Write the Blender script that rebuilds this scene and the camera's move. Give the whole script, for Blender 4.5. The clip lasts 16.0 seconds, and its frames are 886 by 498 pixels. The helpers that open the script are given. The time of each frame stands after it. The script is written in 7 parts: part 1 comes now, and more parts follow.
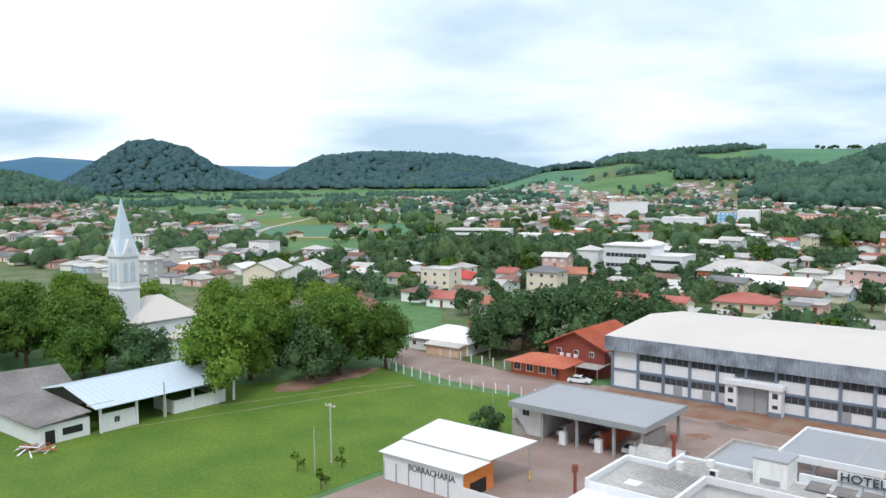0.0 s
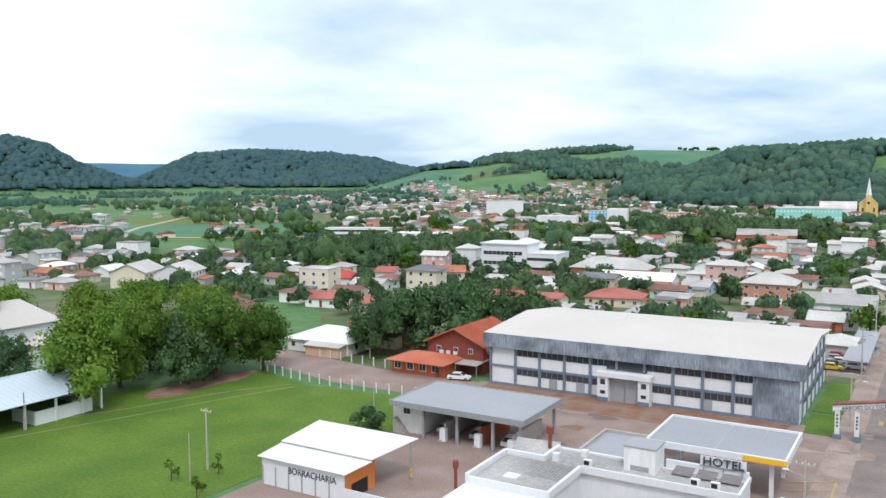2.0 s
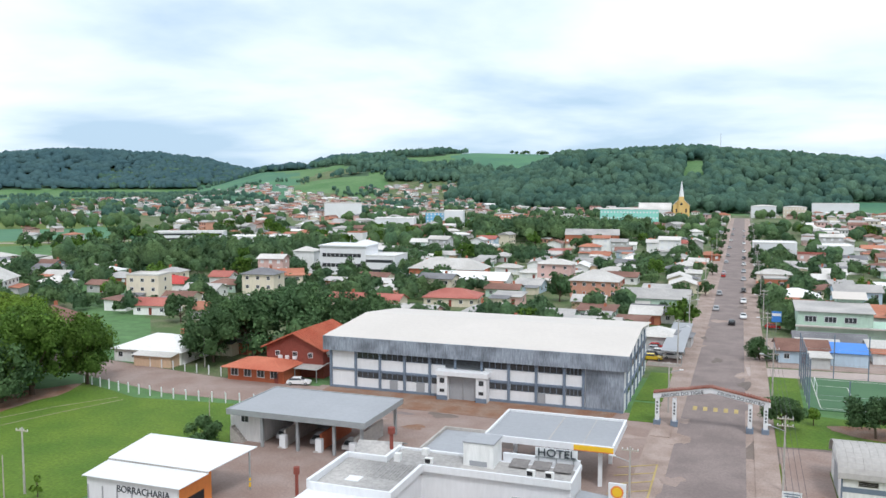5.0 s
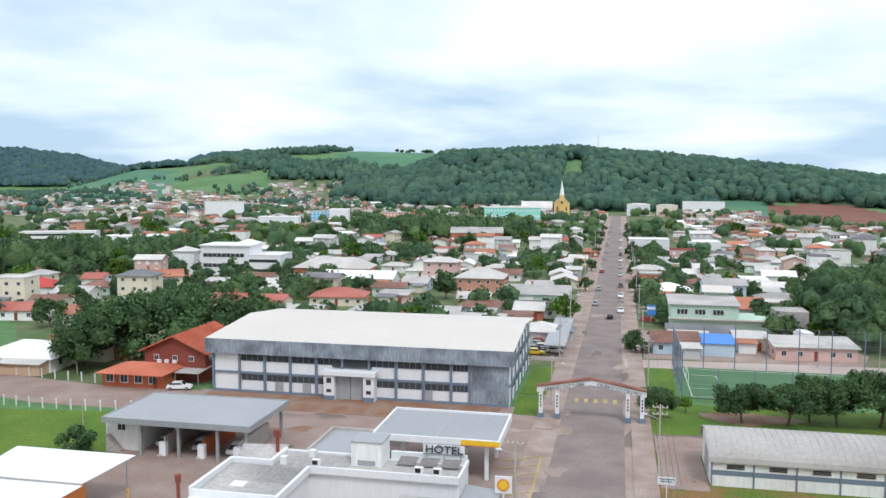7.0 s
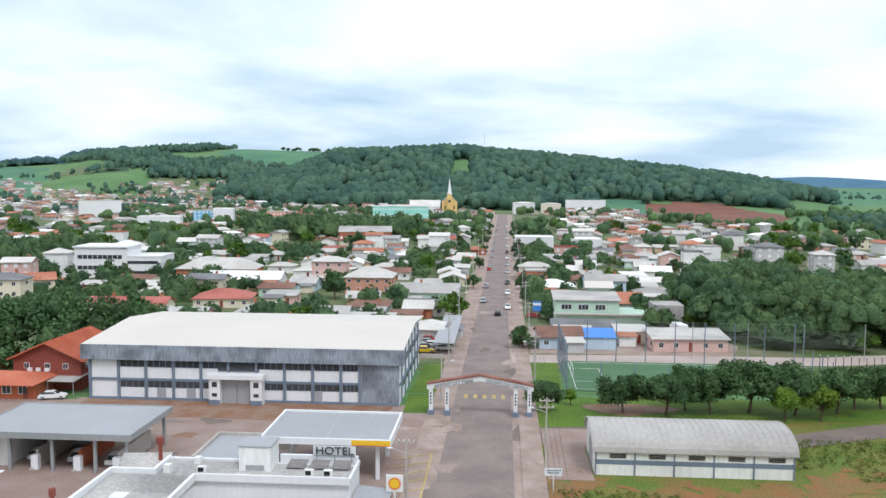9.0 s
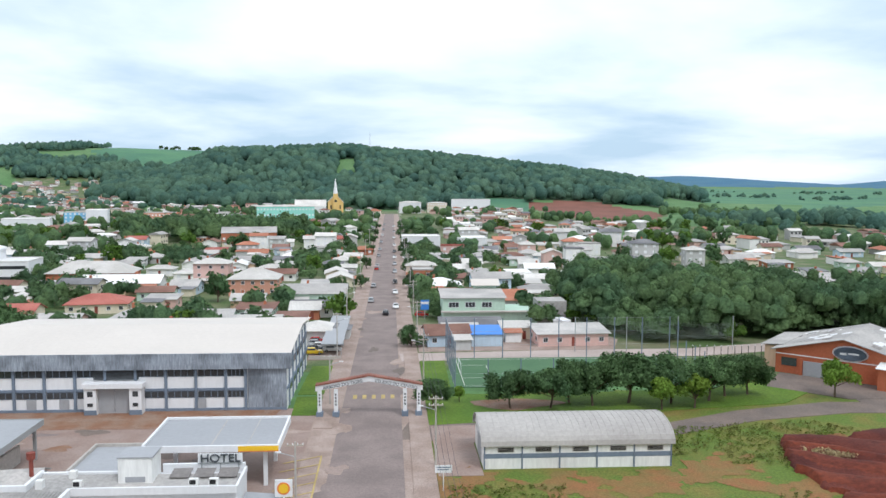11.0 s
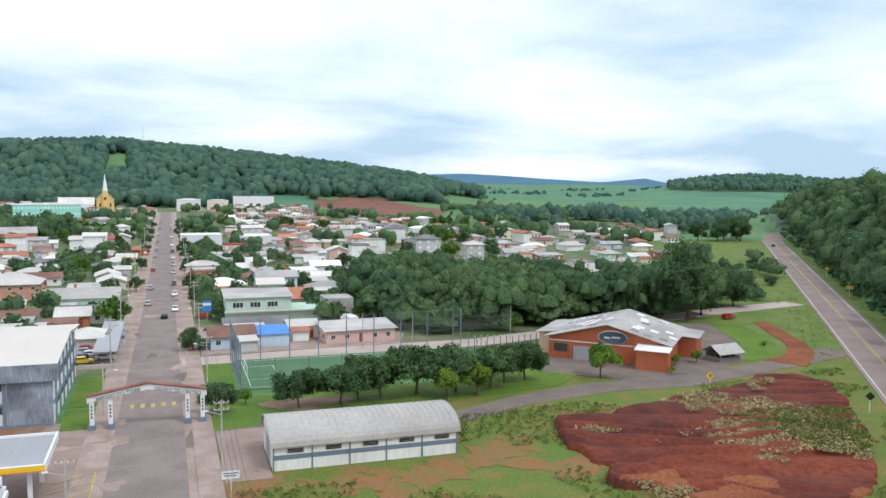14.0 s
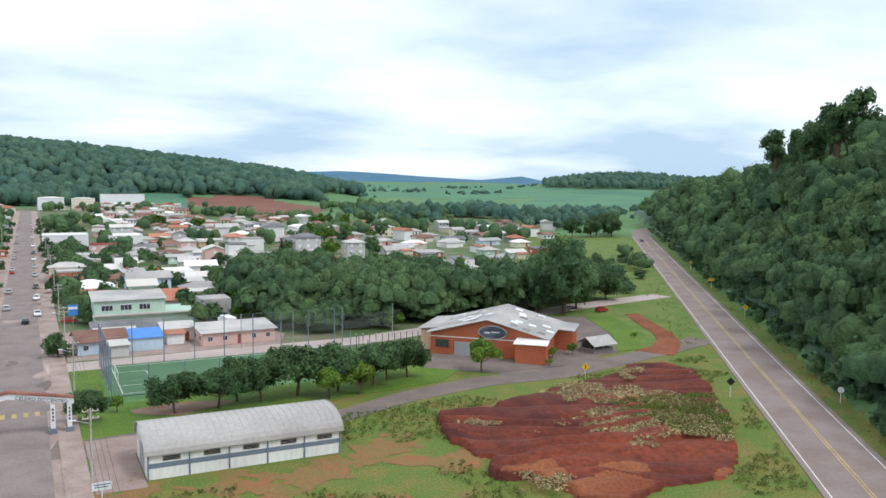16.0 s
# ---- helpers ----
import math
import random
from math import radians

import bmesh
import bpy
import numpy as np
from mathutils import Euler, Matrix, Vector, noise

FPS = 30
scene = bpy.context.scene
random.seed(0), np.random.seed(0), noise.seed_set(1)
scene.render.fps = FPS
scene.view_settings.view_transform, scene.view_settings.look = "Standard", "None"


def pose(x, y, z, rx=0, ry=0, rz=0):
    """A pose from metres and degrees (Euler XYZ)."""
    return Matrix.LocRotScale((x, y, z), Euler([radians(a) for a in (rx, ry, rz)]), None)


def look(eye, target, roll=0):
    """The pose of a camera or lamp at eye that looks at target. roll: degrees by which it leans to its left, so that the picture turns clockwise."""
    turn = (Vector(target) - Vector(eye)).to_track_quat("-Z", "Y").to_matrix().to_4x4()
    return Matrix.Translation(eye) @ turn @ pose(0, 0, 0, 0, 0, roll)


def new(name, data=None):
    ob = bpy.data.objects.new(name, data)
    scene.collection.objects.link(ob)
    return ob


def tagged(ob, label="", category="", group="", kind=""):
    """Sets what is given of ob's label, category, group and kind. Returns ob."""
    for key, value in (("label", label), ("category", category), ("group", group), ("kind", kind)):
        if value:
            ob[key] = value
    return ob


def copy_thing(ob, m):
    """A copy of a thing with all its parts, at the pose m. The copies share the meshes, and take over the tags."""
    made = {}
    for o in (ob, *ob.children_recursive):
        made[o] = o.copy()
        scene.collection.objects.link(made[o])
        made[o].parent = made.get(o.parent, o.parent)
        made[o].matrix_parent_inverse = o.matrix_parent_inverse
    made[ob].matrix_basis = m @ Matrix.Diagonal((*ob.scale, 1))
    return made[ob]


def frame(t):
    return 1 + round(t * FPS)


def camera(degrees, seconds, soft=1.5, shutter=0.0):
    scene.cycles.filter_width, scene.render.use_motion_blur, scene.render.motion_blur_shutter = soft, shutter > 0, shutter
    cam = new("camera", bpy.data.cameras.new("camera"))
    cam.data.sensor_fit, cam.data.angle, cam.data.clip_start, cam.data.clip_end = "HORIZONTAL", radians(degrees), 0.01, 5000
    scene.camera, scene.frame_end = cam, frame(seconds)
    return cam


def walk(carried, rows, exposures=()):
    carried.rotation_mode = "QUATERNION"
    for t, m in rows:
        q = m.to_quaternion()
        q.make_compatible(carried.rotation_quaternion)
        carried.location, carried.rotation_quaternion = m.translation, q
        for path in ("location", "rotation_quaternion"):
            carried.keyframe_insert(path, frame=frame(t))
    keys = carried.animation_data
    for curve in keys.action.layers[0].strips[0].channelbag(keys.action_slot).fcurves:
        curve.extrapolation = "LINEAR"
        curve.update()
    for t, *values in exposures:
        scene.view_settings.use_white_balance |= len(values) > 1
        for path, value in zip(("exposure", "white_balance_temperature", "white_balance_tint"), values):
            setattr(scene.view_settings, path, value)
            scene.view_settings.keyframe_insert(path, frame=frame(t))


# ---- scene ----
# The camera hovers 40 m up and turns: seconds, yaw, pitch, roll. The main street runs along +y.
cam = camera(56.12, 16.0)
EYE = 40.0
ROWS = [
    (0, 39.12, -4.81, -0.48),
    (0.5, 37.12, -4.85, -0.39),
    (1, 34.95, -4.89, -0.33),
    (1.5, 32.85, -4.92, -0.31),
    (2, 30.81, -4.93, -0.25),
    (2.5, 28.83, -4.94, -0.24),
    (3, 26.88, -4.89, -0.21),
    (3.5, 25.04, -4.84, -0.16),
    (4, 23.27, -4.83, -0.13),
    (6.5, 13.91, -4.87, 0.12),
    (7, 11.85, -4.92, 0.16),
    (7.5, 9.86, -4.95, 0.19),
    (8, 7.48, -4.94, 0.22),
    (8.5, 5.60, -4.97, 0.27),
    (9, 4.17, -4.97, 0.30),
    (11.5, -6.04, -4.98, 0.26),
    (12, -8.57, -5.01, 0.32),
    (12.5, -11.24, -5.02, 0.35),
    (13, -13.72, -5.03, 0.43),
    (13.5, -16.28, -5.06, 0.44),
    (14, -18.38, -5.08, 0.51),
    (14.5, -20.40, -5.09, 0.57),
    (15, -22.42, -5.13, 0.56),
    (15.5, -24.42, -5.14, 0.60),
    (16, -26.62, -5.16, 0.65),
]
walk(cam, [(t, pose(-0.0015 * t * t - 0.008 * t, 0.001 * t * t - 0.007 * t, EYE, 90 + pitch, -roll, yaw)) for t, yaw, pitch, roll in ROWS], [(0.0, 0.14, 6120, 10), (16.0, 0.14, 6120, 10)])

# ---- world, sun, exposure ----
world = bpy.data.worlds.new("overcast_sky")
scene.world = world
world.use_nodes = True
wn, wl = world.node_tree.nodes, world.node_tree.links
wn.clear()


def wnode(kind, **values):
    n = wn.new(kind)
    for k, v in values.items():
        n.inputs[k].default_value = v
    return n


w_out = wn.new("ShaderNodeOutputWorld")
w_sky = wn.new("ShaderNodeTexSky")
w_sky.sky_type, w_sky.sun_disc = "NISHITA", False
w_sky.sun_elevation, w_sky.sun_rotation = radians(52), radians(200)
w_blue = wnode("ShaderNodeBackground", Strength=0.12)
wl.new(w_sky.outputs[0], w_blue.inputs[0])
w_dir = wn.new("ShaderNodeTexCoord")
w_sep = wn.new("ShaderNodeSeparateXYZ")
wl.new(w_dir.outputs["Generated"], w_sep.inputs[0])
w_lift = wn.new("ShaderNodeMath")
w_lift.operation = "ADD"
w_lift.inputs[1].default_value = 0.17
wl.new(w_sep.outputs[2], w_lift.inputs[0])
w_px, w_py = wn.new("ShaderNodeMath"), wn.new("ShaderNodeMath")
for n, k in ((w_px, 0), (w_py, 1)):
    n.operation = "DIVIDE"
    wl.new(w_sep.outputs[k], n.inputs[0])
    wl.new(w_lift.outputs[0], n.inputs[1])
w_flat = wn.new("ShaderNodeCombineXYZ")
wl.new(w_px.outputs[0], w_flat.inputs[0])
wl.new(w_py.outputs[0], w_flat.inputs[1])
w_n1 = wnode("ShaderNodeTexNoise", Scale=0.62, Detail=8.0, Roughness=0.50, Distortion=0.15)
w_n2 = wnode("ShaderNodeTexNoise", Scale=0.17, Detail=3.0, Roughness=0.5)
wl.new(w_flat.outputs[0], w_n1.inputs["Vector"])
wl.new(w_flat.outputs[0], w_n2.inputs["Vector"])
w_mix = wn.new("ShaderNodeMath")
w_mix.operation = "MULTIPLY_ADD"
w_mix.inputs[1].default_value = 0.6
wl.new(w_n1.outputs[0], w_mix.inputs[0])
w_half = wn.new("ShaderNodeMath")
w_half.operation = "MULTIPLY"
w_half.inputs[1].default_value = 0.4
wl.new(w_n2.outputs[0], w_half.inputs[0])
wl.new(w_half.outputs[0], w_mix.inputs[2])
w_ramp = wn.new("ShaderNodeValToRGB")
w_ramp.color_ramp.elements[0].position, w_ramp.color_ramp.elements[0].color = 0.37, (0.46, 0.60, 0.72, 1)
w_ramp.color_ramp.elements[1].position, w_ramp.color_ramp.elements[1].color = 0.545, (1.0, 1.0, 1.0, 1)
e = w_ramp.color_ramp.elements.new(0.465)
e.color = (0.80, 0.88, 0.93, 1)
w_low = wn.new("ShaderNodeMapRange")
w_low.interpolation_type = "SMOOTHSTEP"
for k, v in (("From Min", 0.02), ("From Max", 0.16), ("To Min", -0.10), ("To Max", 0.02)):
    w_low.inputs[k].default_value = v
wl.new(w_sep.outputs[2], w_low.inputs[0])
w_sum = wn.new("ShaderNodeMath")
w_sum.operation = "ADD"
wl.new(w_mix.outputs[0], w_sum.inputs[0])
wl.new(w_low.outputs[0], w_sum.inputs[1])
wl.new(w_sum.outputs[0], w_ramp.inputs[0])
w_cloud = wnode("ShaderNodeBackground", Strength=1.12)
wl.new(w_ramp.outputs[0], w_cloud.inputs[0])
w_both = wn.new("ShaderNodeMixShader")
w_both.inputs[0].default_value = 0.93
wl.new(w_blue.outputs[0], w_both.inputs[1])
wl.new(w_cloud.outputs[0], w_both.inputs[2])
wl.new(w_both.outputs[0], w_out.inputs[0])

sun = new("sun", bpy.data.lights.new("sun", "SUN"))
sun.data.energy, sun.data.angle, sun.data.color = 1.5, radians(14), (1.0, 0.98, 0.95)
sun.matrix_world = look((0, 0, 300), (-90, 130, 85))


# ---- materials ----
def mat(name, col, rough=0.85, var=0.25, scale=1.0, bump=0.15, metal=0.0, rnd=0.0, leafy=0.0, col2=None, island=0.0, spec=0.3, streak=0.0, bias=0.5, relief=0.1):
    """A surface of one base colour with variation at two scales, a second colour in patches, and fine relief."""
    m = bpy.data.materials.new(name)
    m.use_nodes = True
    n, l = m.node_tree.nodes, m.node_tree.links
    p = n["Principled BSDF"]
    p.inputs["Roughness"].default_value = rough
    p.inputs["Metallic"].default_value = metal
    p.inputs["Specular IOR Level"].default_value = spec
    tc = n.new("ShaderNodeTexCoord")
    geo = n.new("ShaderNodeNewGeometry")
    big = n.new("ShaderNodeTexNoise")
    big.inputs["Scale"].default_value, big.inputs["Detail"].default_value = 0.12 * scale, 5
    fine = n.new("ShaderNodeTexNoise")
    fine.inputs["Scale"].default_value, fine.inputs["Detail"].default_value = 2.2 * scale, 6
    fine.inputs["Roughness"].default_value = 0.65
    l.new(geo.outputs["Position"], big.inputs["Vector"])
    if streak:
        mp = n.new("ShaderNodeMapping")
        mp.inputs["Scale"].default_value = (1, 1, streak)
        l.new(geo.outputs["Position"], mp.inputs[0])
        l.new(mp.outputs[0], fine.inputs["Vector"])
    else:
        l.new(geo.outputs["Position"], fine.inputs["Vector"])
    r1 = n.new("ShaderNodeValToRGB")
    c2 = col2 or tuple(min(1, c * (1 + var)) for c in col)
    r1.color_ramp.elements[0].position, r1.color_ramp.elements[0].color = bias - 0.13, (*col, 1)
    r1.color_ramp.elements[1].position, r1.color_ramp.elements[1].color = bias + 0.13, (*c2, 1)
    l.new(big.outputs[0], r1.inputs[0])
    r2 = n.new("ShaderNodeMapRange")
    r2.inputs["From Min"].default_value, r2.inputs["From Max"].default_value = 0.3, 0.7
    r2.inputs["To Min"].default_value, r2.inputs["To Max"].default_value = 1 - var, 1 + var * 0.6
    l.new(fine.outputs[0], r2.inputs[0])
    last = r2.outputs[0]
    for amount, out in ((rnd, None), (island, geo.outputs["Random Per Island"])):
        if amount:
            if out is None:
                out = n.new("ShaderNodeObjectInfo").outputs["Random"]
            mr = n.new("ShaderNodeMapRange")
            mr.inputs["To Min"].default_value, mr.inputs["To Max"].default_value = 1 - amount, 1 + amount
            l.new(out, mr.inputs[0])
            mu = n.new("ShaderNodeMath")
            mu.operation = "MULTIPLY"
            l.new(last, mu.inputs[0])
            l.new(mr.outputs[0], mu.inputs[1])
            last = mu.outputs[0]
    sc = n.new("ShaderNodeVectorMath")
    sc.operation = "SCALE"
    l.new(r1.outputs[0], sc.inputs[0])
    l.new(last, sc.inputs["Scale"])
    l.new(sc.outputs[0], p.inputs["Base Color"])
    if bump:
        b = n.new("ShaderNodeBump")
        b.inputs["Strength"].default_value, b.inputs["Distance"].default_value = bump, relief
        l.new(fine.outputs[0], b.inputs["Height"])
        l.new(b.outputs[0], p.inputs["Normal"])
    if leafy:
        tl = n.new("ShaderNodeBsdfTranslucent")
        l.new(sc.outputs[0], tl.inputs["Color"])
        mx = n.new("ShaderNodeMixShader")
        mx.inputs[0].default_value = leafy
        l.new(p.outputs[0], mx.inputs[1])
        l.new(tl.outputs[0], mx.inputs[2])
        l.new(mx.outputs[0], n["Material Output"].inputs["Surface"])
    return m


M = {}
M["grass"] = mat("mown_grass", (0.082, 0.158, 0.016), var=0.35, scale=0.9, col2=(0.125, 0.20, 0.022), bump=0.5)
M["pasture"] = mat("pasture", (0.08, 0.18, 0.06), var=0.3, scale=0.12, col2=(0.125, 0.225, 0.09), bump=0.3)
M["crop"] = mat("crop_field", (0.06, 0.165, 0.10), var=0.15, scale=0.08, col2=(0.09, 0.215, 0.105), bump=0.2)
# blue of distant haze put into the ridge's base colour
M["ridge"] = mat("haze_blue_far_ridge", (0.035, 0.125, 0.22), var=0.2, scale=0.05, col2=(0.055, 0.15, 0.22))
M["woodfloor"] = mat("forest_floor", (0.05, 0.095, 0.05), var=0.3, scale=0.3)
M["yard"] = mat("town_yard", (0.085, 0.14, 0.045), var=0.4, scale=0.8, col2=(0.20, 0.19, 0.12), bias=0.56, bump=0.2)
M["redfield"] = mat("ploughed_field", (0.16, 0.065, 0.045), var=0.15, scale=0.3, col2=(0.21, 0.085, 0.06))
M["weeds"] = mat("weedy_ground", (0.115, 0.175, 0.028), var=0.5, scale=1.3, col2=(0.21, 0.17, 0.045), bump=0.8, bias=0.54)
# furrow shade put into the colour, together with the soil's own dark maroon
M["earthdark"] = mat("shaded_dark_red_earth", (0.075, 0.018, 0.014), var=0.4, scale=1.4, col2=(0.14, 0.035, 0.022), bump=0.9)
M["louvre"] = mat("blue_grey_louvres", (0.50, 0.56, 0.62), var=0.1)
M["earth"] = mat("bare_red_earth", (0.10, 0.021, 0.013), var=0.5, scale=0.5, col2=(0.19, 0.042, 0.018), bump=0.9)
M["dirt"] = mat("orange_dirt", (0.25, 0.13, 0.08), var=0.35, scale=2.6, col2=(0.29, 0.20, 0.15), bump=0.3)
M["street"] = mat("worn_street", (0.205, 0.165, 0.155), var=0.2, scale=1.5, col2=(0.26, 0.21, 0.195), bump=0.2)
M["pavers"] = mat("brown_paving", (0.275, 0.195, 0.165), var=0.2, scale=1.4, col2=(0.33, 0.255, 0.225), bump=0.25)
M["asphalt"] = mat("highway_asphalt", (0.22, 0.165, 0.145), var=0.14, scale=1.0, col2=(0.27, 0.215, 0.20), bump=0.2)
M["gravel"] = mat("gravel_road", (0.155, 0.128, 0.115), var=0.3, scale=1.6, col2=(0.21, 0.165, 0.14), bump=0.4)
M["sidewalk"] = mat("dusty_sidewalk", (0.30, 0.225, 0.19), var=0.28, scale=2.0, col2=(0.40, 0.315, 0.275), bias=0.5)
M["concrete"] = mat("concrete", (0.42, 0.39, 0.36), var=0.2, scale=1.0, col2=(0.50, 0.47, 0.44))
M["pinkroad"] = mat("dusty_concrete_road", (0.40, 0.33, 0.30), var=0.15, scale=1.0, col2=(0.46, 0.38, 0.35))
M["white"] = mat("white_paint", (0.72, 0.73, 0.75), rough=0.6, var=0.06, scale=1.0, bump=0.05, streak=0.2)
M["whiteold"] = mat("weathered_white_paint", (0.72, 0.72, 0.71), rough=0.7, var=0.14, scale=1.0, bump=0.1, streak=0.15)
M["roofwhite"] = mat("white_sheet_roof", (0.60, 0.555, 0.51), rough=0.55, var=0.05, scale=0.6, bump=0.05)
M["roofblue"] = mat("pale_blue_sheet_roof", (0.52, 0.60, 0.68), rough=0.45, var=0.06, scale=0.8, bump=0.05)
M["stained"] = mat("stained_grey_fascia", (0.15, 0.17, 0.20), rough=0.85, var=0.45, scale=2.2, col2=(0.31, 0.35, 0.41), streak=0.14, bias=0.45)
M["bluegrey"] = mat("blue_grey_paint", (0.16, 0.20, 0.26), var=0.15, scale=1.0)
M["darkglass"] = mat("dark_window_glass", (0.045, 0.05, 0.055), rough=0.15, var=0.3, scale=1.0, bump=0.0, spec=0.5)
M["metalgrey"] = mat("grey_metal_sheet", (0.33, 0.34, 0.36), rough=0.55, var=0.08, scale=0.8, bump=0.05)
M["fibro"] = mat("old_fibre_cement", (0.34, 0.33, 0.32), rough=0.9, var=0.25, scale=1.0, col2=(0.47, 0.45, 0.43), bump=0.2)
M["fibrodark"] = mat("dark_fibre_cement", (0.17, 0.16, 0.155), rough=0.9, var=0.25, scale=0.8, col2=(0.27, 0.25, 0.24))
M["terra"] = mat("terracotta_tiles", (0.47, 0.13, 0.075), rough=0.85, var=0.25, scale=1.4, col2=(0.54, 0.18, 0.11), bump=0.3)
M["terraold"] = mat("weathered_roof_tiles", (0.25, 0.10, 0.075), rough=0.9, var=0.4, scale=2.5, col2=(0.36, 0.17, 0.13), bump=0.3)
M["slope"] = mat("rough_slope_grass", (0.10, 0.165, 0.028), var=0.45, scale=1.1, col2=(0.155, 0.20, 0.045), bump=0.6)
M["earthorange"] = mat("orange_red_earth", (0.20, 0.052, 0.022), var=0.45, scale=0.9, col2=(0.27, 0.092, 0.038), bump=0.9)
M["soil"] = mat("orange_soil", (0.27, 0.125, 0.05), var=0.4, scale=1.8, col2=(0.20, 0.15, 0.05), bump=0.5)
M["netting"] = mat("pale_green_netting", (0.36, 0.44, 0.38), rough=0.8, var=0.1, bump=0)
M["brick"] = mat("red_brick", (0.42, 0.115, 0.055), rough=0.9, var=0.2, scale=1.6, col2=(0.48, 0.15, 0.075), bump=0.2)
M["brickdark"] = mat("dark_red_wood", (0.22, 0.06, 0.045), rough=0.85, var=0.2, scale=1.2)
M["orange"] = mat("orange_paint", (0.72, 0.24, 0.06), rough=0.6, var=0.08)
M["yellow"] = mat("yellow_paint", (0.80, 0.50, 0.03), rough=0.5, var=0.06)
M["black"] = mat("black_paint", (0.02, 0.02, 0.022), rough=0.5, var=0.2)
M["lettering"] = mat("dark_lettering", (0.06, 0.07, 0.08), rough=0.6, var=0.1)
M["turf"] = mat("green_turf", (0.07, 0.15, 0.075), var=0.12, scale=0.8, col2=(0.085, 0.17, 0.085))
M["line"] = mat("white_road_paint", (0.62, 0.60, 0.57), var=0.15, scale=2.0)
M["barrel"] = mat("weathered_barrel_sheet", (0.37, 0.35, 0.335), rough=0.9, var=0.14, scale=0.9, col2=(0.45, 0.43, 0.41), bump=0.1)
M["yline"] = mat("yellow_road_paint", (0.42, 0.32, 0.13), var=0.25, scale=2.0)
M["bark"] = mat("bark", (0.11, 0.08, 0.06), rough=0.95, var=0.3, scale=3.0, bump=0.5)
M["postwood"] = mat("weathered_post", (0.40, 0.36, 0.31), var=0.2, scale=3.0)
M["leaf"] = mat("broad_leaves", (0.105, 0.20, 0.042), rough=0.7, var=0.4, scale=0.8, col2=(0.15, 0.26, 0.05), island=0.3, rnd=0.15, bump=0, leafy=0.4, spec=0.1)
M["leafbright"] = mat("bright_leaves", (0.165, 0.29, 0.05), rough=0.7, var=0.35, scale=0.8, col2=(0.24, 0.36, 0.06), island=0.3, rnd=0.15, bump=0, leafy=0.4, spec=0.1)
M["leafdark"] = mat("dark_leaves", (0.092, 0.17, 0.078), rough=0.7, var=0.4, scale=0.8, col2=(0.125, 0.215, 0.088), island=0.3, rnd=0.2, bump=0, leafy=0.4, spec=0.1)
M["forest"] = mat("forest_leaves", (0.10, 0.185, 0.098), rough=0.8, var=0.5, scale=0.55, col2=(0.17, 0.27, 0.115), island=0.25, bump=0.9, relief=0.8, leafy=0.42, spec=0.1)
# leaf colours blued and paled for distance: aerial haze put into the colour
M["mountain"] = mat("haze_blue_mountain_leaves", (0.085, 0.165, 0.185), rough=0.9, var=0.14, scale=0.10, col2=(0.105, 0.19, 0.195), island=0.07, bump=0.5, relief=1.5, leafy=0.4, spec=0.05)
M["farforest"] = mat("haze_blue_far_leaves", (0.074, 0.15, 0.122), rough=0.9, var=0.35, scale=0.2, col2=(0.118, 0.205, 0.138), island=0.18, bump=0.7, relief=1.2, leafy=0.3, spec=0.05)
M["yellowleaf"] = mat("yellow_green_leaves", (0.30, 0.32, 0.04), rough=0.6, var=0.25, island=0.3, bump=0)
M["weed"] = mat("weed_leaves", (0.16, 0.24, 0.04), rough=0.8, var=0.3, scale=0.9, col2=(0.21, 0.22, 0.065), island=0.35, bump=0, leafy=0.3)
M["drygrass"] = mat("dry_grass", (0.42, 0.34, 0.18), rough=0.9, var=0.3, island=0.3, bump=0)
M["tyre"] = mat("tyre_rubber", (0.02, 0.02, 0.02), rough=0.9, var=0.2)
M["steel"] = mat("galvanised_steel", (0.35, 0.37, 0.38), rough=0.5, var=0.1, metal=0.3)
M["blue"] = mat("blue_tarpaulin", (0.06, 0.22, 0.62), rough=0.5, var=0.12)


# ---- building helpers ----
def box(bm, x0, y0, z0, x1, y1, z1):
    v = [bm.verts.new(p) for p in ((x0, y0, z0), (x1, y0, z0), (x1, y1, z0), (x0, y1, z0), (x0, y0, z1), (x1, y0, z1), (x1, y1, z1), (x0, y1, z1))]
    for f in ((0, 3, 2, 1), (4, 5, 6, 7), (0, 1, 5, 4), (1, 2, 6, 5), (2, 3, 7, 6), (3, 0, 4, 7)):
        bm.faces.new([v[i] for i in f])
    return bm


def boxes(*dims):
    bm = bmesh.new()
    for d in dims:
        box(bm, *d)
    return bm


def prism(pts, z0, z1, bm=None):
    """A slab over a polygon."""
    bm = bm or bmesh.new()
    a = [bm.verts.new((x, y, z0)) for x, y in pts]
    b = [bm.verts.new((x, y, z1)) for x, y in pts]
    n = len(pts)
    bm.faces.new(a[::-1])
    bm.faces.new(b)
    for i in range(n):
        bm.faces.new((a[i], a[(i + 1) % n], b[(i + 1) % n], b[i]))
    bmesh.ops.recalc_face_normals(bm, faces=bm.faces)
    return bm


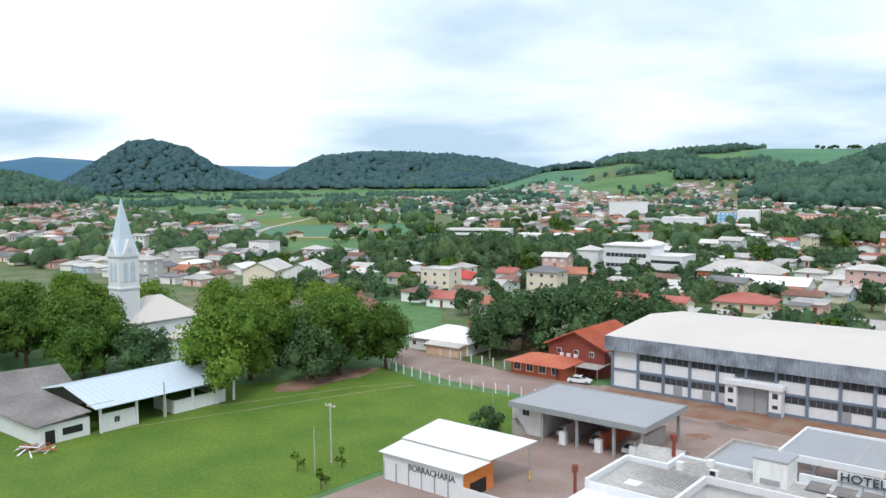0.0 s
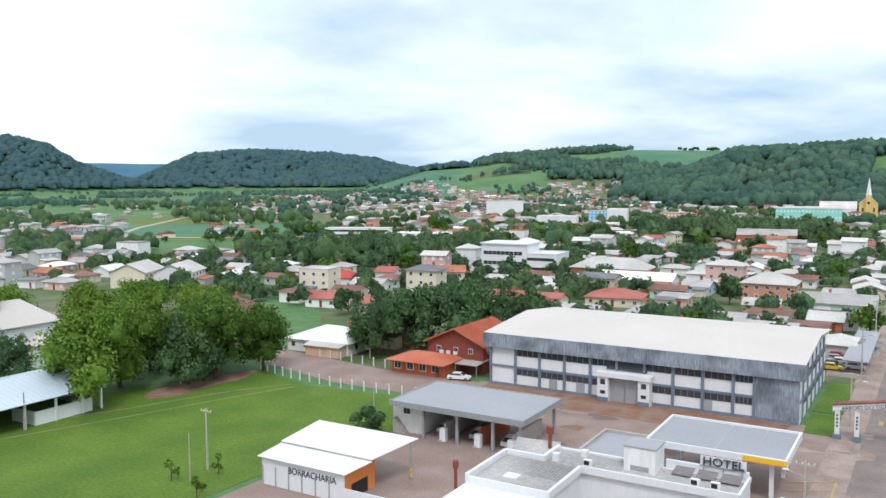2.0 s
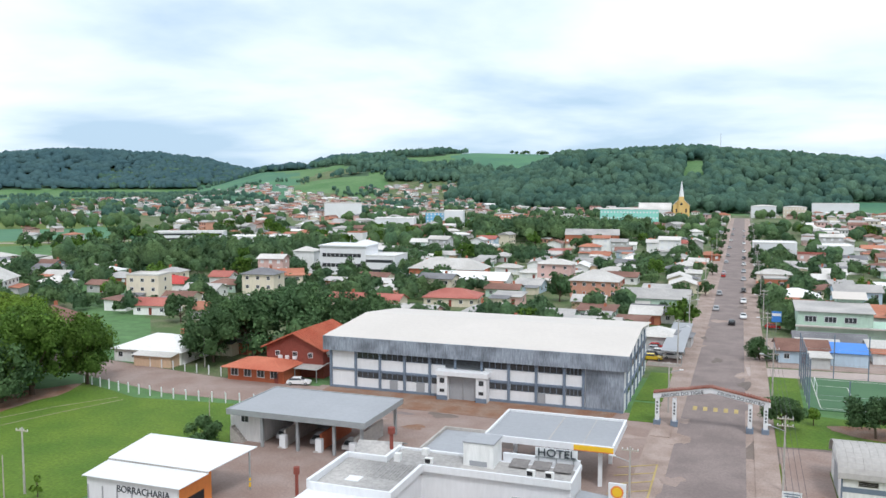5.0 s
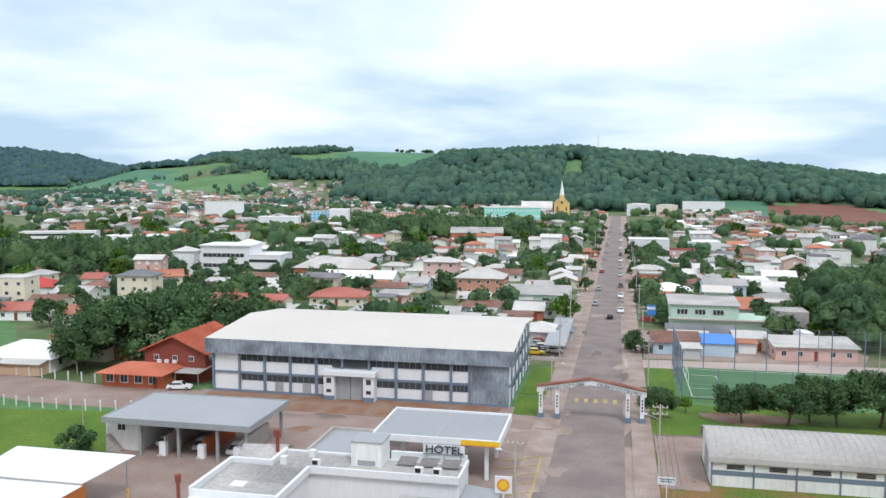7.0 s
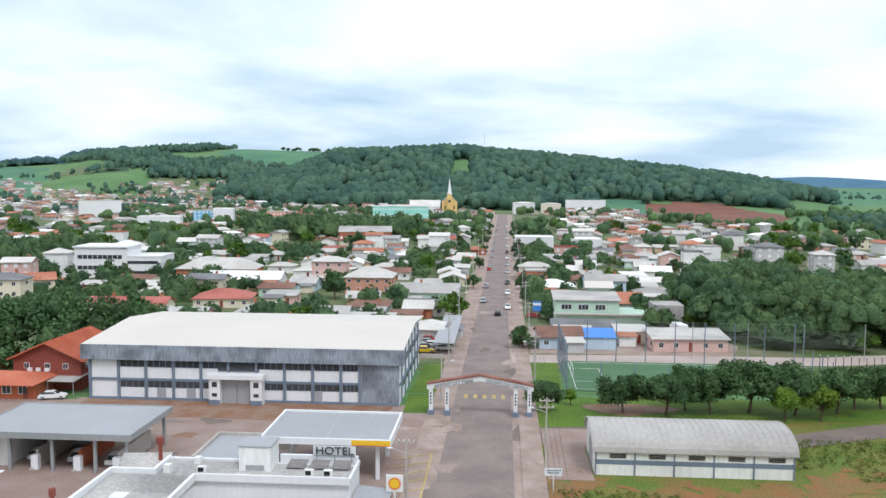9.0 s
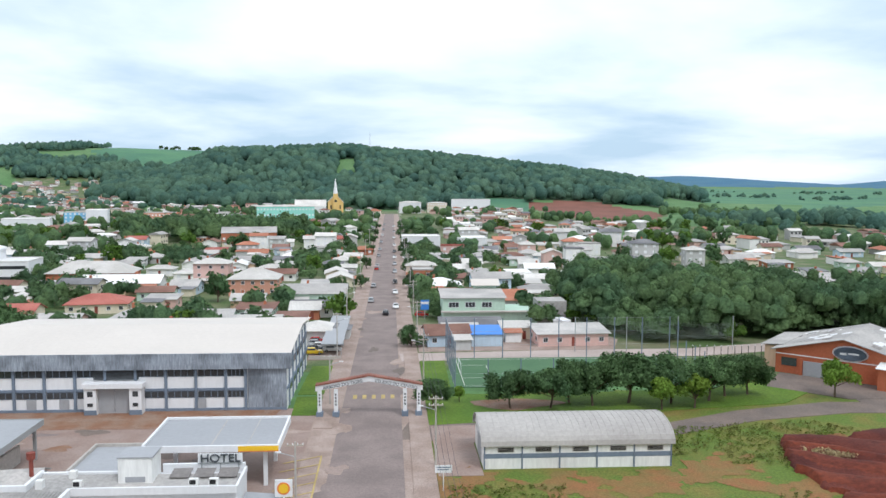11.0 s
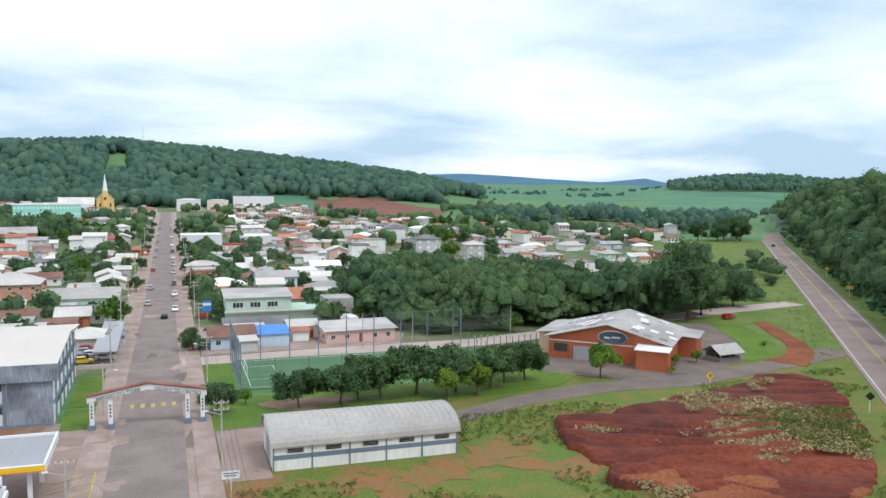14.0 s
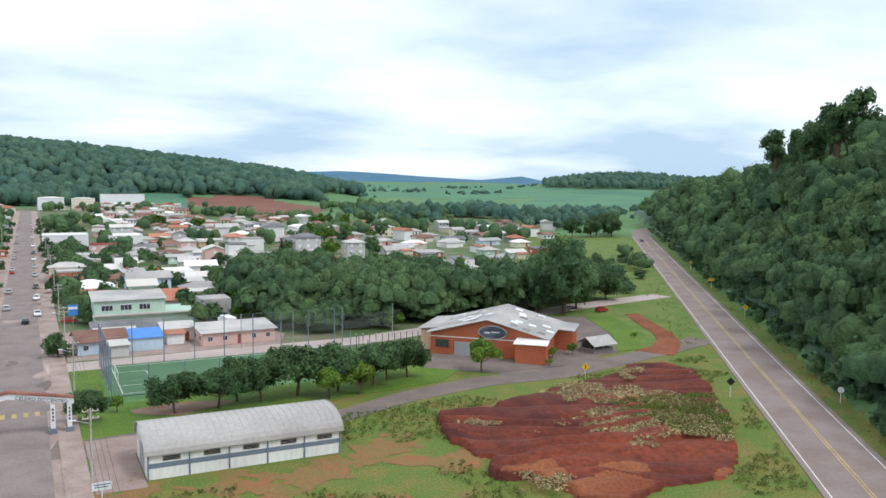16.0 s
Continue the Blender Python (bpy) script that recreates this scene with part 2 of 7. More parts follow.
def tube(bm, p, q, r0, r1=None, n=7):
    """A tapered rod from p to q."""
    p, q = Vector(p), Vector(q)
    r1 = r0 if r1 is None else r1
    ax = (q - p).normalized()
    s = ax.orthogonal().normalized()
    t = ax.cross(s)
    rings = []
    for c, r in ((p, r0), (q, r1)):
        rings.append([bm.verts.new(c + (s * math.cos(a) + t * math.sin(a)) * r) for a in (2 * math.pi * i / n for i in range(n))])
    for i in range(n):
        bm.faces.new((rings[0][i], rings[0][(i + 1) % n], rings[1][(i + 1) % n], rings[1][i]))
    bm.faces.new(rings[0][::-1])
    bm.faces.new(rings[1])
    return bm


def rod(p, q, r0, r1=None, n=7):
    return tube(bmesh.new(), p, q, r0, r1, n)


def slab(bm, a, b, c, d, t):
    """A sheet of thickness t under the quad a b c d."""
    top = [bm.verts.new(p) for p in (a, b, c, d)]
    low = [bm.verts.new((p[0], p[1], p[2] - t)) for p in (a, b, c, d)]
    bm.faces.new(top)
    bm.faces.new(low[::-1])
    for i in range(4):
        bm.faces.new((top[i], low[i], low[(i + 1) % 4], top[(i + 1) % 4]))
    return bm


def mesh_of(name, bm, material, bevel=0.0):
    if bevel:
        bmesh.ops.bevel(bm, geom=bm.edges[:], offset=bevel, segments=1, affect="EDGES")
    me = bpy.data.meshes.new(name)
    bm.to_mesh(me)
    bm.free()
    if material:
        me.materials.append(material if not isinstance(material, str) else M[material])
    return me


def part(name, bm, material, parent, label="", m=None, bevel=0.0):
    """Links a bmesh, or shared mesh data, as one mesh under a thing."""
    me = bm if isinstance(bm, bpy.types.Mesh) else mesh_of(name, bm, material, bevel)
    ob = new(name, me)
    ob.parent = parent
    if m is not None:
        ob.matrix_local = m
    return tagged(ob, label)


def thing(name, label, category, m=None, group=""):
    ob = new(name)
    ob.empty_display_size = 0.3
    if m is not None:
        ob.matrix_world = m
    return tagged(ob, label, category, group)


def whole(name, bm, material, label="", category="", kind="", group="", bevel=0.0):
    return tagged(new(name, mesh_of(name, bm, material, bevel)), label, category, group, kind)


def words(name, body, size, material, m, parent=None, depth=0.03):
    cu = bpy.data.curves.new(name, "FONT")
    cu.body, cu.size, cu.extrude, cu.align_x = body, size, depth, "CENTER"
    tmp = new("lettering_source", cu)
    bpy.context.view_layer.update()
    me = bpy.data.meshes.new_from_object(tmp.evaluated_get(bpy.context.evaluated_depsgraph_get()))
    bpy.data.objects.remove(tmp)
    me.materials.append(M[material])
    ob = new(name, me)
    ob.parent = parent
    ob.matrix_local = m
    return ob


def smooth(a):
    a = np.clip(a, 0, 1)
    return a * a * (3 - 2 * a)


# ---- terrain: one sheet to the horizon ----
HW = Vector((0.593, 0.805))
HN = Vector((0.805, -0.593))
RIDGES = [  # start and crest distance, then bearing and crest height
    (1000, 1560, (-20, 0), (-17, 18), (-14, 45), (-11.5, 72), (-7, 80), (-2.8, 88), (2, 75), (7.4, 58), (11.8, 44), (15.7, 30), (17.2, 20), (19.6, 6), (21, 0)),
    (1350, 2150, (-37, 0), (-32, 55), (-29, 64), (-27, 82), (-23.4, 92), (-17.4, 103), (-12.6, 100), (-5, 90), (2, 0)),
    (2250, 3000, (-52, 0), (-50, 48), (-47.3, 108), (-44.6, 118), (-42.3, 120), (-38.4, 114), (-35.4, 98), (-32.3, 58), (-27, 30), (-24, 0)),
    (2150, 2700, (-64.5, 0), (-62, 70), (-59.75, 137), (-58.2, 146), (-56.1, 126), (-54.5, 74), (-52, 30), (-50, 0)),
    (1150, 1700, (-80, 60), (-70, 58), (-66, 46), (-63.5, 24), (-60, 0)),
    (1650, 2150, (31, 0), (33.5, 14), (35.5, 25), (36.8, 31), (39.2, 35), (41.5, 31), (43.4, 24), (48, 40), (60, 60), (75, 40), (80, 0)),
    (3300, 4450, (-90, 120), (-72, 110), (-67, 140), (-65, 160), (-61, 132), (-54, 118), (-49, 110), (-44, 95), (-30, 60), (-10, 60), (10, 50), (18, 44), (19.5, 47), (23.3, 34), (27, 18), (29.1, 8), (31.2, 26), (32, 32), (33.5, 6), (40, 10), (60, 60), (90, 60))
]


def rough_noise(x, y, s):
    return np.sin(x / s + 1.3 * np.sin(y / s * 0.8)) * np.cos(y / s * 1.1 + 0.7 * np.sin(x / s * 1.4))


def ground(x, y):
    """Height of the land."""
    x, y = np.asarray(x, float), np.asarray(y, float)
    r, az = np.hypot(x, y), np.degrees(np.arctan2(x, y))
    z = np.zeros_like(r)
    for r0, r1, *prof in RIDGES:
        top = np.interp(az, [p[0] for p in prof], [p[1] for p in prof], left=0, right=0)
        k = np.where(r < r1, smooth((r - r0) / (r1 - r0)), 1 - 0.5 * smooth((r - r1) / (0.35 * r1)))
        z = np.maximum(z, top * k * (1 + 0.05 * rough_noise(x, y, 170)))
    z = z + 3.0 * rough_noise(x, y, 260) * smooth((r - 1000) / 500)
    across, along = HN.x * x + HN.y * y, HW.x * x + HW.y * y
    cap = np.interp(along, (-300, 0, 150, 260, 380, 520, 700, 900), (60, 60, 56, 50, 34, 22, 16, 0))
    bank = np.minimum(0.85 * (across - 47), cap + 0.12 * np.maximum(0, across - 47)) * np.where(across > 47, 1, 0)
    bank = bank * (1 - smooth((r - 900) / 400)) * (1 + 0.08 * rough_noise(x, y, 23))
    return np.maximum(z, bank)


def valley_edge(r):
    """Bearing at which the houses on the slope give way to the open valley."""
    return -52 - np.minimum(np.maximum(r - 600, 0) / 80, 10)


def cover(x, y, z):
    """Index of the land cover at a place: 0 pasture, 1 crops, 2 forest floor, 3 town yards, 4 ploughed red field, 5 weeds."""
    r, az = np.hypot(x, y), np.degrees(np.arctan2(x, y))
    w = rough_noise(x, y, 60) * 0.8
    c = np.zeros(r.shape, int)
    town = (r > 170) & (r < 960) & (az > -40 + w) & (az < 33 + w) | (r > 900) & (r < 1900) & (az > -41) & (az < -17) | (r > 260) & (r < 1350) & (az < np.where(r < 480, -44, valley_edge(r)))
    c[town] = 3
    woods_a = (r > np.interp(az, (-18, -14, 8, 10, 18, 22), (1180, 1040, 985, 1150, 1110, 960))) & (r < 1950) & (az > -19 + w) & (az < 21.5 + w * 0.4) & ((az > -11.5 + w) | (r < 1680))
    woods_b = (r > 1500) & (az > -29.5) & (az <= -11) & (rough_noise(x, y, 190) + 0.9 * rough_noise(x + 90, y, 80) > -0.25) & (z > 34)
    woods_c = (r > 2150) & (az < -29) & (z > 12)
    woods_d = (r > 1150) & (az < -60) & (z > 8)
    woods_e = (r > 1700) & (az > 33.5) & (z > 11)
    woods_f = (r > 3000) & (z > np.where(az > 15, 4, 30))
    c[woods_a | woods_b | woods_c | woods_d | woods_e | woods_f] = 2
    fields = (az > -18.4 + w) & (az < -12.0 + w) & (r > 1790) & (r < 2400) | (az > 21) & (r > 1050) & (r < 3300) & (z < 11) & (rough_noise(x, y, 300) > -0.35) | (az > -36) & (az < -29.5) & (r > 1450) & (rough_noise(x, y, 260) > 0) | (az > 6.2) & (az < 9.4) & (r > 960) & (r < 1150)
    c[fields] = 1
    c[(az > -20.9) & (az < -17.4 + 0.4 * w) & (r > 1060) & (r < 1330)] = 0
    c[(az > -30) & (az < -23.5) & (r > 1480) & (r < 1900) & (rough_noise(x, y, 130) > -0.1)] = 0
    c[(az > -3.6) & (az < -2.2) & (r > 1240) & (r < 1400)] = 0
    red = (az > 9.5 + 0.2 * w) & (az < 18.2 + 0.4 * w) & (r > np.interp(az, (9.5, 11.8, 14.6, 18), (1060, 880, 740, 790))) & (r < np.interp(az, (9.5, 13.8, 18), (1120, 1165, 1000)))
    c[red] = 4
    c[(r > 720) & (r < 1350) & (az > 18.4 + w) & (az < 27)] = 0
    c[(r > 490) & (r < 650) & (az > 14) & (az < 16.6)] = 0
    # farthest woods take the haze-blue ridge colour
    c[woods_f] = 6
    valley = (az > valley_edge(r)) & (az < -40) & (r > 560) & (r < 2100) & (z < 14)
    c[valley] = np.where(rough_noise(x, y, 150)[valley] + 0.4 * rough_noise(x, y, 61)[valley] > 0.1, 1, 0)
    c[valley & (rough_noise(x + 200, y, 110) > 0.55)] = 7
    c[(across_hw(x, y) > -38) & (across_hw(x, y) < 47) & (r > 150) & (r < 560) & (az > 30)] = 7
    c[(across_hw(x, y) > 49) & (r < 1000)] = 2
    c[(x > -8) & (x < 160) & (y < 150) & (r < 330) & (across_hw(x, y) < 47)] = 5
    return c


def across_hw(x, y):
    return HN.x * x + HN.y * y


azs = np.concatenate([np.arange(-71, 60, 0.33), np.arange(60, 289, 3.0)])
rads = np.concatenate([[0.5, 8], 16 * np.exp(np.linspace(0, math.log(4750 / 16), 230))])
ga, gr = np.meshgrid(np.radians(azs), rads)
gx, gy = gr * np.sin(ga), gr * np.cos(ga)
gz = ground(gx, gy)
nr, na = ga.shape
ids = np.arange(nr * na).reshape(nr, na)
nxt = np.roll(ids, -1, axis=1)
quads = np.stack([ids[:-1], nxt[:-1], nxt[1:], ids[1:]], -1).reshape(-1, 4)
verts = np.stack([gx, gy, gz], -1).reshape(-1, 3)


def quad_mesh(name, verts, quads, materials, index=None, shade=False):
    me = bpy.data.meshes.new(name)
    me.vertices.add(len(verts))
    me.vertices.foreach_set("co", np.ascontiguousarray(verts, dtype=np.float32).ravel())
    k = quads.shape[1]
    me.loops.add(len(quads) * k)
    me.loops.foreach_set("vertex_index", np.ascontiguousarray(quads, dtype=np.int32).ravel())
    me.polygons.add(len(quads))
    me.polygons.foreach_set("loop_start", np.arange(0, len(quads) * k, k, dtype=np.int32))
    for m in materials:
        me.materials.append(M[m])
    if index is not None:
        me.polygons.foreach_set("material_index", index.astype(np.int32))
    if shade:
        me.polygons.foreach_set("use_smooth", np.ones(len(quads), dtype=bool))
    me.update(calc_edges=True)
    return me


mid = verts[quads].mean(1)
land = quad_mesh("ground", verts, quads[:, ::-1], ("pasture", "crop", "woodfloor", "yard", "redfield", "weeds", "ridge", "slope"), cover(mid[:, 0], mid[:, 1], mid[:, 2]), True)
tagged(new("ground", land), "rolling green valley land with pastures, fields and wooded hills", "ground", "", "structure")


# ---- leaves and trees ----
rng = np.random.default_rng(7)


def leaf_cloud(centres, radii, count, size, flat=0.55, lift=0.25):
    """Leaf clumps as small tilted quads spread over ellipsoids."""
    n = len(centres)
    d = rng.normal(size=(n, count, 3))
    d /= np.linalg.norm(d, axis=2, keepdims=True)
    d[..., 2] = np.where(d[..., 2] < -0.45, -d[..., 2], d[..., 2])
    lump = rng.uniform(0.62, 1.08, (n, count, 1))
    pos = centres[:, None] + d * radii[:, None] * lump
    nor = d + rng.normal(scale=flat, size=d.shape)
    nor /= np.linalg.norm(nor, axis=2, keepdims=True)
    t = np.cross(nor, rng.normal(size=d.shape))
    t /= np.linalg.norm(t, axis=2, keepdims=True) + 1e-9
    b = np.cross(nor, t)
    s = (size[:, None, None] if np.ndim(size) else size) * rng.uniform(0.6, 1.25, (n, count, 1))
    soft = d + np.array((0, 0, lift)) + rng.normal(scale=0.42, size=d.shape)
    soft /= np.linalg.norm(soft, axis=2, keepdims=True)
    leaf_cloud.normals = np.repeat(soft.reshape(-1, 3), 4, axis=0)
    q = np.stack([pos - t * s - b * s * 0.7, pos + t * s * 0.9 - b * s * 0.8, pos + t * s + b * s * 0.75, pos - t * s * 0.8 + b * s * 0.9], 2)
    v = q.reshape(-1, 3)
    return v, np.arange(len(v)).reshape(-1, 4)


def leaf_mesh(name, v, q, material):
    me = quad_mesh(name, v, q, (material,), None, True)
    me.normals_split_custom_set_from_vertices(leaf_cloud.normals.tolist())
    return me


def dome_shape(level):
    """Corners and faces of an open-bottomed ball."""
    bm = bmesh.new()
    bmesh.ops.create_icosphere(bm, subdivisions=level, radius=1)
    bm.faces.ensure_lookup_table()
    v = np.array([tuple(p.co) for p in bm.verts])
    f = np.array([[p.index for p in g.verts] for g in bm.faces])
    bm.free()
    f = f[v[f].mean(1)[:, 2] > -0.62]
    used = np.unique(f)
    return v[used], np.searchsorted(used, f)


DOMES = {1: dome_shape(1), 2: dome_shape(2), 3: dome_shape(3)}


def dome_cloud(centres, radii, level, rough=0.2):
    """Lumpy solid crowns: one uneven ball for each centre."""
    v, f = DOMES[level]
    n = len(centres)
    a = rng.uniform(0, 2 * math.pi, n)
    rot = np.stack([np.stack([np.cos(a), -np.sin(a), 0 * a], 1), np.stack([np.sin(a), np.cos(a), 0 * a], 1), np.stack([0 * a, 0 * a, 0 * a + 1], 1)], 1)
    d = np.einsum("nij,vj->nvi", rot, v)
    lump = 1 + rng.uniform(-rough, rough, (n, len(v), 1))
    pos = centres[:, None] + d * radii[:, None] * lump
    return pos.reshape(-1, 3), (f[None] + np.arange(n)[:, None, None] * len(v)).reshape(-1, 3)


def lobes_of(c, rad, lobes, spread=0.8):
    """Splits crowns into several overlapping lobes."""
    n = len(c)
    d = rng.normal(size=(n, lobes, 3))
    d /= np.linalg.norm(d, axis=2, keepdims=True)
    d[..., 2] = np.abs(d[..., 2]) * 1.1 - 0.25
    d[:, 0] *= 0.2
    cc = c[:, None] + d * rad[:, None] * spread
    rr = rad[:, None] * rng.uniform(0.75, 1.25, (n, lobes, 1)) * 1.4 / math.sqrt(lobes)
    rr[:, 0] *= 1.5
    return cc.reshape(-1, 3), rr.reshape(-1, 3)


def wood(name, xy, height, material, count, label, spread=0.42, sizes=(0.65, 1.3), lift=0.3, lobes=1, leaf=0.0):
    """A wood as one mass of many tree crowns on the land; the near ones are lobed and set with leaves."""
    z = ground(xy[:, 0], xy[:, 1])
    h = height * rng.uniform(*sizes, len(xy))
    c = np.stack([xy[:, 0], xy[:, 1], z + h * 0.52], 1)
    rad = np.stack([h * spread * rng.uniform(0.8, 1.25, len(h)), h * spread * rng.uniform(0.8, 1.25, len(h)), h * 0.5], 1)
    if lobes > 1:
        c, rad = lobes_of(c, rad, lobes)
    v, f = dome_cloud(c, rad * (0.82 if leaf else 1.0), 1 if count < 21 or leaf else 2, 0.28 if leaf else 0.22)
    top = tagged(new(name, quad_mesh(name, v, f, (material,), None, True)), label, "trees", "", "stuff")
    if leaf:
        v, q = leaf_cloud(c, rad * 1.06, count, leaf, 0.8, lift)
        o = part("leaves", leaf_mesh("leaves", v, q, material), None, top)
        o["kind"] = "stuff"
    return top


def tree_kind(height, width, material, count, leaf, trunk_h, lobes, seed):
    """A trunk mesh and a crown mesh of lobes closely set with leaf sprays."""
    rnd = random.Random(seed)
    bm = bmesh.new()
    r = height * 0.022
    lean = Vector((rnd.uniform(-0.3, 0.3), rnd.uniform(-0.3, 0.3), 0))
    fork = Vector((0, 0, trunk_h)) + lean
    tube(bm, (0, 0, -0.2), fork, r * 1.35, r)
    tube(bm, fork, fork + Vector((0.2, 0.1, height * 0.4)), r, r * 0.35)
    cs, rs = [], []
    for i in range(lobes):
        a = i * 2.4 + rnd.uniform(-0.5, 0.5)
        k = rnd.uniform(0.2, 0.70) if i else 0.0
        zc = trunk_h + (height - trunk_h) * (rnd.uniform(0.14, 0.78) * (1.15 - 0.5 * k) if i else 0.66)
        c = Vector((math.cos(a) * width * 0.5 * k * 1.25, math.sin(a) * width * 0.5 * k * 1.25, zc))
        tube(bm, fork + Vector((0, 0, rnd.uniform(0, height * 0.1))), c, r * 0.5, r * 0.15, 5)
        cs.append(c)
        w = width * 0.5 * rnd.uniform(0.26, 0.46)
        rs.append((w, w, min(height - zc, (height - trunk_h) * 0.30) * rnd.uniform(0.7, 1.0)))
    cs, rs = np.array([tuple(c) for c in cs]), np.array(rs)
    v, q = leaf_cloud(cs, rs * 1.08, count // lobes, leaf, 0.7)
    soft = leaf_cloud.normals
    v2, f2 = dome_cloud(cs, rs * 0.62, 1, 0.3)
    out = v2 - np.repeat(cs, len(v2) // len(cs), axis=0) + np.array((0, 0, 0.1))
    out /= np.linalg.norm(out, axis=1, keepdims=True)
    tris = np.concatenate([q[:, :3], q[:, (0, 2, 3)], f2 + len(v)])
    me = quad_mesh("crown", np.concatenate([v, v2]), tris, (material,), None, True)
    me.normals_split_custom_set_from_vertices(np.concatenate([soft, out]).tolist())
    return mesh_of("trunk", bm, "bark"), me


def plant(kind, x, y, label, s=1.0, turn=None, category="tree", name="tree", z=None, group=""):
    zz = float(ground(x, y)) if z is None else z
    ob = thing(name, label, category, pose(x, y, zz, 0, 0, rng.uniform(0, 360) if turn is None else turn), group)
    ob.scale = (s * rng.uniform(0.92, 1.08), s * rng.uniform(0.92, 1.08), s)
    for nm, me in zip(("trunk", "crown"), kind):
        o = new(nm, me)
        o.parent = ob
    return ob


# ---- roads and near ground ----
def strip(line, width, z, name, material, label, thick=0.3, category="road"):
    """A band of paving along a line of points."""
    pts = [Vector(p) for p in line]
    left, right = [], []
    for i, p in enumerate(pts):
        d = (pts[min(i + 1, len(pts) - 1)] - pts[max(i - 1, 0)]).normalized()
        n = Vector((-d.y, d.x))
        w = width[i] if isinstance(width, (list, tuple)) else width
        left.append(p + n * w / 2)
        right.append(p - n * w / 2)
    bm = bmesh.new()
    for i in range(len(pts) - 1):
        slab(bm, (*right[i], z), (*right[i + 1], z), (*left[i + 1], z), (*left[i], z), thick)
    bmesh.ops.remove_doubles(bm, verts=bm.verts, dist=0.001)
    bmesh.ops.recalc_face_normals(bm, faces=bm.faces)
    return whole(name, bm, material, label, category, "structure")


def blob(cx, cy, rx, ry, n=28, wob=0.18, seed=0):
    """An uneven round outline."""
    rnd = random.Random(seed)
    ph = [rnd.uniform(0, 6.28) for _ in range(3)]
    return [(cx + rx * (1 + wob * math.sin(2 * a + ph[0]) + wob * 0.6 * math.sin(5 * a + ph[1]) + wob * 0.35 * math.sin(9 * a + ph[2])) * math.cos(a),
             cy + ry * (1 + wob * math.sin(3 * a + ph[1]) + wob * 0.6 * math.sin(4 * a + ph[2])) * math.sin(a)) for a in (2 * math.pi * i / n for i in range(n))]


def patch(name, pts, z, material, label, category="ground"):
    return whole(name, prism(pts, z - 0.3, z), material, label, category, "structure")


patch("lawn", [(-205, 20), (-80, 20), (-77.5, 79), (-73, 104), (-73, 120), (-78, 125), (-104, 122), (-121, 128), (-122, 118), (-136, 92), (-205, 60)], 0.05, "grass", "broad mown bright green lawn")
patch("forecourt", [(-77, 60), (-8, 60), (-8, 142), (-76, 142), (-76, 126), (-72, 120), (-72, 104), (-76, 80)], 0.03, "pavers", "brown worn paved forecourt", "pavement")
strip([(-300, 150), (-200, 147), (-140, 142), (-100, 133.5), (-74, 133.5)], [10, 10, 11, 14, 14], 0.06, "road", "pavers", "worn brown paved side road beside the lawn")
patch("dirt_yard", [(-74, 131), (-50, 131.5), (-32, 131), (-20, 134), (-19, 141.5), (-74, 141.5)], 0.08, "dirt", "reddish dirt strip before the warehouse")
strip([(-3.6, -30), (-3.5, 140), (-3.0, 250), (-0.8, 895)], [10.5, 10.2, 9.0, 9.6], 0.09, "road", "street", "long straight worn main street")
strip([(-3.5, 20), (-3.5, 118), (-3.4, 250), (-0.6, 892)], 18.5, 0.06, "street_verge", "sidewalk", "dusty brown street edge", category="pavement")
strip([(-11, 130), (-10.4, 250), (-8.0, 890)], 3.0, 0.17, "pavement", "sidewalk", "dusty concrete pavement along the street", category="pavement")
strip([(4.3, 60), (4.4, 250), (7.0, 890)], 3.2, 0.17, "pavement", "sidewalk", "dusty concrete pavement along the street", category="pavement")
strip([(2, 181.5), (40, 184), (70, 184.5), (100, 192), (150, 207), (190, 215)], 8, 0.10, "road", "pinkroad", "pale dusty side road past the sports court")
strip([(2, 130), (25, 124), (44, 127), (60, 134), (78, 138), (95, 137), (130, 146), (148, 152)], [12, 9, 5.5, 6, 7, 7, 6.5, 8], 0.07, "road", "gravel", "grey gravel lane joining the highway")
strip([(84, 143), (97, 143), (112, 145)], 7, 0.055, "road", "gravel", "gravel apron before the brick hall")
patch("hall_yard", [(88, 142), (119, 148.5), (131, 167), (141, 191), (120, 198), (92, 178)], 0.045, "gravel", "grey gravel yard round the brick hall")
patch("grass_verge", [(-16.8, 137.5), (-12.6, 137.5), (-12.4, 149.5), (-17.2, 149.5)], 0.10, "grass", "small bright green verge")
patch("grass_verge", [(-17.2, 151), (-12.4, 151), (-12.2, 174), (-16.6, 174)], 0.10, "grass", "bright green verge beside the warehouse")
patch("grass_verge", [(6.2, 152), (11.2, 152), (11.5, 178), (6.2, 178)], 0.10, "grass", "bright green verge beside the court")
patch("grass_verge", [(6.0, 131), (14, 132), (38, 136), (70, 141), (80, 150), (70, 163), (62, 152), (24, 149), (6.0, 151)], 0.10, "grass", "shaded grass under the row of trees")
patch("grass_verge", [(119, 149), (127, 149.5), (139, 163), (148, 188), (140, 190), (131, 166)], 0.10, "grass", "green verge beside the red track")
strip([(126, 144.5), (133, 148.5), (139.5, 155), (144.5, 163), (149, 174), (156, 189)], [9, 6.5, 5.4, 5, 4.6, 4.2], 0.12, "track", "earthorange", "bare red earth track")
patch("dirt_patch", blob(22, 143, 7, 3.5, seed=4), 0.115, "dirt", "worn dirt patch beside the court")
patch("dirt_patch", blob(-123, 113, 5, 12, wob=0.2, seed=6), 0.09, "dirt", "bare orange earth under trees")
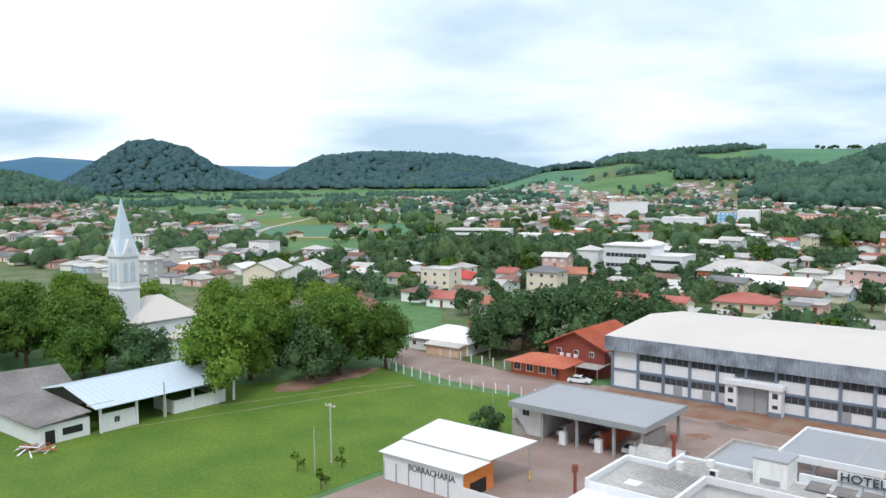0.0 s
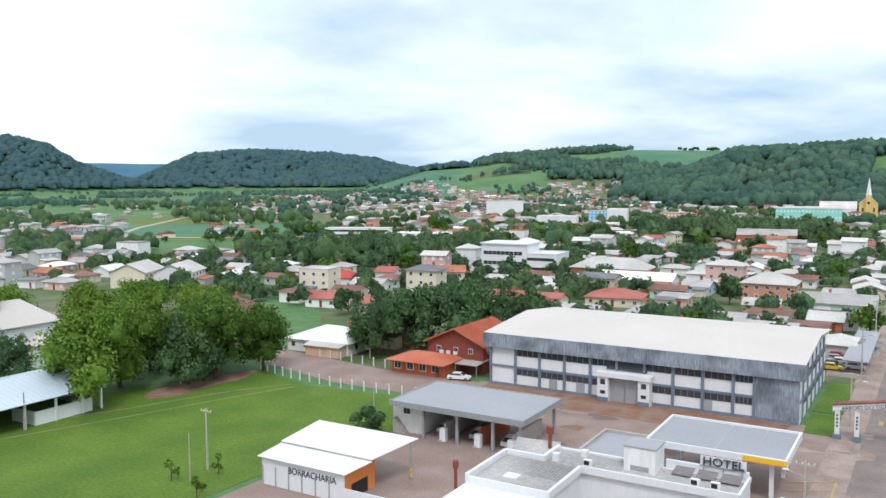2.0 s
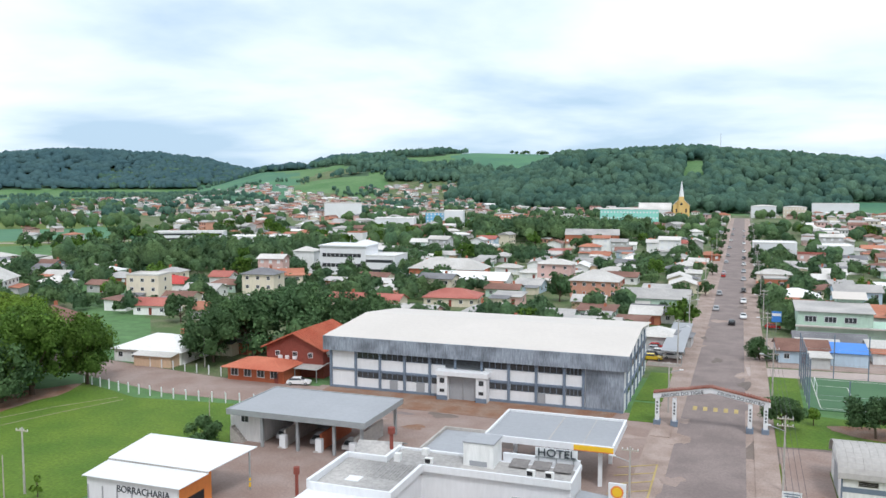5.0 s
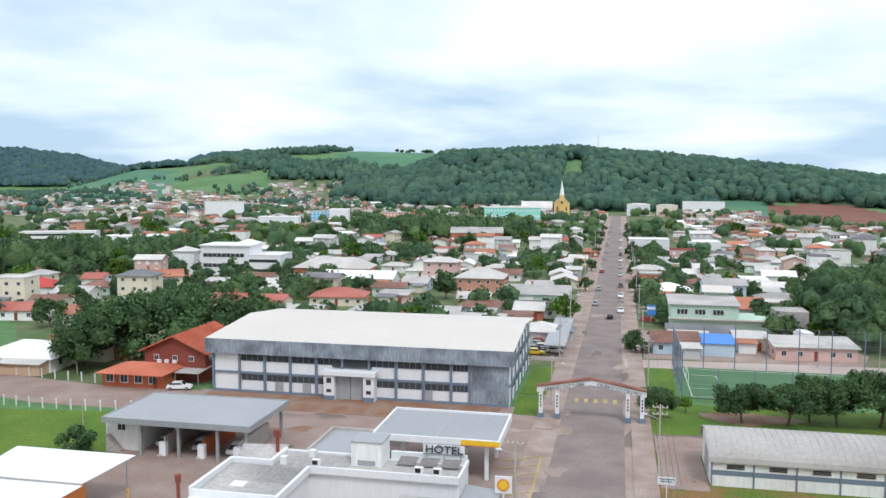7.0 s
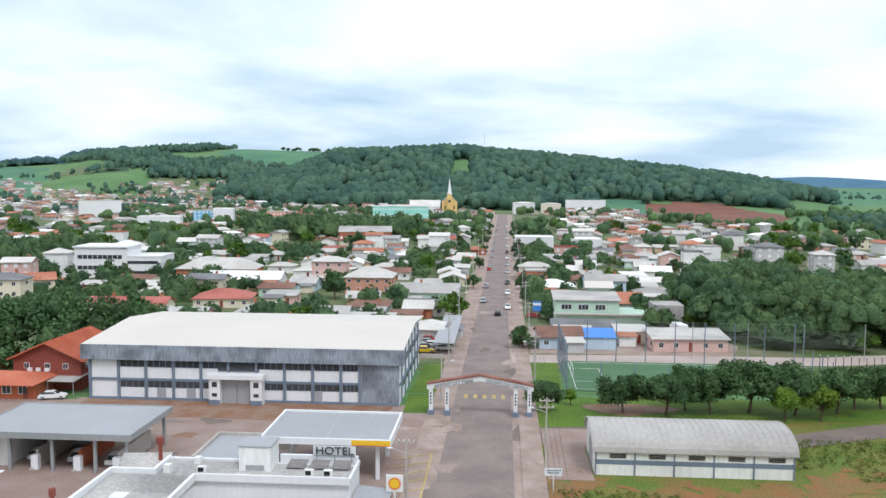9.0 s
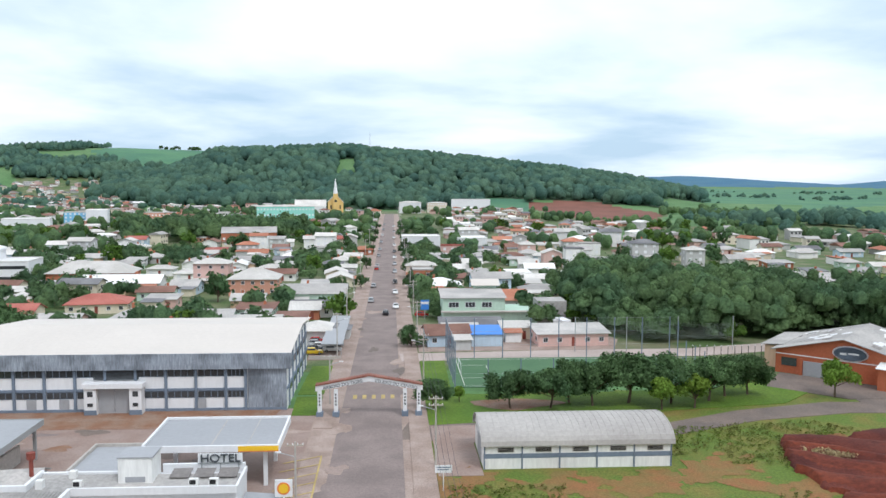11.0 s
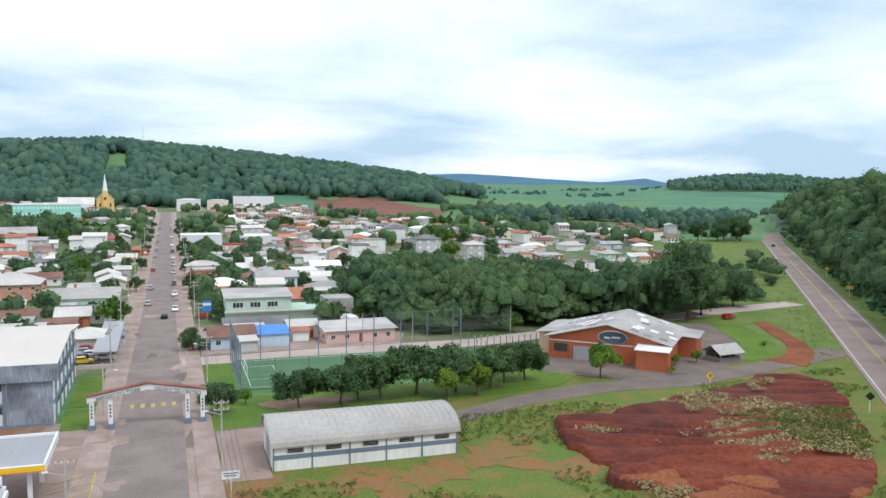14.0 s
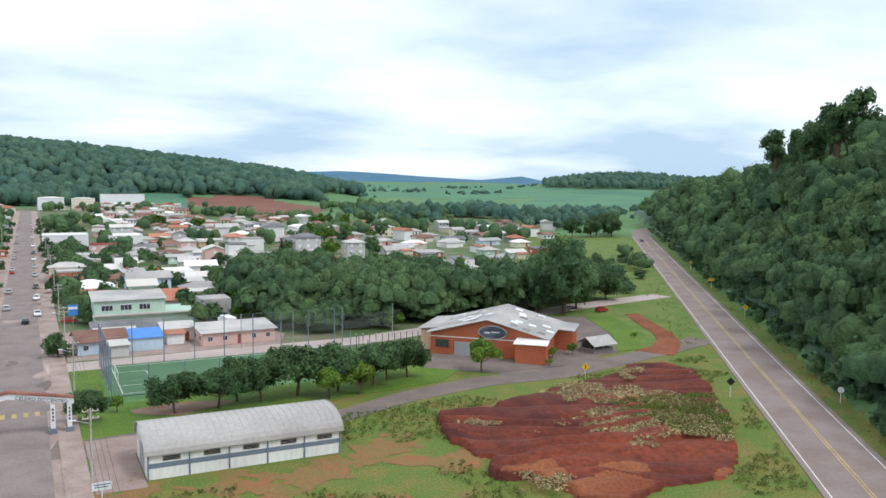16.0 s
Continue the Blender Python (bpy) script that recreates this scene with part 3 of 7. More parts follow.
strip([(-132, 70), (-121, 92), (-113, 112), (-107, 121)], 0.2, 0.058, "worn_line", "sidewalk", "thin pale worn line across the lawn", 0.02, "ground")
strip([(-127, 62), (-117, 88), (-110, 108), (-105, 120)], 0.2, 0.058, "worn_line", "sidewalk", "thin pale worn line across the lawn", 0.02, "ground")

wr = random.Random(12)
for i in range(17):
    y = 62 + i * 13 + wr.uniform(-3, 3)
    sx = wr.choice((-8.2, 1.4, 1.8, -4.5, 0.8))
    patch("worn_patch", blob(sx + wr.uniform(-0.8, 0.8), y, wr.uniform(0.6, 1.9), wr.uniform(1.2, 4.0), n=22, wob=0.3, seed=100 + i), 0.094 + 0.001 * (i % 4), wr.choice(("street", "gravel", "gravel", "pavers", "sidewalk")), "worn dusty patch on the old street")
for i, y in enumerate((147.5, 147.5, 147.5, 147.5, 147.5)):
    patch("road_mark", [(-7.0 + i * 1.7, y), (-6.3 + i * 1.7, y), (-6.3 + i * 1.7, y + 2.6), (-7.0 + i * 1.7, y + 2.6)], 0.099, "yline", "faded yellow road marking on the street", "road marking")
for i in range(14):
    patch("worn_patch", blob(wr.uniform(-60, -12), wr.uniform(112, 131), wr.uniform(1.0, 3.5), wr.uniform(0.6, 1.8), n=22, wob=0.3, seed=200 + i), 0.034 + 0.001 * (i % 5), wr.choice(("sidewalk", "gravel", "dirt", "street")), "stained patch on the worn forecourt")
patch("back_yard", [(6.3, 187.3), (52, 188.8), (56, 200), (50, 222), (6.3, 222)], 0.05, "sidewalk", "dusty brown yard behind the court")
patch("car_park", [(-18.5, 180), (-9.5, 180), (-9.5, 226), (-18.5, 226)], 0.07, "pavers", "brown paved car park by the street")

patch("brown_yard", [(6.2, 108), (12.3, 108), (12.3, 122), (24, 127), (20, 131), (6.2, 130.5)], 0.075, "pavers", "brown packed yard beside the white shed")
patch("hall_apron", [(72, 153), (83, 143), (100, 142.5), (97, 148), (80, 164)], 0.108, "gravel", "grey gravel apron before the brick hall")

# farm roads across the valley
bearing = lambda a, r: (r * math.sin(radians(a)), r * math.cos(radians(a)))
strip([bearing(-58.6, 900), bearing(-58.4, 829), bearing(-55.5, 700), bearing(-52.6, 613), bearing(-47, 585), bearing(-42.4, 571), bearing(-38, 585)], 6, 0.12, "farm_road", "pinkroad", "pale dusty farm road across green pastures")
strip([bearing(-52.6, 613), bearing(-51, 720), bearing(-48, 900), bearing(-46.5, 1000)], 5, 0.12, "farm_road", "pinkroad", "pale dusty farm road across green pastures")

# the highway
hp = lambda s, a: (HN.x * a + HW.x * s, HN.y * a + HW.y * s)
strip([hp(s, 36.2) for s in (-120, 0, 200, 400, 560)] + [hp(620, 40), hp(680, 56)], 12.4, 0.14, "highway", "asphalt", "long grey two-lane asphalt highway")
for a, nm, mt in ((30.9, "edge_line", "line"), (41.4, "edge_line", "line"), (36.0, "centre_line", "yline"), (36.45, "centre_line", "yline")):
    strip([hp(s, a) for s in (-120, 0, 300, 560)], 0.18, 0.155, nm, mt, "painted highway line", 0.008, "road marking")

# bare earth mound field with ruts: a grid raised and furrowed
EARTH = [(60, 120), (88, 127), (118, 134), (121, 128), (112, 113), (100, 96), (84, 80), (60, 78), (54, 90), (53, 104)]


def inside(x, y, poly):
    r = np.zeros(x.shape, bool)
    for (x0, y0), (x1, y1) in zip(poly, poly[1:] + poly[:1]):
        r ^= ((y0 > y) != (y1 > y)) & (x < (x1 - x0) * (y - y0) / (y1 - y0 + 1e-9) + x0)
    return r


ex, ey = np.meshgrid(np.arange(48, 126, 0.45), np.arange(72, 138, 0.45))
wob = 3.4 * rough_noise(ex, ey, 6.0) + 1.2 * rough_noise(ex, ey, 2.6) + 1.0 * rough_noise(ex, ey, 1.3)
ins = inside(ex + wob, ey + wob * 0.7, EARTH)
furrow = np.abs(np.sin((ex * 0.35 + ey * 0.95) / 1.7 + 1.9 * rough_noise(ex, ey, 9) + 0.7 * rough_noise(ex, ey, 3.7)))
ez = 0.12 + 1.05 * furrow * (0.7 + 0.5 * rough_noise(ex, ey, 14)) + 0.35 * rough_noise(ex, ey, 8) + 0.12 * rough_noise(ex, ey, 1.7) + 0.25
ez = np.where(ins, np.maximum(ez, 0.06), -0.5)
orange = 0.8 * rough_noise(ex, ey, 7) + 0.5 * rough_noise(ex, ey, 2.2) + 0.05 * (96 - ey) + 0.02 * (70 - ex) - 0.25
# furrow bottoms painted dark as relief shade, plus random and far-edge dark soil
shade_and_tone = (0.9 - furrow) + 0.55 * rough_noise(ex, ey, 11) + 0.25 * rough_noise(ex, ey, 3) + 0.03 * (ey - 108) + 0.05
eid = np.arange(ex.size).reshape(ex.shape)
eq = np.stack([eid[:-1, :-1], eid[:-1, 1:], eid[1:, 1:], eid[1:, :-1]], -1).reshape(-1, 4)
eq = eq[ins.ravel()[eq].any(1)]
tagged(new("bare_earth", quad_mesh("bare_earth", np.stack([ex, ey, ez], -1).reshape(-1, 3), eq, ("earth", "earthdark", "earthorange"), np.where(shade_and_tone.ravel()[eq].mean(1) > 0.5, 1, np.where(orange.ravel()[eq].mean(1) > 0.25, 2, 0)), True)), "bare red earth lot with furrows and ruts", "ground", "", "structure")


# thin orange soil showing through the weeds
ox, oy = np.meshgrid(np.arange(6, 76, 0.4), np.arange(70, 124, 0.4))
soil = 1.0 - np.abs(oy - 104 + 0.1 * (ox - 32)) / np.interp(ox, (6, 14, 45, 60), (4, 6, 7, 2)) + 0.7 * rough_noise(ox, oy, 5) + 0.5 * rough_noise(ox, oy, 1.9) + 0.35 * rough_noise(ox, oy, 0.9)
soil = np.maximum(soil - 0.35, rough_noise(ox, oy, 6.3) + 0.6 * rough_noise(ox, oy, 2.1) + 0.4 * rough_noise(ox, oy, 1.0) - 0.5) - 0.15 + np.where((oy > 109.5) & (ox > 11) & (ox < 40.5), -5, 0)
oid = np.arange(ox.size).reshape(ox.shape)
oq = np.stack([oid[:-1, :-1], oid[:-1, 1:], oid[1:, 1:], oid[1:, :-1]], -1).reshape(-1, 4)
keep = soil.ravel()[oq].mean(1) > 0
oz = 0.05 + 0.03 * rough_noise(ox, oy, 1.5)
tagged(new("bare_soil", quad_mesh("bare_soil", np.stack([ox, oy, oz], -1).reshape(-1, 3), oq[keep], ("soil",), None, True)), "orange soil showing through patchy weeds", "ground", "", "structure")


def tufts(name, xy, h, material, label, count=18, base=0.05):
    z = ground(xy[:, 0], xy[:, 1]) + base
    c = np.stack([xy[:, 0], xy[:, 1], z + h * 0.4], 1)
    rad = np.stack([np.full(len(xy), h * 0.8)] * 2 + [np.full(len(xy), h * 0.5)], 1) * rng.uniform(0.6, 1.5, (len(xy), 1))
    v, q = leaf_cloud(c, rad, count, h * 0.17, 0.9)
    return tagged(new(name, leaf_mesh(name, v, q, material)), label, "plants", "", "stuff")


# ---- warehouse ----
def warehouse():
    X0, X1, Y0, Y1 = -73.8, -18.0, 141.5, 176.0
    t = thing("warehouse", "long white and blue-grey warehouse with stained fascia and pale metal roof", "warehouse")
    for dims in ((X0, Y0, 0, X1, Y0 + 0.3, 9.6), (X0, Y1 - 0.3, 0, X1, Y1, 9.6), (X0, Y0 + 0.3, 0, X0 + 0.3, Y1 - 0.3, 9.6), (X1 - 0.3, Y0 + 0.3, 0, X1, Y1 - 0.3, 9.6)):
        part("wall", boxes(dims), "white", t, "white rendered wall")
    ym, zr, ze = 160.5, 11.6, 10.05
    bm = bmesh.new()
    slab(bm, (X0 - 1.2, Y0 - 0.8, ze), (X1 + 0.9, Y0 - 0.8, ze), (X1 + 0.9, ym, zr), (X0 - 1.2, ym, zr), 0.12)
    slab(bm, (X0 - 1.2, ym, zr), (X1 + 0.9, ym, zr), (X1 + 0.9, Y1 + 0.8, ze), (X0 - 1.2, Y1 + 0.8, ze), 0.12)
    roof = part("roof", bm, "roofwhite", t, "pale cream sheet metal roof")
    for i in range(56):
        x = X0 - 0.9 + i * 1.02
        part("roof_rib", slab(bmesh.new(), (x, Y0 - 0.8, ze + 0.012), (x + 0.05, Y0 - 0.8, ze + 0.012), (x + 0.05, ym, zr + 0.012), (x, ym, zr + 0.012), 0.03), "roofwhite", roof)
    for x in (X0, X1 - 0.3):
        gab = bmesh.new()
        vs = [gab.verts.new(p) for p in ((x, Y0, 9.6), (x, Y1, 9.6), (x, Y1, 9.9), (x, ym, 11.4), (x, Y0, 9.9), (x + 0.3, Y0, 9.6), (x + 0.3, Y1, 9.6), (x + 0.3, Y1, 9.9), (x + 0.3, ym, 11.4), (x + 0.3, Y0, 9.9))]
        gab.faces.new(vs[:5])
        gab.faces.new(vs[5:][::-1])
        for i in range(5):
            gab.faces.new((vs[i], vs[5 + i], vs[5 + (i + 1) % 5], vs[(i + 1) % 5]))
        bmesh.ops.recalc_face_normals(gab, faces=gab.faces)
        part("gable", gab, "stained", t)
    part("fascia", boxes((X0 - 1.2, Y0 - 0.9, 7.35, X1 + 0.9, Y0 - 0.65, 10.06), (X0 - 1.2, Y0 - 0.65, 7.35, X1 + 0.9, Y0, 7.5)), "stained", t, "grey fascia with black water stains")
    part("fascia", boxes((X1 + 0.65, Y0 - 0.65, 7.5, X1 + 0.9, Y0 + 0.5, 10.0)), "stained", t)
    # bays of the front: column, white panels, window bands
    xs = [X0 + 5.4 + i * 5.02 for i in range(9)]
    for i, x in enumerate(xs + [X0 + 0.15, X1 - 6.9]):
        part("column", boxes((x - 0.22, Y0 - 0.32, 0, x + 0.22, Y0 - 0.003, 7.4)), "bluegrey", t)
    part("string_course", boxes((X0, Y0 - 0.22, 3.55, X1 - 6.9, Y0 - 0.004, 3.95)), "bluegrey", t)
    part("plinth", boxes((X0, Y0 - 0.25, 0, X1, Y0 - 0.004, 0.5)), "bluegrey", t)
    ends = xs + [X1 - 6.9]
    for i in range(9):
        a, b = ends[i] + 0.3, ends[i + 1] - 0.3
        if i == 4:
            continue
        for z0, z1 in ((2.3, 3.5), (5.95, 7.3)):
            w = part("window", boxes((a, Y0 - 0.07, z0, b, Y0 - 0.004, z1)), "bluegrey", t, "long dark window band")
            nn = 4
            for k in range(nn):
                c0, c1 = a + (b - a) * k / nn + 0.07, a + (b - a) * (k + 1) / nn - 0.07
                part("pane", boxes((c0, Y0 - 0.11, z0 + 0.1, c1, Y0 - 0.075, z1 - 0.1)), "darkglass", w)
    for x in (X0 + 13.2, X0 + 18.6, X0 + 41.4):
        d = part("door", boxes((x - 0.8, Y0 - 0.14, 0.02, x + 0.8, Y0 - 0.075, 2.25)), "metalgrey", t, "pale grey metal double door")
        part("door_leaf", boxes((x - 0.72, Y0 - 0.18, 0.1, x - 0.03, Y0 - 0.145, 2.18)), "metalgrey", d)
        part("door_leaf", boxes((x + 0.03, Y0 - 0.18, 0.1, x + 0.72, Y0 - 0.145, 2.18)), "metalgrey", d)
    # end bay of bare stained concrete
    part("end_wall", boxes((X1 - 6.5, Y0 - 0.2, 0.5, X1 + 0.03, Y0 - 0.004, 7.4)), "stained", t, "bare stained concrete end bay")
    # entrance block
    gx0, gx1 = X0 + 22.6, X0 + 32.0
    g = part("entrance", boxes((gx0, Y0 - 2.2, 0, gx0 + 2.0, Y0 - 0.33, 4.6), (gx1 - 2.0, Y0 - 2.2, 0, gx1, Y0 - 0.33, 4.6), (gx0 - 0.3, Y0 - 2.5, 4.6, gx1 + 0.3, Y0 - 0.33, 5.4)), "white", t, "white entrance block with a flat canopy")
    for k in range(2):
        a = gx0 + 2.0 + k * 2.72
        part("gate_leaf", boxes((a + 0.03, Y0 - 1.2, 0.05, a + 2.67, Y0 - 1.1, 4.5)), "metalgrey", g, "grey sheet metal gate leaf")
    for x in (gx0 + 1.0, gx1 - 1.0):
        for z, h in ((3.2, 0.9), (1.5, 0.6)):
            part("window", boxes((x - 0.45, Y0 - 2.25, z, x + 0.45, Y0 - 2.203, z + h)), "darkglass", g)
        part("plinth", boxes((x - 1.03, Y0 - 2.26, 0, x + 1.03, Y0 - 2.203, 0.9)), "bluegrey", g)
    part("upper_opening", boxes((gx0 + 1, Y0 - 0.3, 5.6, gx1 - 1, Y0 - 0.07, 7.3)), "darkglass", t, "dark opening over the entrance")
    # side wall towards the street
    for i in range(6):
        y = Y0 + 3 + i * 5.4
        part("column", boxes((X1 + 0.003, y - 0.2, 0, X1 + 0.25, y + 0.2, 9.4)), "bluegrey", t)
        for z0, z1 in ((2.3, 3.4), (5.9, 7.3)):
            w = part("window", boxes((X1 + 0.003, y + 0.5, z0, X1 + 0.08, y + 4.6, z1)), "bluegrey", t)
            part("pane", boxes((X1 + 0.084, y + 0.6, z0 + 0.1, X1 + 0.11, y + 4.5, z1 - 0.1)), "darkglass", w)
    part("string_course", boxes((X1 + 0.003, Y0, 3.5, X1 + 0.2, Y1, 3.9)), "bluegrey", t)


warehouse()


# ---- small shared meshes ----
WINDOW = mesh_of("window", boxes((-0.6, -0.05, 0, 0.6, 0.03, 1.2), ), "white")
PANE = mesh_of("pane", boxes((-0.5, -0.08, 0.1, -0.03, -0.053, 1.1), (0.03, -0.08, 0.1, 0.5, -0.053, 1.1)), "darkglass")
DOOR = mesh_of("door", boxes((-0.45, -0.06, 0, 0.45, 0.03, 2.1)), "brickdark")


def window_at(parent, x, y, z, turn, s=1.0, pane=True):
    w = part("window", WINDOW, None, parent, m=pose(x, y, z, 0, 0, turn) @ Matrix.Diagonal((s, 1, s, 1)))
    if pane:
        part("pane", PANE, None, w)
    return w


WALLS = {"cream": (0.66, 0.60, 0.48), "white": (0.76, 0.76, 0.75), "pink": (0.62, 0.42, 0.38), "peach": (0.66, 0.47, 0.33), "grey": (0.48, 0.48, 0.48), "pale green": (0.45, 0.58, 0.50), "salmon": (0.58, 0.30, 0.22), "pale blue": (0.45, 0.56, 0.66), "brick red": (0.38, 0.14, 0.08)}
ROOFS = {"grey fibre-cement": ((0.36, 0.35, 0.34), (0.48, 0.46, 0.44)), "pale weathered": ((0.52, 0.50, 0.47), (0.62, 0.60, 0.57)), "white metal": ((0.74, 0.74, 0.73), (0.80, 0.79, 0.78)), "terracotta tile": ((0.36, 0.14, 0.085), (0.45, 0.20, 0.13)), "dark brown tile": ((0.17, 0.09, 0.07), (0.25, 0.14, 0.11)), "red tile": ((0.33, 0.10, 0.08), (0.42, 0.15, 0.12)), "bright red": ((0.52, 0.06, 0.055), (0.58, 0.09, 0.08)), "dark grey": ((0.15, 0.15, 0.16), (0.23, 0.23, 0.24))}
for k, c in WALLS.items():
    M["wall " + k] = mat("wall_" + k.replace(" ", "_"), c, rough=0.8, var=0.10, scale=0.9, rnd=0.08, bump=0.05, streak=0.2)
for k, (c, c2) in ROOFS.items():
    M["roof " + k] = mat("roof_" + k.replace(" ", "_").replace("-", "_"), c, rough=0.85, var=0.2, scale=1.0, col2=c2, rnd=0.12, bump=0.2)


def roof_mesh(w, d, ze, rise, kind, over=0.6, th=0.14):
    bm = bmesh.new()
    a, b = w / 2 + over, d / 2 + over
    drop = rise * over / (d / 2)
    z0 = ze - drop
    if kind == "gable":
        slab(bm, (-a, -b, z0), (a, -b, z0), (a, 0, ze + rise), (-a, 0, ze + rise), th)
        slab(bm, (-a, 0, ze + rise), (a, 0, ze + rise), (a, b, z0), (-a, b, z0), th)
    elif kind == "hip":
        k = max(0.05, (w - d) / 2)
        t = [bm.verts.new(p) for p in ((-a, -b, z0), (a, -b, z0), (a, b, z0), (-a, b, z0), (-k, 0, ze + rise), (k, 0, ze + rise))]
        u = [bm.verts.new((p.co.x, p.co.y, p.co.z - th)) for p in t[:4]]
        for f in ((0, 1, 5, 4), (1, 2, 5), (2, 3, 4, 5), (3, 0, 4)):
            bm.faces.new([t[i] for i in f])
        for i in range(4):
            bm.faces.new((t[i], u[i], u[(i + 1) % 4], t[(i + 1) % 4]))
        bm.faces.new(u[::-1])
    elif kind == "shed":
        slab(bm, (-a, -b, ze), (a, -b, ze), (a, b, ze + rise), (-a, b, ze + rise), th)
    else:
        box(bm, -a + over - 0.1, -b + over - 0.1, ze, a - over + 0.1, -b + over + 0.1, ze + 0.5)
        box(bm, -a + over - 0.1, b - over - 0.1, ze, a - over + 0.1, b - over + 0.1, ze + 0.5)
        box(bm, -a + over - 0.1, -b + over + 0.1, ze, -a + over + 0.1, b - over - 0.1, ze + 0.5)
        box(bm, a - over - 0.1, -b + over + 0.1, ze, a - over + 0.1, b - over - 0.1, ze + 0.5)
        box(bm, -a + over + 0.1, -b + over + 0.1, ze - 0.1, a - over - 0.1, b - over - 0.1, ze + 0.12)
    return bm


def house_body(w, d, ze, rise, kind):
    bm = boxes((-w / 2, -d / 2, -0.3, w / 2, d / 2, ze - 0.02))
    if kind in ("gable", "shed"):
        for x in (-w / 2, w / 2 - 0.2):
            pts = ((-d / 2, ze - 0.02), (d / 2, ze - 0.02), (0, ze + rise - 0.2)) if kind == "gable" else ((-d / 2, ze - 0.02), (d / 2, ze - 0.02), (d / 2, ze + rise - 0.2))
            a = [bm.verts.new((x, *p)) for p in pts]
            b = [bm.verts.new((x + 0.2, *p)) for p in pts]
            bm.faces.new(a[::-1])
            bm.faces.new(b)
            for i in range(3):
                bm.faces.new((a[i], a[(i + 1) % 3], b[(i + 1) % 3], b[i]))
    bmesh.ops.recalc_face_normals(bm, faces=bm.faces)
    return bm


def house(x, y, turn, w, d, storeys, kind, wall, roof, label="", rise=None, detail=2, name="house", group="", category="house", z=None, storey=2.9):
    ze = storeys * storey + 0.2
    rise = (0.36 * d / 2 if kind in ("gable", "hip") else 0.6) if rise is None else rise
    zz = float(ground(x, y)) if z is None else z
    if not label:
        st = {1: "single-storey", 2: "two-storey", 3: "three-storey"}.get(storeys, "many-storey")
        label = "%s %s house with %s" % (wall, st, "flat parapet roof" if kind == "flat" else "%s %s roof" % (roof, kind))
    t = thing(name, label, category, pose(x, y, zz, 0, 0, turn), group)
    part("wall", house_body(w, d, ze, rise, kind), "wall " + wall if "wall " + wall in M else wall, t)
    part("roof", roof_mesh(w, d, ze, rise, kind), "roof " + roof if "roof " + roof in M else roof, t)
    hr = random.Random(int(abs(x * 7 + y * 13)))
    if detail and hr.random() < 0.6:
        aw, ad, ah, sd = w * hr.uniform(0.35, 0.7), hr.uniform(2.5, 4.5), hr.uniform(2.4, 3.0), hr.choice((-1, 1))
        ax = sd * (w - aw) / 2 * 0.9
        part("annex", boxes((ax - aw / 2, -d / 2 - ad, -0.2, ax + aw / 2, -d / 2 - 0.01, ah)), "wall " + hr.choice(("cream", "white", "grey", "peach")), t)
        part("annex_roof", slab(bmesh.new(), (ax - aw / 2 - 0.4, -d / 2 - ad - 0.5, ah), (ax + aw / 2 + 0.4, -d / 2 - ad - 0.5, ah), (ax + aw / 2 + 0.4, -d / 2 - 0.02, ah + 0.5), (ax - aw / 2 - 0.4, -d / 2 - 0.02, ah + 0.5), 0.12), "roof " + hr.choice(("grey fibre-cement", "pale weathered", "dark grey", "terracotta tile")), t)
    if detail and kind != "flat" and hr.random() < 0.35:
        cx = w * hr.uniform(-0.3, 0.3)
        part("chimney", boxes((cx - 0.35, d * 0.2 - 0.35, ze, cx + 0.35, d * 0.2 + 0.35, ze + rise + 0.7)), "wall brick red", t)
    if detail:
        n = max(2, int(w / 3.2))
        for s in range(storeys):
            for i in range(n):
                px = -w / 2 + w * (i + 0.5) / n
                if s == 0 and i == n // 2:
                    part("door", DOOR, None, t, m=pose(px, -d / 2 - 0.004, 0.1))
                    continue
                window_at(t, px, -d / 2 - 0.004, s * storey + 1.0, 0, 1.0 if detail > 1 else 1.15, detail > 1)
        m2 = max(1, int(d / 4.5))
        for s in range(storeys):
            for i in range(m2):
                py = -d / 2 + d * (i + 0.5) / m2
                if x > -3:
                    window_at(t, -w / 2 - 0.004, py, s * storey + 1.0, -90, 1.0, detail > 1)
                else:
                    window_at(t, w / 2 + 0.004, py, s * storey + 1.0, 90, 1.0, detail > 1)
    return t


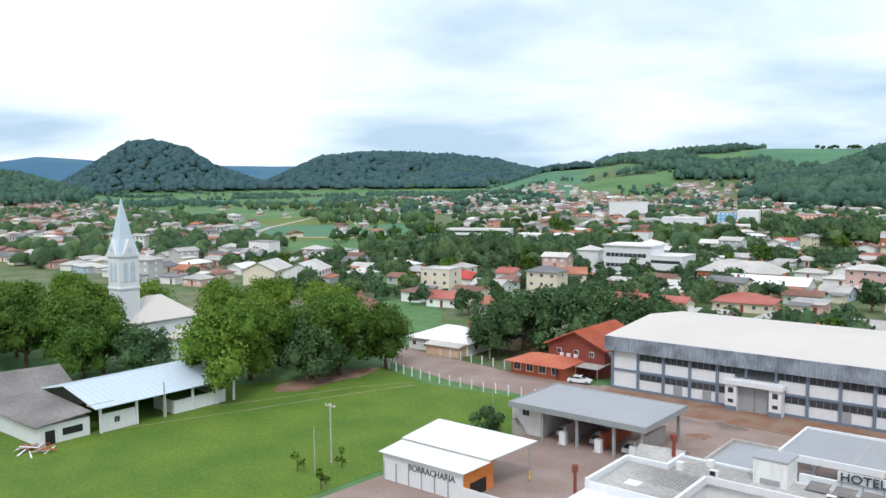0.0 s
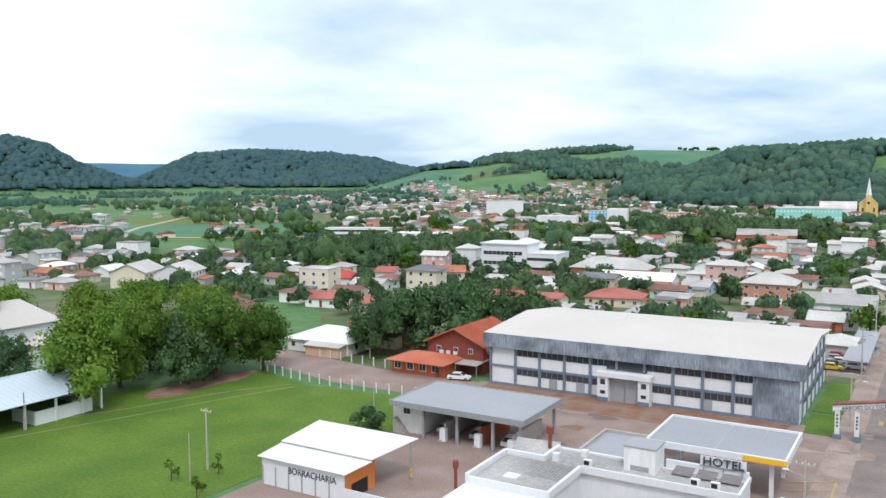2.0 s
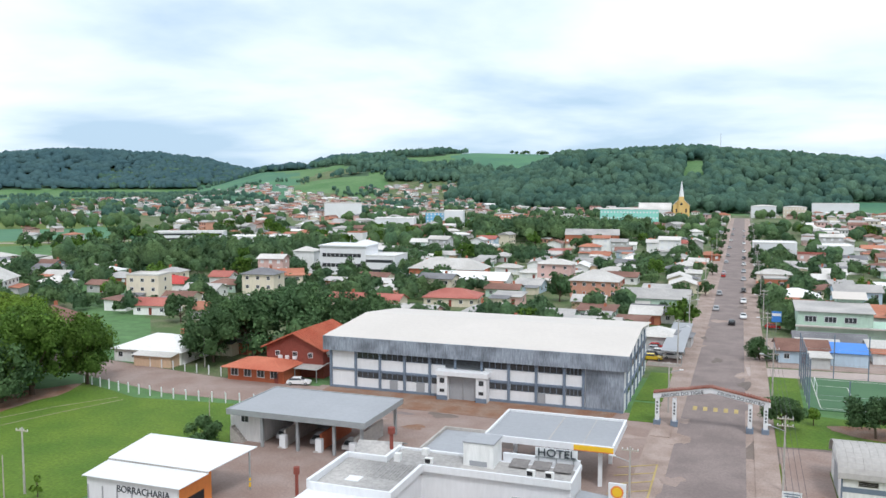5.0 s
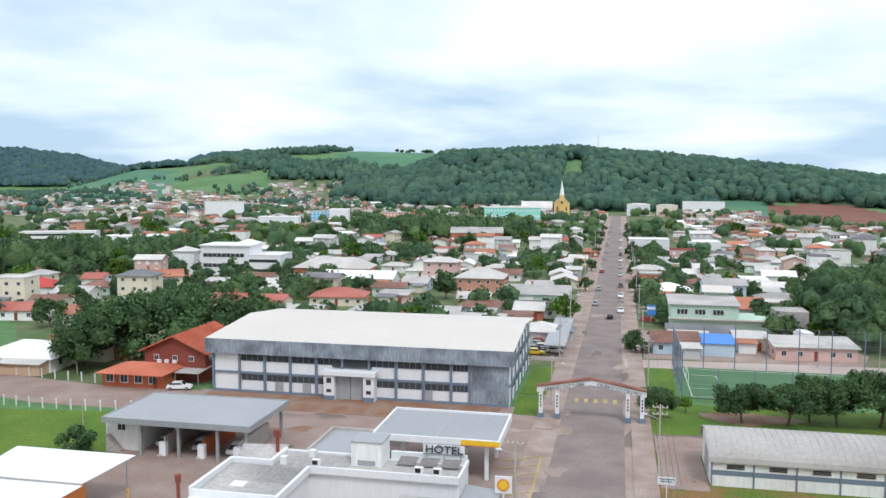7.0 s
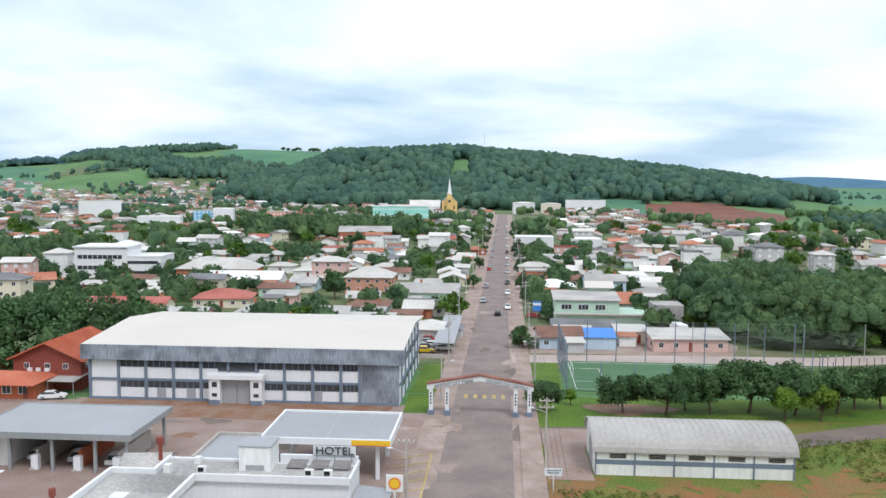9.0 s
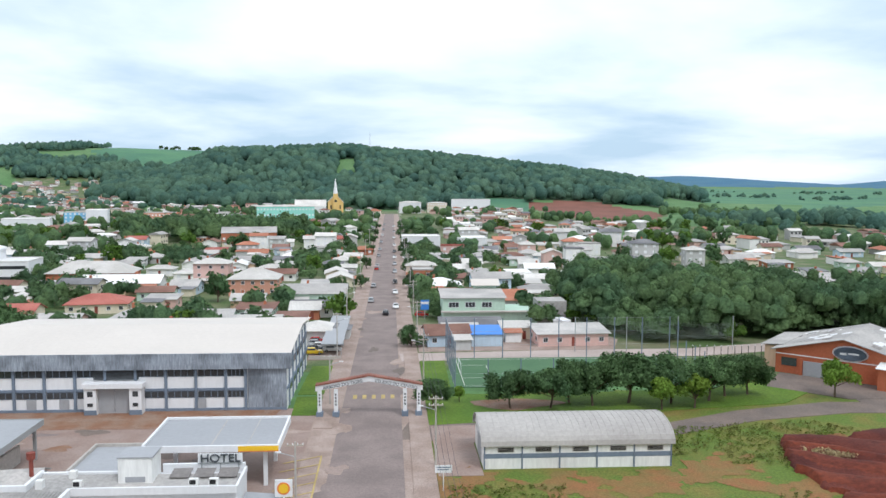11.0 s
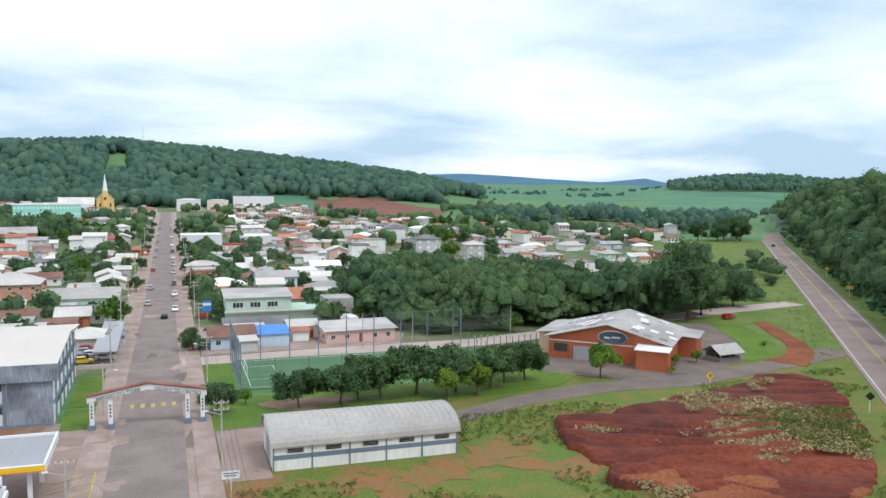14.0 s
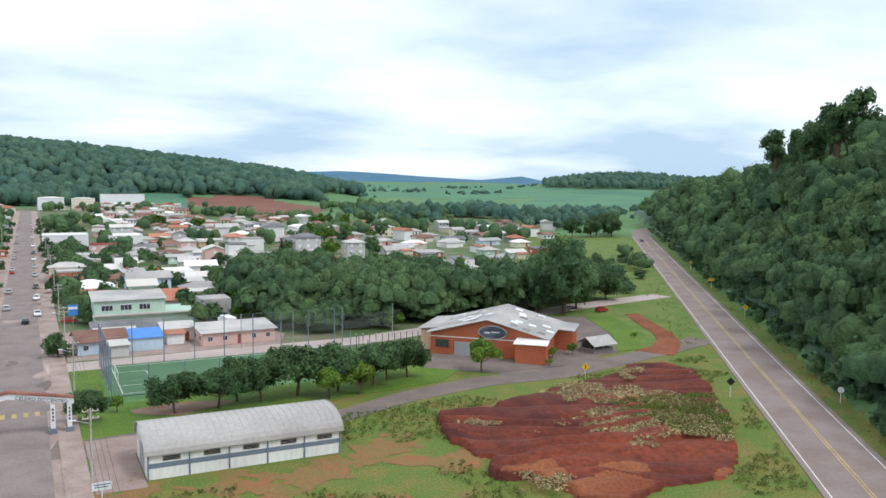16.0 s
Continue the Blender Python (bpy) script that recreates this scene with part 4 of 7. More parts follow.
# ---- car wash canopy ----
def car_wash():
    t = thing("car_wash_canopy", "wide grey flat-roofed car wash canopy with three open bays", "canopy")
    part("roof", boxes((-72, 104.5, 4.9, -49.4, 118.5, 5.5)), "metalgrey", t, "light grey sheet roof with deep fascia")
    part("fascia", boxes((-72.15, 104.35, 4.75, -49.25, 104.5, 5.62), (-72.15, 118.5, 4.75, -49.25, 118.65, 5.62), (-72.15, 104.5, 4.75, -72, 118.5, 5.62), (-49.4, 104.5, 4.75, -49.25, 118.5, 5.62)), "steel", t)
    for x in (-66.6, -60.6, -54.6, -50.2):
        part("column", boxes((x - 0.2, 105.2, 0, x + 0.2, 105.6, 4.8)), "steel", t)
        part("column", boxes((x - 0.2, 117.4, 0, x + 0.2, 117.8, 4.8)), "steel", t)
    for x, mt in ((-63.4, "concrete"), (-57.4, "brick"), (-51.9, "concrete")):
        part("partition", boxes((x - 0.15, 106.5, 0, x + 0.15, 116.5, 2.6)), mt, t, "low bay partition wall")
        part("pier", boxes((x - 0.5, 105.7, 0, x + 0.5, 106.45, 2.0)), "white", t)
    part("office", boxes((-73.2, 107, 0, -67.6, 116.5, 4.7)), "whiteold", t, "white office block")
    part("back_wall", boxes((-67.5, 116.6, 0, -58, 116.85, 3.4)), "metalgrey", t)
    for i in range(8):
        part("step", boxes((-72.6 + i * 0.28, 105.9, 0, -72.32 + i * 0.28, 106.95, 0.3 + (7 - i) * 0.3)), "concrete", t)
    for x in (-62, -56):
        part("pit_kerb", boxes((x - 2.1, 105.5, 0.02, x - 1.5, 115, 0.25)), "concrete", t)
    window_at(t, -70.6, 106.99, 2.9, 0, 1.2)


car_wash()


# ---- tyre shop ----
def tyre_shop():
    t = thing("tyre_shop", "small white tyre repair shop with white sheet roof and orange side", "shop")
    part("wall", boxes((-75, 79, 0, -61.6, 79.25, 3.7), (-75, 79.25, 0, -74.75, 91, 3.7)), "white", t, "white rendered walls")
    part("side_wall", boxes((-61.85, 79.25, 0, -61.6, 85.6, 3.7)), "orange", t, "bright orange side wall")
    # black slab on the solid wall, painted as the opening's unlit inside
    part("side_opening", boxes((-61.6, 80.6, 0, -61.55, 84, 1.9)), "black", t)
    bm = bmesh.new()
    slab(bm, (-75.3, 78.5, 3.85), (-61.0, 78.5, 3.85), (-60.2, 83.2, 4.3), (-75.3, 83.2, 4.3), 0.1)
    part("roof", bm, "white", t, "white corrugated sheet roof, lower part")
    bm = bmesh.new()
    slab(bm, (-75.3, 83.1, 4.55), (-60.2, 83.1, 4.55), (-58.4, 91.2, 5.35), (-75.3, 91.2, 5.35), 0.1)
    part("roof", bm, "white", t, "white sheet roof, upper part")
    for i in range(34):
        x = -75.1 + i * 0.44
        part("ridge_cap", boxes((x, 83.02, 4.3, x + 0.26, 83.2, 4.5)), "concrete", t)
    p = part("post", rod((-58.8, 89.9, 0), (-58.8, 89.9, 5.15), 0.12), "steel", t)
    part("hazard_band", rod((-58.8, 89.9, 0.4), (-58.8, 89.9, 1.0), 0.14), "yellow", p)
    part("hazard_band", rod((-58.8, 89.9, 1.2), (-58.8, 89.9, 1.6), 0.14), "yellow", p)
    for i in range(6):
        part("pilaster", boxes((-74.9 + i * 2.2, 78.9, 0, -74.75 + i * 2.2, 78.997, 2.6)), "metalgrey", t)
    words("shop_lettering", "BORRACHARIA", 1.05, "lettering", pose(-66.6, 78.97, 2.2, 90, 0, 0) @ Matrix.Diagonal((1.08, 1.15, 1, 1)), t, 0.05)
    whole("yard_wall", boxes((-61.55, 78.9, 0, -45, 79.1, 1.9)), "white", "low white yard wall beside the tyre shop", "wall")


tyre_shop()


# ---- hotel and filling station ----
def hotel():
    t = thing("hotel", "low white flat-roofed hotel with grey fibre-cement roof and parapets", "hotel")
    part("wall", boxes((-45.8, 70, 0, -35.6, 91.4, 4.8)), "white", t, "white rendered west wing")
    part("wall", boxes((-40.6, 91.4, 0, -17.4, 98.0, 4.9)), "white", t, "white rendered main block")
    part("parapet", boxes((-45.9, 81.6, 4.8, -45.5, 92, 5.9), (-45.5, 91.6, 4.9, -40.3, 92, 5.9), (-40.7, 92, 4.9, -40.3, 96.6, 5.9), (-40.3, 96.2, 4.9, -27.6, 96.6, 5.7)), "white", t, "stepped white parapet")
    part("parapet", boxes((-45.5, 81.4, 4.8, -35.3, 81.7, 5.7), (-35.7, 81.7, 4.8, -35.3, 91.2, 5.7), (-35.3, 90.9, 4.9, -17.3, 91.2, 5.75), (-17.6, 91.2, 4.9, -17.3, 98, 5.5)), "white", t, "white front parapet")
    bm = bmesh.new()
    slab(bm, (-45.4, 81.8, 5.1), (-35.8, 81.8, 5.0), (-35.8, 91.5, 5.2), (-45.4, 91.5, 5.3), 0.2)
    r = part("roof", bm, "fibro", t, "weathered corrugated fibre-cement roof")
    bm = bmesh.new()
    slab(bm, (-40.2, 91.6, 5.2), (-17.8, 91.4, 5.05), (-17.8, 96.1, 5.3), (-40.2, 96.1, 5.5), 0.2)
    r2 = part("roof", bm, "fibro", t, "weathered corrugated fibre-cement roof")
    for i in range(24):
        part("corrugation", rod((-45.3 + i * 0.4, 86.5, 5.17), (-45.3 + i * 0.4, 91.4, 5.29), 0.055, n=5), "fibro", r)
    for i in range(54):
        x = -40.0 + i * 0.41
        if not -31.2 < x < -26.8:
            part("corrugation", rod((x, 91.8, 5.18 - 0.004 * i), (x, 96.0, 5.44 - 0.004 * i), 0.055, n=5), "fibro", r2)
    part("skylight", boxes((-42.6, 84.6, 5.12, -40.9, 86.2, 5.2)), "white", t, "pale roof hatch")
    tank = part("water_tank_house", boxes((-31.0, 93.6, 5, -27.2, 97.2, 8.15)), "whiteold", t, "white box-shaped water tank house")
    part("cap", boxes((-31.1, 93.5, 8.15, -27.1, 97.3, 8.3)), "metalgrey", tank)
    part("vent", boxes((-30.2, 93.52, 5.4, -28.0, 93.595, 6.0)), "metalgrey", tank)
    for x in (-22.6, -20.4, -35.2):
        a = part("air_conditioner", boxes((x, 91.3, 5.75, x + 1.0, 91.8, 6.45)), "whiteold", t)
        part("grille", boxes((x + 0.08, 91.26, 5.85, x + 0.75, 91.296, 6.35)), "black", a)
    # raised dark slabs painted as the shade inside sunken roof openings
    for i in range(3):
        part("dark_roof_panel", slab(bmesh.new(), (-25.6 + i * 2.7, 94.6, 5.5), (-23.4 + i * 2.7, 94.6, 5.5), (-23.4 + i * 2.7, 96.9, 5.75), (-25.6 + i * 2.7, 96.9, 5.75), 0.08), "fibrodark", t, "dark slab drawn as a shaded roof opening")
    part("sign_wall", boxes((-27.1, 97.6, 4.9, -17.5, 98.0, 6.0)), "white", t, "white sloping wall below the sign")
    sg = part("sign_rail", boxes((-23.0, 97.42, 6.05, -17.8, 97.5, 6.15), (-22.6, 97.42, 5.2, -22.5, 97.5, 6.05), (-18.3, 97.42, 5.2, -18.2, 97.5, 6.05), (-20.4, 97.42, 5.2, -20.3, 97.5, 6.05)), "steel", t)
    part("sign_board", boxes((-23.0, 97.55, 6.1, -17.8, 97.62, 7.25)), "white", sg, "white sign board")
    words("hotel_lettering", "HOTEL", 1.35, "lettering", pose(-20.35, 97.4, 6.25, 90, 0, 0) @ Matrix.Diagonal((1.12, 1, 1, 1)), sg, 0.1)
    for x, y in ((-39.2, 92.6), (-36.6, 95.4)):
        part("chimney", boxes((x - 0.4, y - 0.4, 5, x + 0.4, y + 0.4, 6.2)), "whiteold", t)
    fl = part("flue", rod((-42.2, 97.6, 3), (-42.2, 97.6, 6.9), 0.25), "brickdark", t, "rusty brown flue")
    part("flue_cap", rod((-42.2, 97.6, 6.9), (-42.2, 97.6, 7.7), 0.5), "brickdark", fl)
    p2 = part("flue", rod((-46.8, 81.0, 0), (-46.8, 81.0, 7.0), 0.2), "brickdark", t, "rusty brown pipe")
    part("flue_cap", rod((-46.8, 81.0, 6.6), (-46.8, 81.0, 7.4), 0.36), "brickdark", p2)
    part("flat_roof", boxes((-38.2, 98.1, 4.3, -32.0, 107.8, 4.9)), "metalgrey", t, "smooth grey flat roof")
    part("roof_rim", boxes((-38.5, 98.1, 4.3, -38.2, 108.1, 5.3), (-38.2, 107.8, 4.3, -32.0, 108.1, 5.3)), "concrete", t)
    part("pump_roof", roof_mesh(5.6, 5.2, 4.4, 1.0, "gable", 0.2), "fibro", t, "small weathered gable roof", m=pose(-44.2, 98.6, 0, 0, 0, 8))
    part("pump_wall", boxes((-46.6, 96.2, 0, -41.8, 101, 4.35)), "whiteold", t)
    part("low_lean_to", slab(bmesh.new(), (-23.4, 84.5, 4.0), (-18.0, 84.5, 3.9), (-18.0, 88.0, 4.3), (-23.4, 88.0, 4.4), 0.15), "fibro", t, "low corrugated lean-to roof")
    part("lean_to_wall", boxes((-23.2, 84.8, 0, -18.2, 87.9, 3.8)), "white", t)
    part("entrance_awning", slab(bmesh.new(), (-17.2, 90, 3.1), (-13.0, 90, 2.7), (-13.0, 96, 2.7), (-17.2, 96, 3.1), 0.1), "metalgrey", t)
    for y in (90.3, 95.7):
        part("awning_post", rod((-13.2, y, 0), (-13.2, y, 2.6), 0.06), "steel", t)
    sb = thing("station_sign", "white filling station sign with orange disc", "sign", pose(-12.6, 94.5, 0))
    part("post", rod((0, 0, 0), (0, 0, 3.4), 0.12), "white", sb)
    part("panel", boxes((-1.0, -0.12, 3.0, 1.0, 0.12, 5.0)), "white", sb)
    part("disc", rod((0, -0.13, 4.0), (0, -0.17, 4.0), 0.75, n=18), "orange", sb)
    part("disc_core", rod((0, -0.175, 4.0), (0, -0.2, 4.0), 0.55, n=18), "yellow", sb)
    f = thing("station_canopy", "grey flat filling station canopy with white and yellow fascia", "canopy")
    part("roof", boxes((-31.4, 104.9, 5.4, -14.7, 116.9, 5.7)), "metalgrey", f, "grey sheet roof with faint seams")
    part("fascia", boxes((-31.7, 104.6, 5.0, -14.4, 104.9, 5.85), (-31.7, 116.9, 5.0, -14.4, 117.2, 6.0), (-31.7, 104.9, 5.0, -31.4, 116.9, 6.0), (-14.7, 104.9, 5.0, -14.4, 116.9, 6.0)), "white", f)
    part("yellow_band", boxes((-19.6, 104.55, 5.15, -14.5, 104.596, 5.75)), "yellow", f)
    part("red_band", boxes((-19.6, 104.54, 5.02, -14.5, 104.596, 5.14)), "orange", f)
    for x in (-30.2, -16.4):
        for y in (106.2, 115.4):
            part("column", boxes((x - 0.25, y - 0.25, 0, x + 0.25, y + 0.25, 5.3)), "white", f)
    for i in range(40):
        part("roof_rib", boxes((-31.2 + i * 0.415, 105.0, 5.702, -31.1 + i * 0.415, 116.8, 5.725)), "metalgrey", f)
    part("seam", boxes((-23.2, 105.0, 5.7, -23.05, 116.8, 5.74), (-18.6, 105.0, 5.7, -18.5, 116.8, 5.73)), "concrete", f)
    for k, y in enumerate((97, 100.4, 103.8, 107.2, 110.6, 114)):
        strip([(-15.2, y), (-10.2, y + 2.8)], 0.24, 0.11, "parking_line", "yline", "yellow parking bay line", 0.02, "road marking")
    strip([(-10.1, 99.6), (-10.1, 117)], 0.24, 0.11, "parking_line", "yline", "yellow parking bay line", 0.02, "road marking")


hotel()


# ---- street arch ----
def arch():
    t = thing("street_arch", "white gateway arch with weathered red tiled roof over the main street", "arch", pose(0, -4, 0))
    for x in (-12.0, -9.3, 2.2, 4.5):
        p = part("post", boxes((x - 0.32, 140.4, 0, x + 0.32, 141.2, 4.6)), "white", t)
        part("base", boxes((x - 0.55, 140.2, 0, x + 0.55, 141.4, 0.9)), "bluegrey", p)
        for k in range(4):
            part("letter_bar", boxes((x - 0.12, 140.37, 2.0 + k * 0.55, x + 0.12, 140.397, 2.35 + k * 0.55)), "lettering", p)
    for s in (-1, 1):
        bm = bmesh.new()
        xe = -3.75 + s * 8.9
        slab(bm, *(((xe, 140.3, 5.3), (-3.75, 140.3, 6.9), (-3.75, 141.3, 6.9), (xe, 141.3, 5.3)) if s < 0 else ((-3.75, 140.3, 6.9), (xe, 140.3, 5.3), (xe, 141.3, 5.3), (-3.75, 141.3, 6.9))), 0.85)
        part("beam", bm, "white", t)
        bm = bmesh.new()
        slab(bm, *(((xe, 140.15, 5.5), (-3.75, 140.15, 7.1), (-3.75, 141.45, 7.1), (xe, 141.45, 5.5)) if s < 0 else ((-3.75, 140.15, 7.1), (xe, 140.15, 5.5), (xe, 141.45, 5.5), (-3.75, 141.45, 7.1))), 0.16)
        tiles = part("tile_roof", bm, "terraold", t)
        for i in range(20):
            f = (i + 0.5) / 20
            x = -3.75 + s * 8.9 * f
            part("tile", rod((x, 140.1, 7.1 - 1.6 * f), (x, 141.5, 7.1 - 1.6 * f), 0.16, n=6), "terraold", tiles)
    words("arch_lettering", "ARROIO DO TIGRE", 0.78, "lettering", pose(-8.1, 140.27, 5.3, 90, -10.2, 0), t)
    words("arch_lettering", "CELEIRO DO CENTRO", 0.72, "lettering", pose(0.7, 140.27, 5.3, 90, 10.2, 0), t)


arch()


# ---- barrel-roofed shed ----
def barrel_shed():
    t = thing("barrel_shed", "white shed with grey barrel roof and faded blue stripe", "shed")
    X0, X1, Y0, Y1 = 12.5, 38.8, 110.5, 121.5
    part("wall", boxes((X0, Y0, 0, X1, Y0 + 0.2, 3.4), (X0, Y1 - 0.2, 0, X1, Y1, 3.4), (X0, Y0 + 0.2, 0, X0 + 0.2, Y1 - 0.2, 3.4), (X1 - 0.2, Y0 + 0.2, 0, X1, Y1 - 0.2, 3.4)), "whiteold", t)
    part("stripe", boxes((X0 - 0.02, Y0 - 0.03, 1.5, X1 + 0.02, Y0 - 0.003, 2.15)), "bluegrey", t, "faded blue stripe")
    bm = bmesh.new()
    n = 14
    prof = [(Y0 - 0.4 + (Y1 - Y0 + 0.8) * (1 - math.cos(math.pi * i / n)) / 2, 3.35 + 2.6 * math.sin(math.pi * i / n)) for i in range(n + 1)]
    for (y0, z0), (y1, z1) in zip(prof, prof[1:]):
        slab(bm, (X0 - 0.4, y0, z0), (X1 + 0.4, y0, z0), (X1 + 0.4, y1, z1), (X0 - 0.4, y1, z1), 0.1)
    bmesh.ops.remove_doubles(bm, verts=bm.verts, dist=0.001)
    roof = part("roof", bm, "barrel", t, "weathered grey barrel vault roof")
    for k in range(30):
        x = X0 - 0.2 + k * 0.92
        rb = bmesh.new()
        for (y0, z0), (y1, z1) in zip(prof, prof[1:]):
            slab(rb, (x, y0, z0 + 0.05), (x + 0.09, y0, z0 + 0.05), (x + 0.09, y1, z1 + 0.05), (x, y1, z1 + 0.05), 0.06)
        part("roof_rib", rb, "barrel", roof)
    gb = bmesh.new()
    for x in (X0, X1 - 0.2):
        a = [gb.verts.new((x, min(max(y, Y0), Y1), z - 0.12)) for y, z in prof]
        b = [gb.verts.new((x + 0.2, min(max(y, Y0), Y1), z - 0.12)) for y, z in prof]
        gb.faces.new(a)
        gb.faces.new(b[::-1])
        for i in range(n):
            gb.faces.new((a[i], a[i + 1], b[i + 1], b[i]))
    part("gable", gb, "whiteold", t)
    for i in range(6):
        x = X0 + 0.1 + i * (X1 - X0 - 0.2) / 5
        part("pilaster", boxes((x - 0.1, Y0 - 0.12, 0, x + 0.1, Y0 - 0.031, 3.3)), "bluegrey", t)
        if i < 5:
            w = part("vent_window", boxes((x + 1.8, Y0 - 0.06, 2.35, x + 4.1, Y0 - 0.003, 3.05)), "concrete", t)
            for k in range(3):
                part("louvre", boxes((x + 1.9, Y0 - 0.09, 2.42 + k * 0.2, x + 4.0, Y0 - 0.063, 2.56 + k * 0.2)), "black", w)
    part("door", boxes((X0 - 0.05, Y0 + 3, 0, X0 - 0.003, Y0 + 7.5, 3.2)), "metalgrey", t, "grey sliding door")


barrel_shed()


# ---- brick hall ----
def brick_hall():
    t = thing("brick_hall", "red brick hall with low-pitched patched grey roof and oval sign", "hall", pose(89.2, 156.5, 0, 0, 0, -42.4))
    # local x along the front, y into the depth
    W, D, ze, zr = 26.0, 22.0, 5.0, 8.4
    part("wall", house_body(D, W, ze, zr - ze, "gable"), "brick", t, "red brick walls with gable front", m=pose(0, D / 2, 0, 0, 0, 90))
    roof = part("roof", roof_mesh(D, W, ze, zr - ze, "gable", 0.9), "fibro", t, "patched pale fibre-cement roof", m=pose(0, D / 2, 0.05, 0, 0, 90))
    rnd = random.Random(3)
    for k in range(46):
        s, u, v = rnd.choice((-1, 1)), rnd.uniform(0.05, 0.86), rnd.uniform(-D / 2, D / 2 - 2)
        w2 = W / 2 + 0.9
        x0, x1 = u * w2, min(u * w2 + 1.7, w2)
        z = lambda x: ze + (zr - ze) * (1 - x / (W / 2)) + 0.06
        part("sheet", slab(bmesh.new(), (v, s * x0 if s > 0 else -x1, z(x0 if s > 0 else x1)), (v + 1.9, s * x0 if s > 0 else -x1, z(x0 if s > 0 else x1)), (v + 1.9, s * x1 if s > 0 else -x0, z(x1 if s > 0 else x0)), (v, s * x1 if s > 0 else -x0, z(x1 if s > 0 else x0)), 0.05), rnd.choice(("whiteold", "fibrodark", "white", "fibro")), roof)
    part("string_course", boxes((-W / 2, -0.12, 3.9, W / 2, -0.004, 4.1)), "whiteold", t)
    part("entrance", boxes((-7.5, -0.25, 0, -3.5, -0.005, 3.0)), "metalgrey", t, "grey recessed entrance with shutters")
    part("pier", boxes((-8.1, -0.6, 0, -7.6, -0.005, 3.4)), "brick", t)
    part("window", boxes((-11.8, -0.1, 1.6, -8.8, -0.005, 3.3)), "darkglass", t, "dark window with mullions")
    bm = bmesh.new()
    vs = [bm.verts.new((3.3 * math.cos(a) + 1.2, -0.2, 5.6 + 1.55 * math.sin(a))) for a in (2 * math.pi * i / 28 for i in range(28))]
    f = bm.faces.new(vs)
    bmesh.ops.solidify(bm, geom=[f], thickness=0.15)
    sg = part("oval_sign", bm, "white", t, "oval blue sign with white rim")
    bm = bmesh.new()
    vs = [bm.verts.new((3.0 * math.cos(a) + 1.2, -0.38, 5.6 + 1.3 * math.sin(a))) for a in (2 * math.pi * i / 28 for i in range(28))]
    f = bm.faces.new(vs)
    bmesh.ops.solidify(bm, geom=[f], thickness=0.1)
    part("sign_face", bm, "bluegrey", sg)
    part("sign_bar", boxes((-0.6, -0.43, 5.3, 0.6, -0.385, 5.7), (0.9, -0.43, 5.5, 2.8, -0.385, 5.8)), "white", sg)
    part("side_wing", boxes((W / 2 - 6, -4.2, 0, W / 2 + 0.5, -0.13, 4.2)), "brick", t, "brick front wing")
    part("wing_roof", slab(bmesh.new(), (W / 2 - 6.4, -4.5, 4.3), (W / 2 + 0.9, -4.5, 4.3), (W / 2 + 0.9, 0, 4.8), (W / 2 - 6.4, 0, 4.8), 0.15), "whiteold", t)
    part("annex", boxes((W / 2 + 0.01, 13, 0, W / 2 + 4, 22, 4.4)), "brick", t)
    part("annex_roof", slab(bmesh.new(), (W / 2 - 0.2, 12.4, 4.9), (W / 2 + 4.6, 12.4, 4.6), (W / 2 + 4.6, 22.6, 4.6), (W / 2 - 0.2, 22.6, 4.9), 0.15), "fibro", t)
    part("annex", boxes((-W / 2 - 3.5, 4, 0, -W / 2 - 0.01, 20, 4.6)), "wall peach", t)
    part("annex_roof", slab(bmesh.new(), (-W / 2 - 4.3, 3.4, 4.8), (-W / 2 + 0.6, 3.4, 5.3), (-W / 2 + 0.6, 20.6, 5.3), (-W / 2 - 4.3, 20.6, 4.8), 0.15), "fibro", t)


M["wall peach"] = M.get("wall peach") or M["white"]
brick_hall()

k = thing("roadside_kiosk", "small weathered open kiosk with grey gable roof", "kiosk", pose(115.5, 152.0, 0, 0, 0, 8) @ Matrix.Diagonal((0.74, 0.74, 0.86, 1)))
part("roof", roof_mesh(9, 7, 2.4, 1.7, "gable", 0.5), "fibro", k)
part("wall", boxes((-4, -3, 0, 4, -2.85, 1.1), (-4, 2.85, 0, 4, 3, 2.4), (-4, -2.85, 0, -3.85, 2.85, 1.1), (3.85, -2.85, 0, 4, 2.85, 1.1)), "fibrodark", k)
for x in (-3.8, 0, 3.8):
    for y in (-2.9, 2.7):
        part("post", boxes((x - 0.1, y - 0.1, 1.1 if y < 0 else 0, x + 0.1, y + 0.1, 2.6)), "postwood", k)


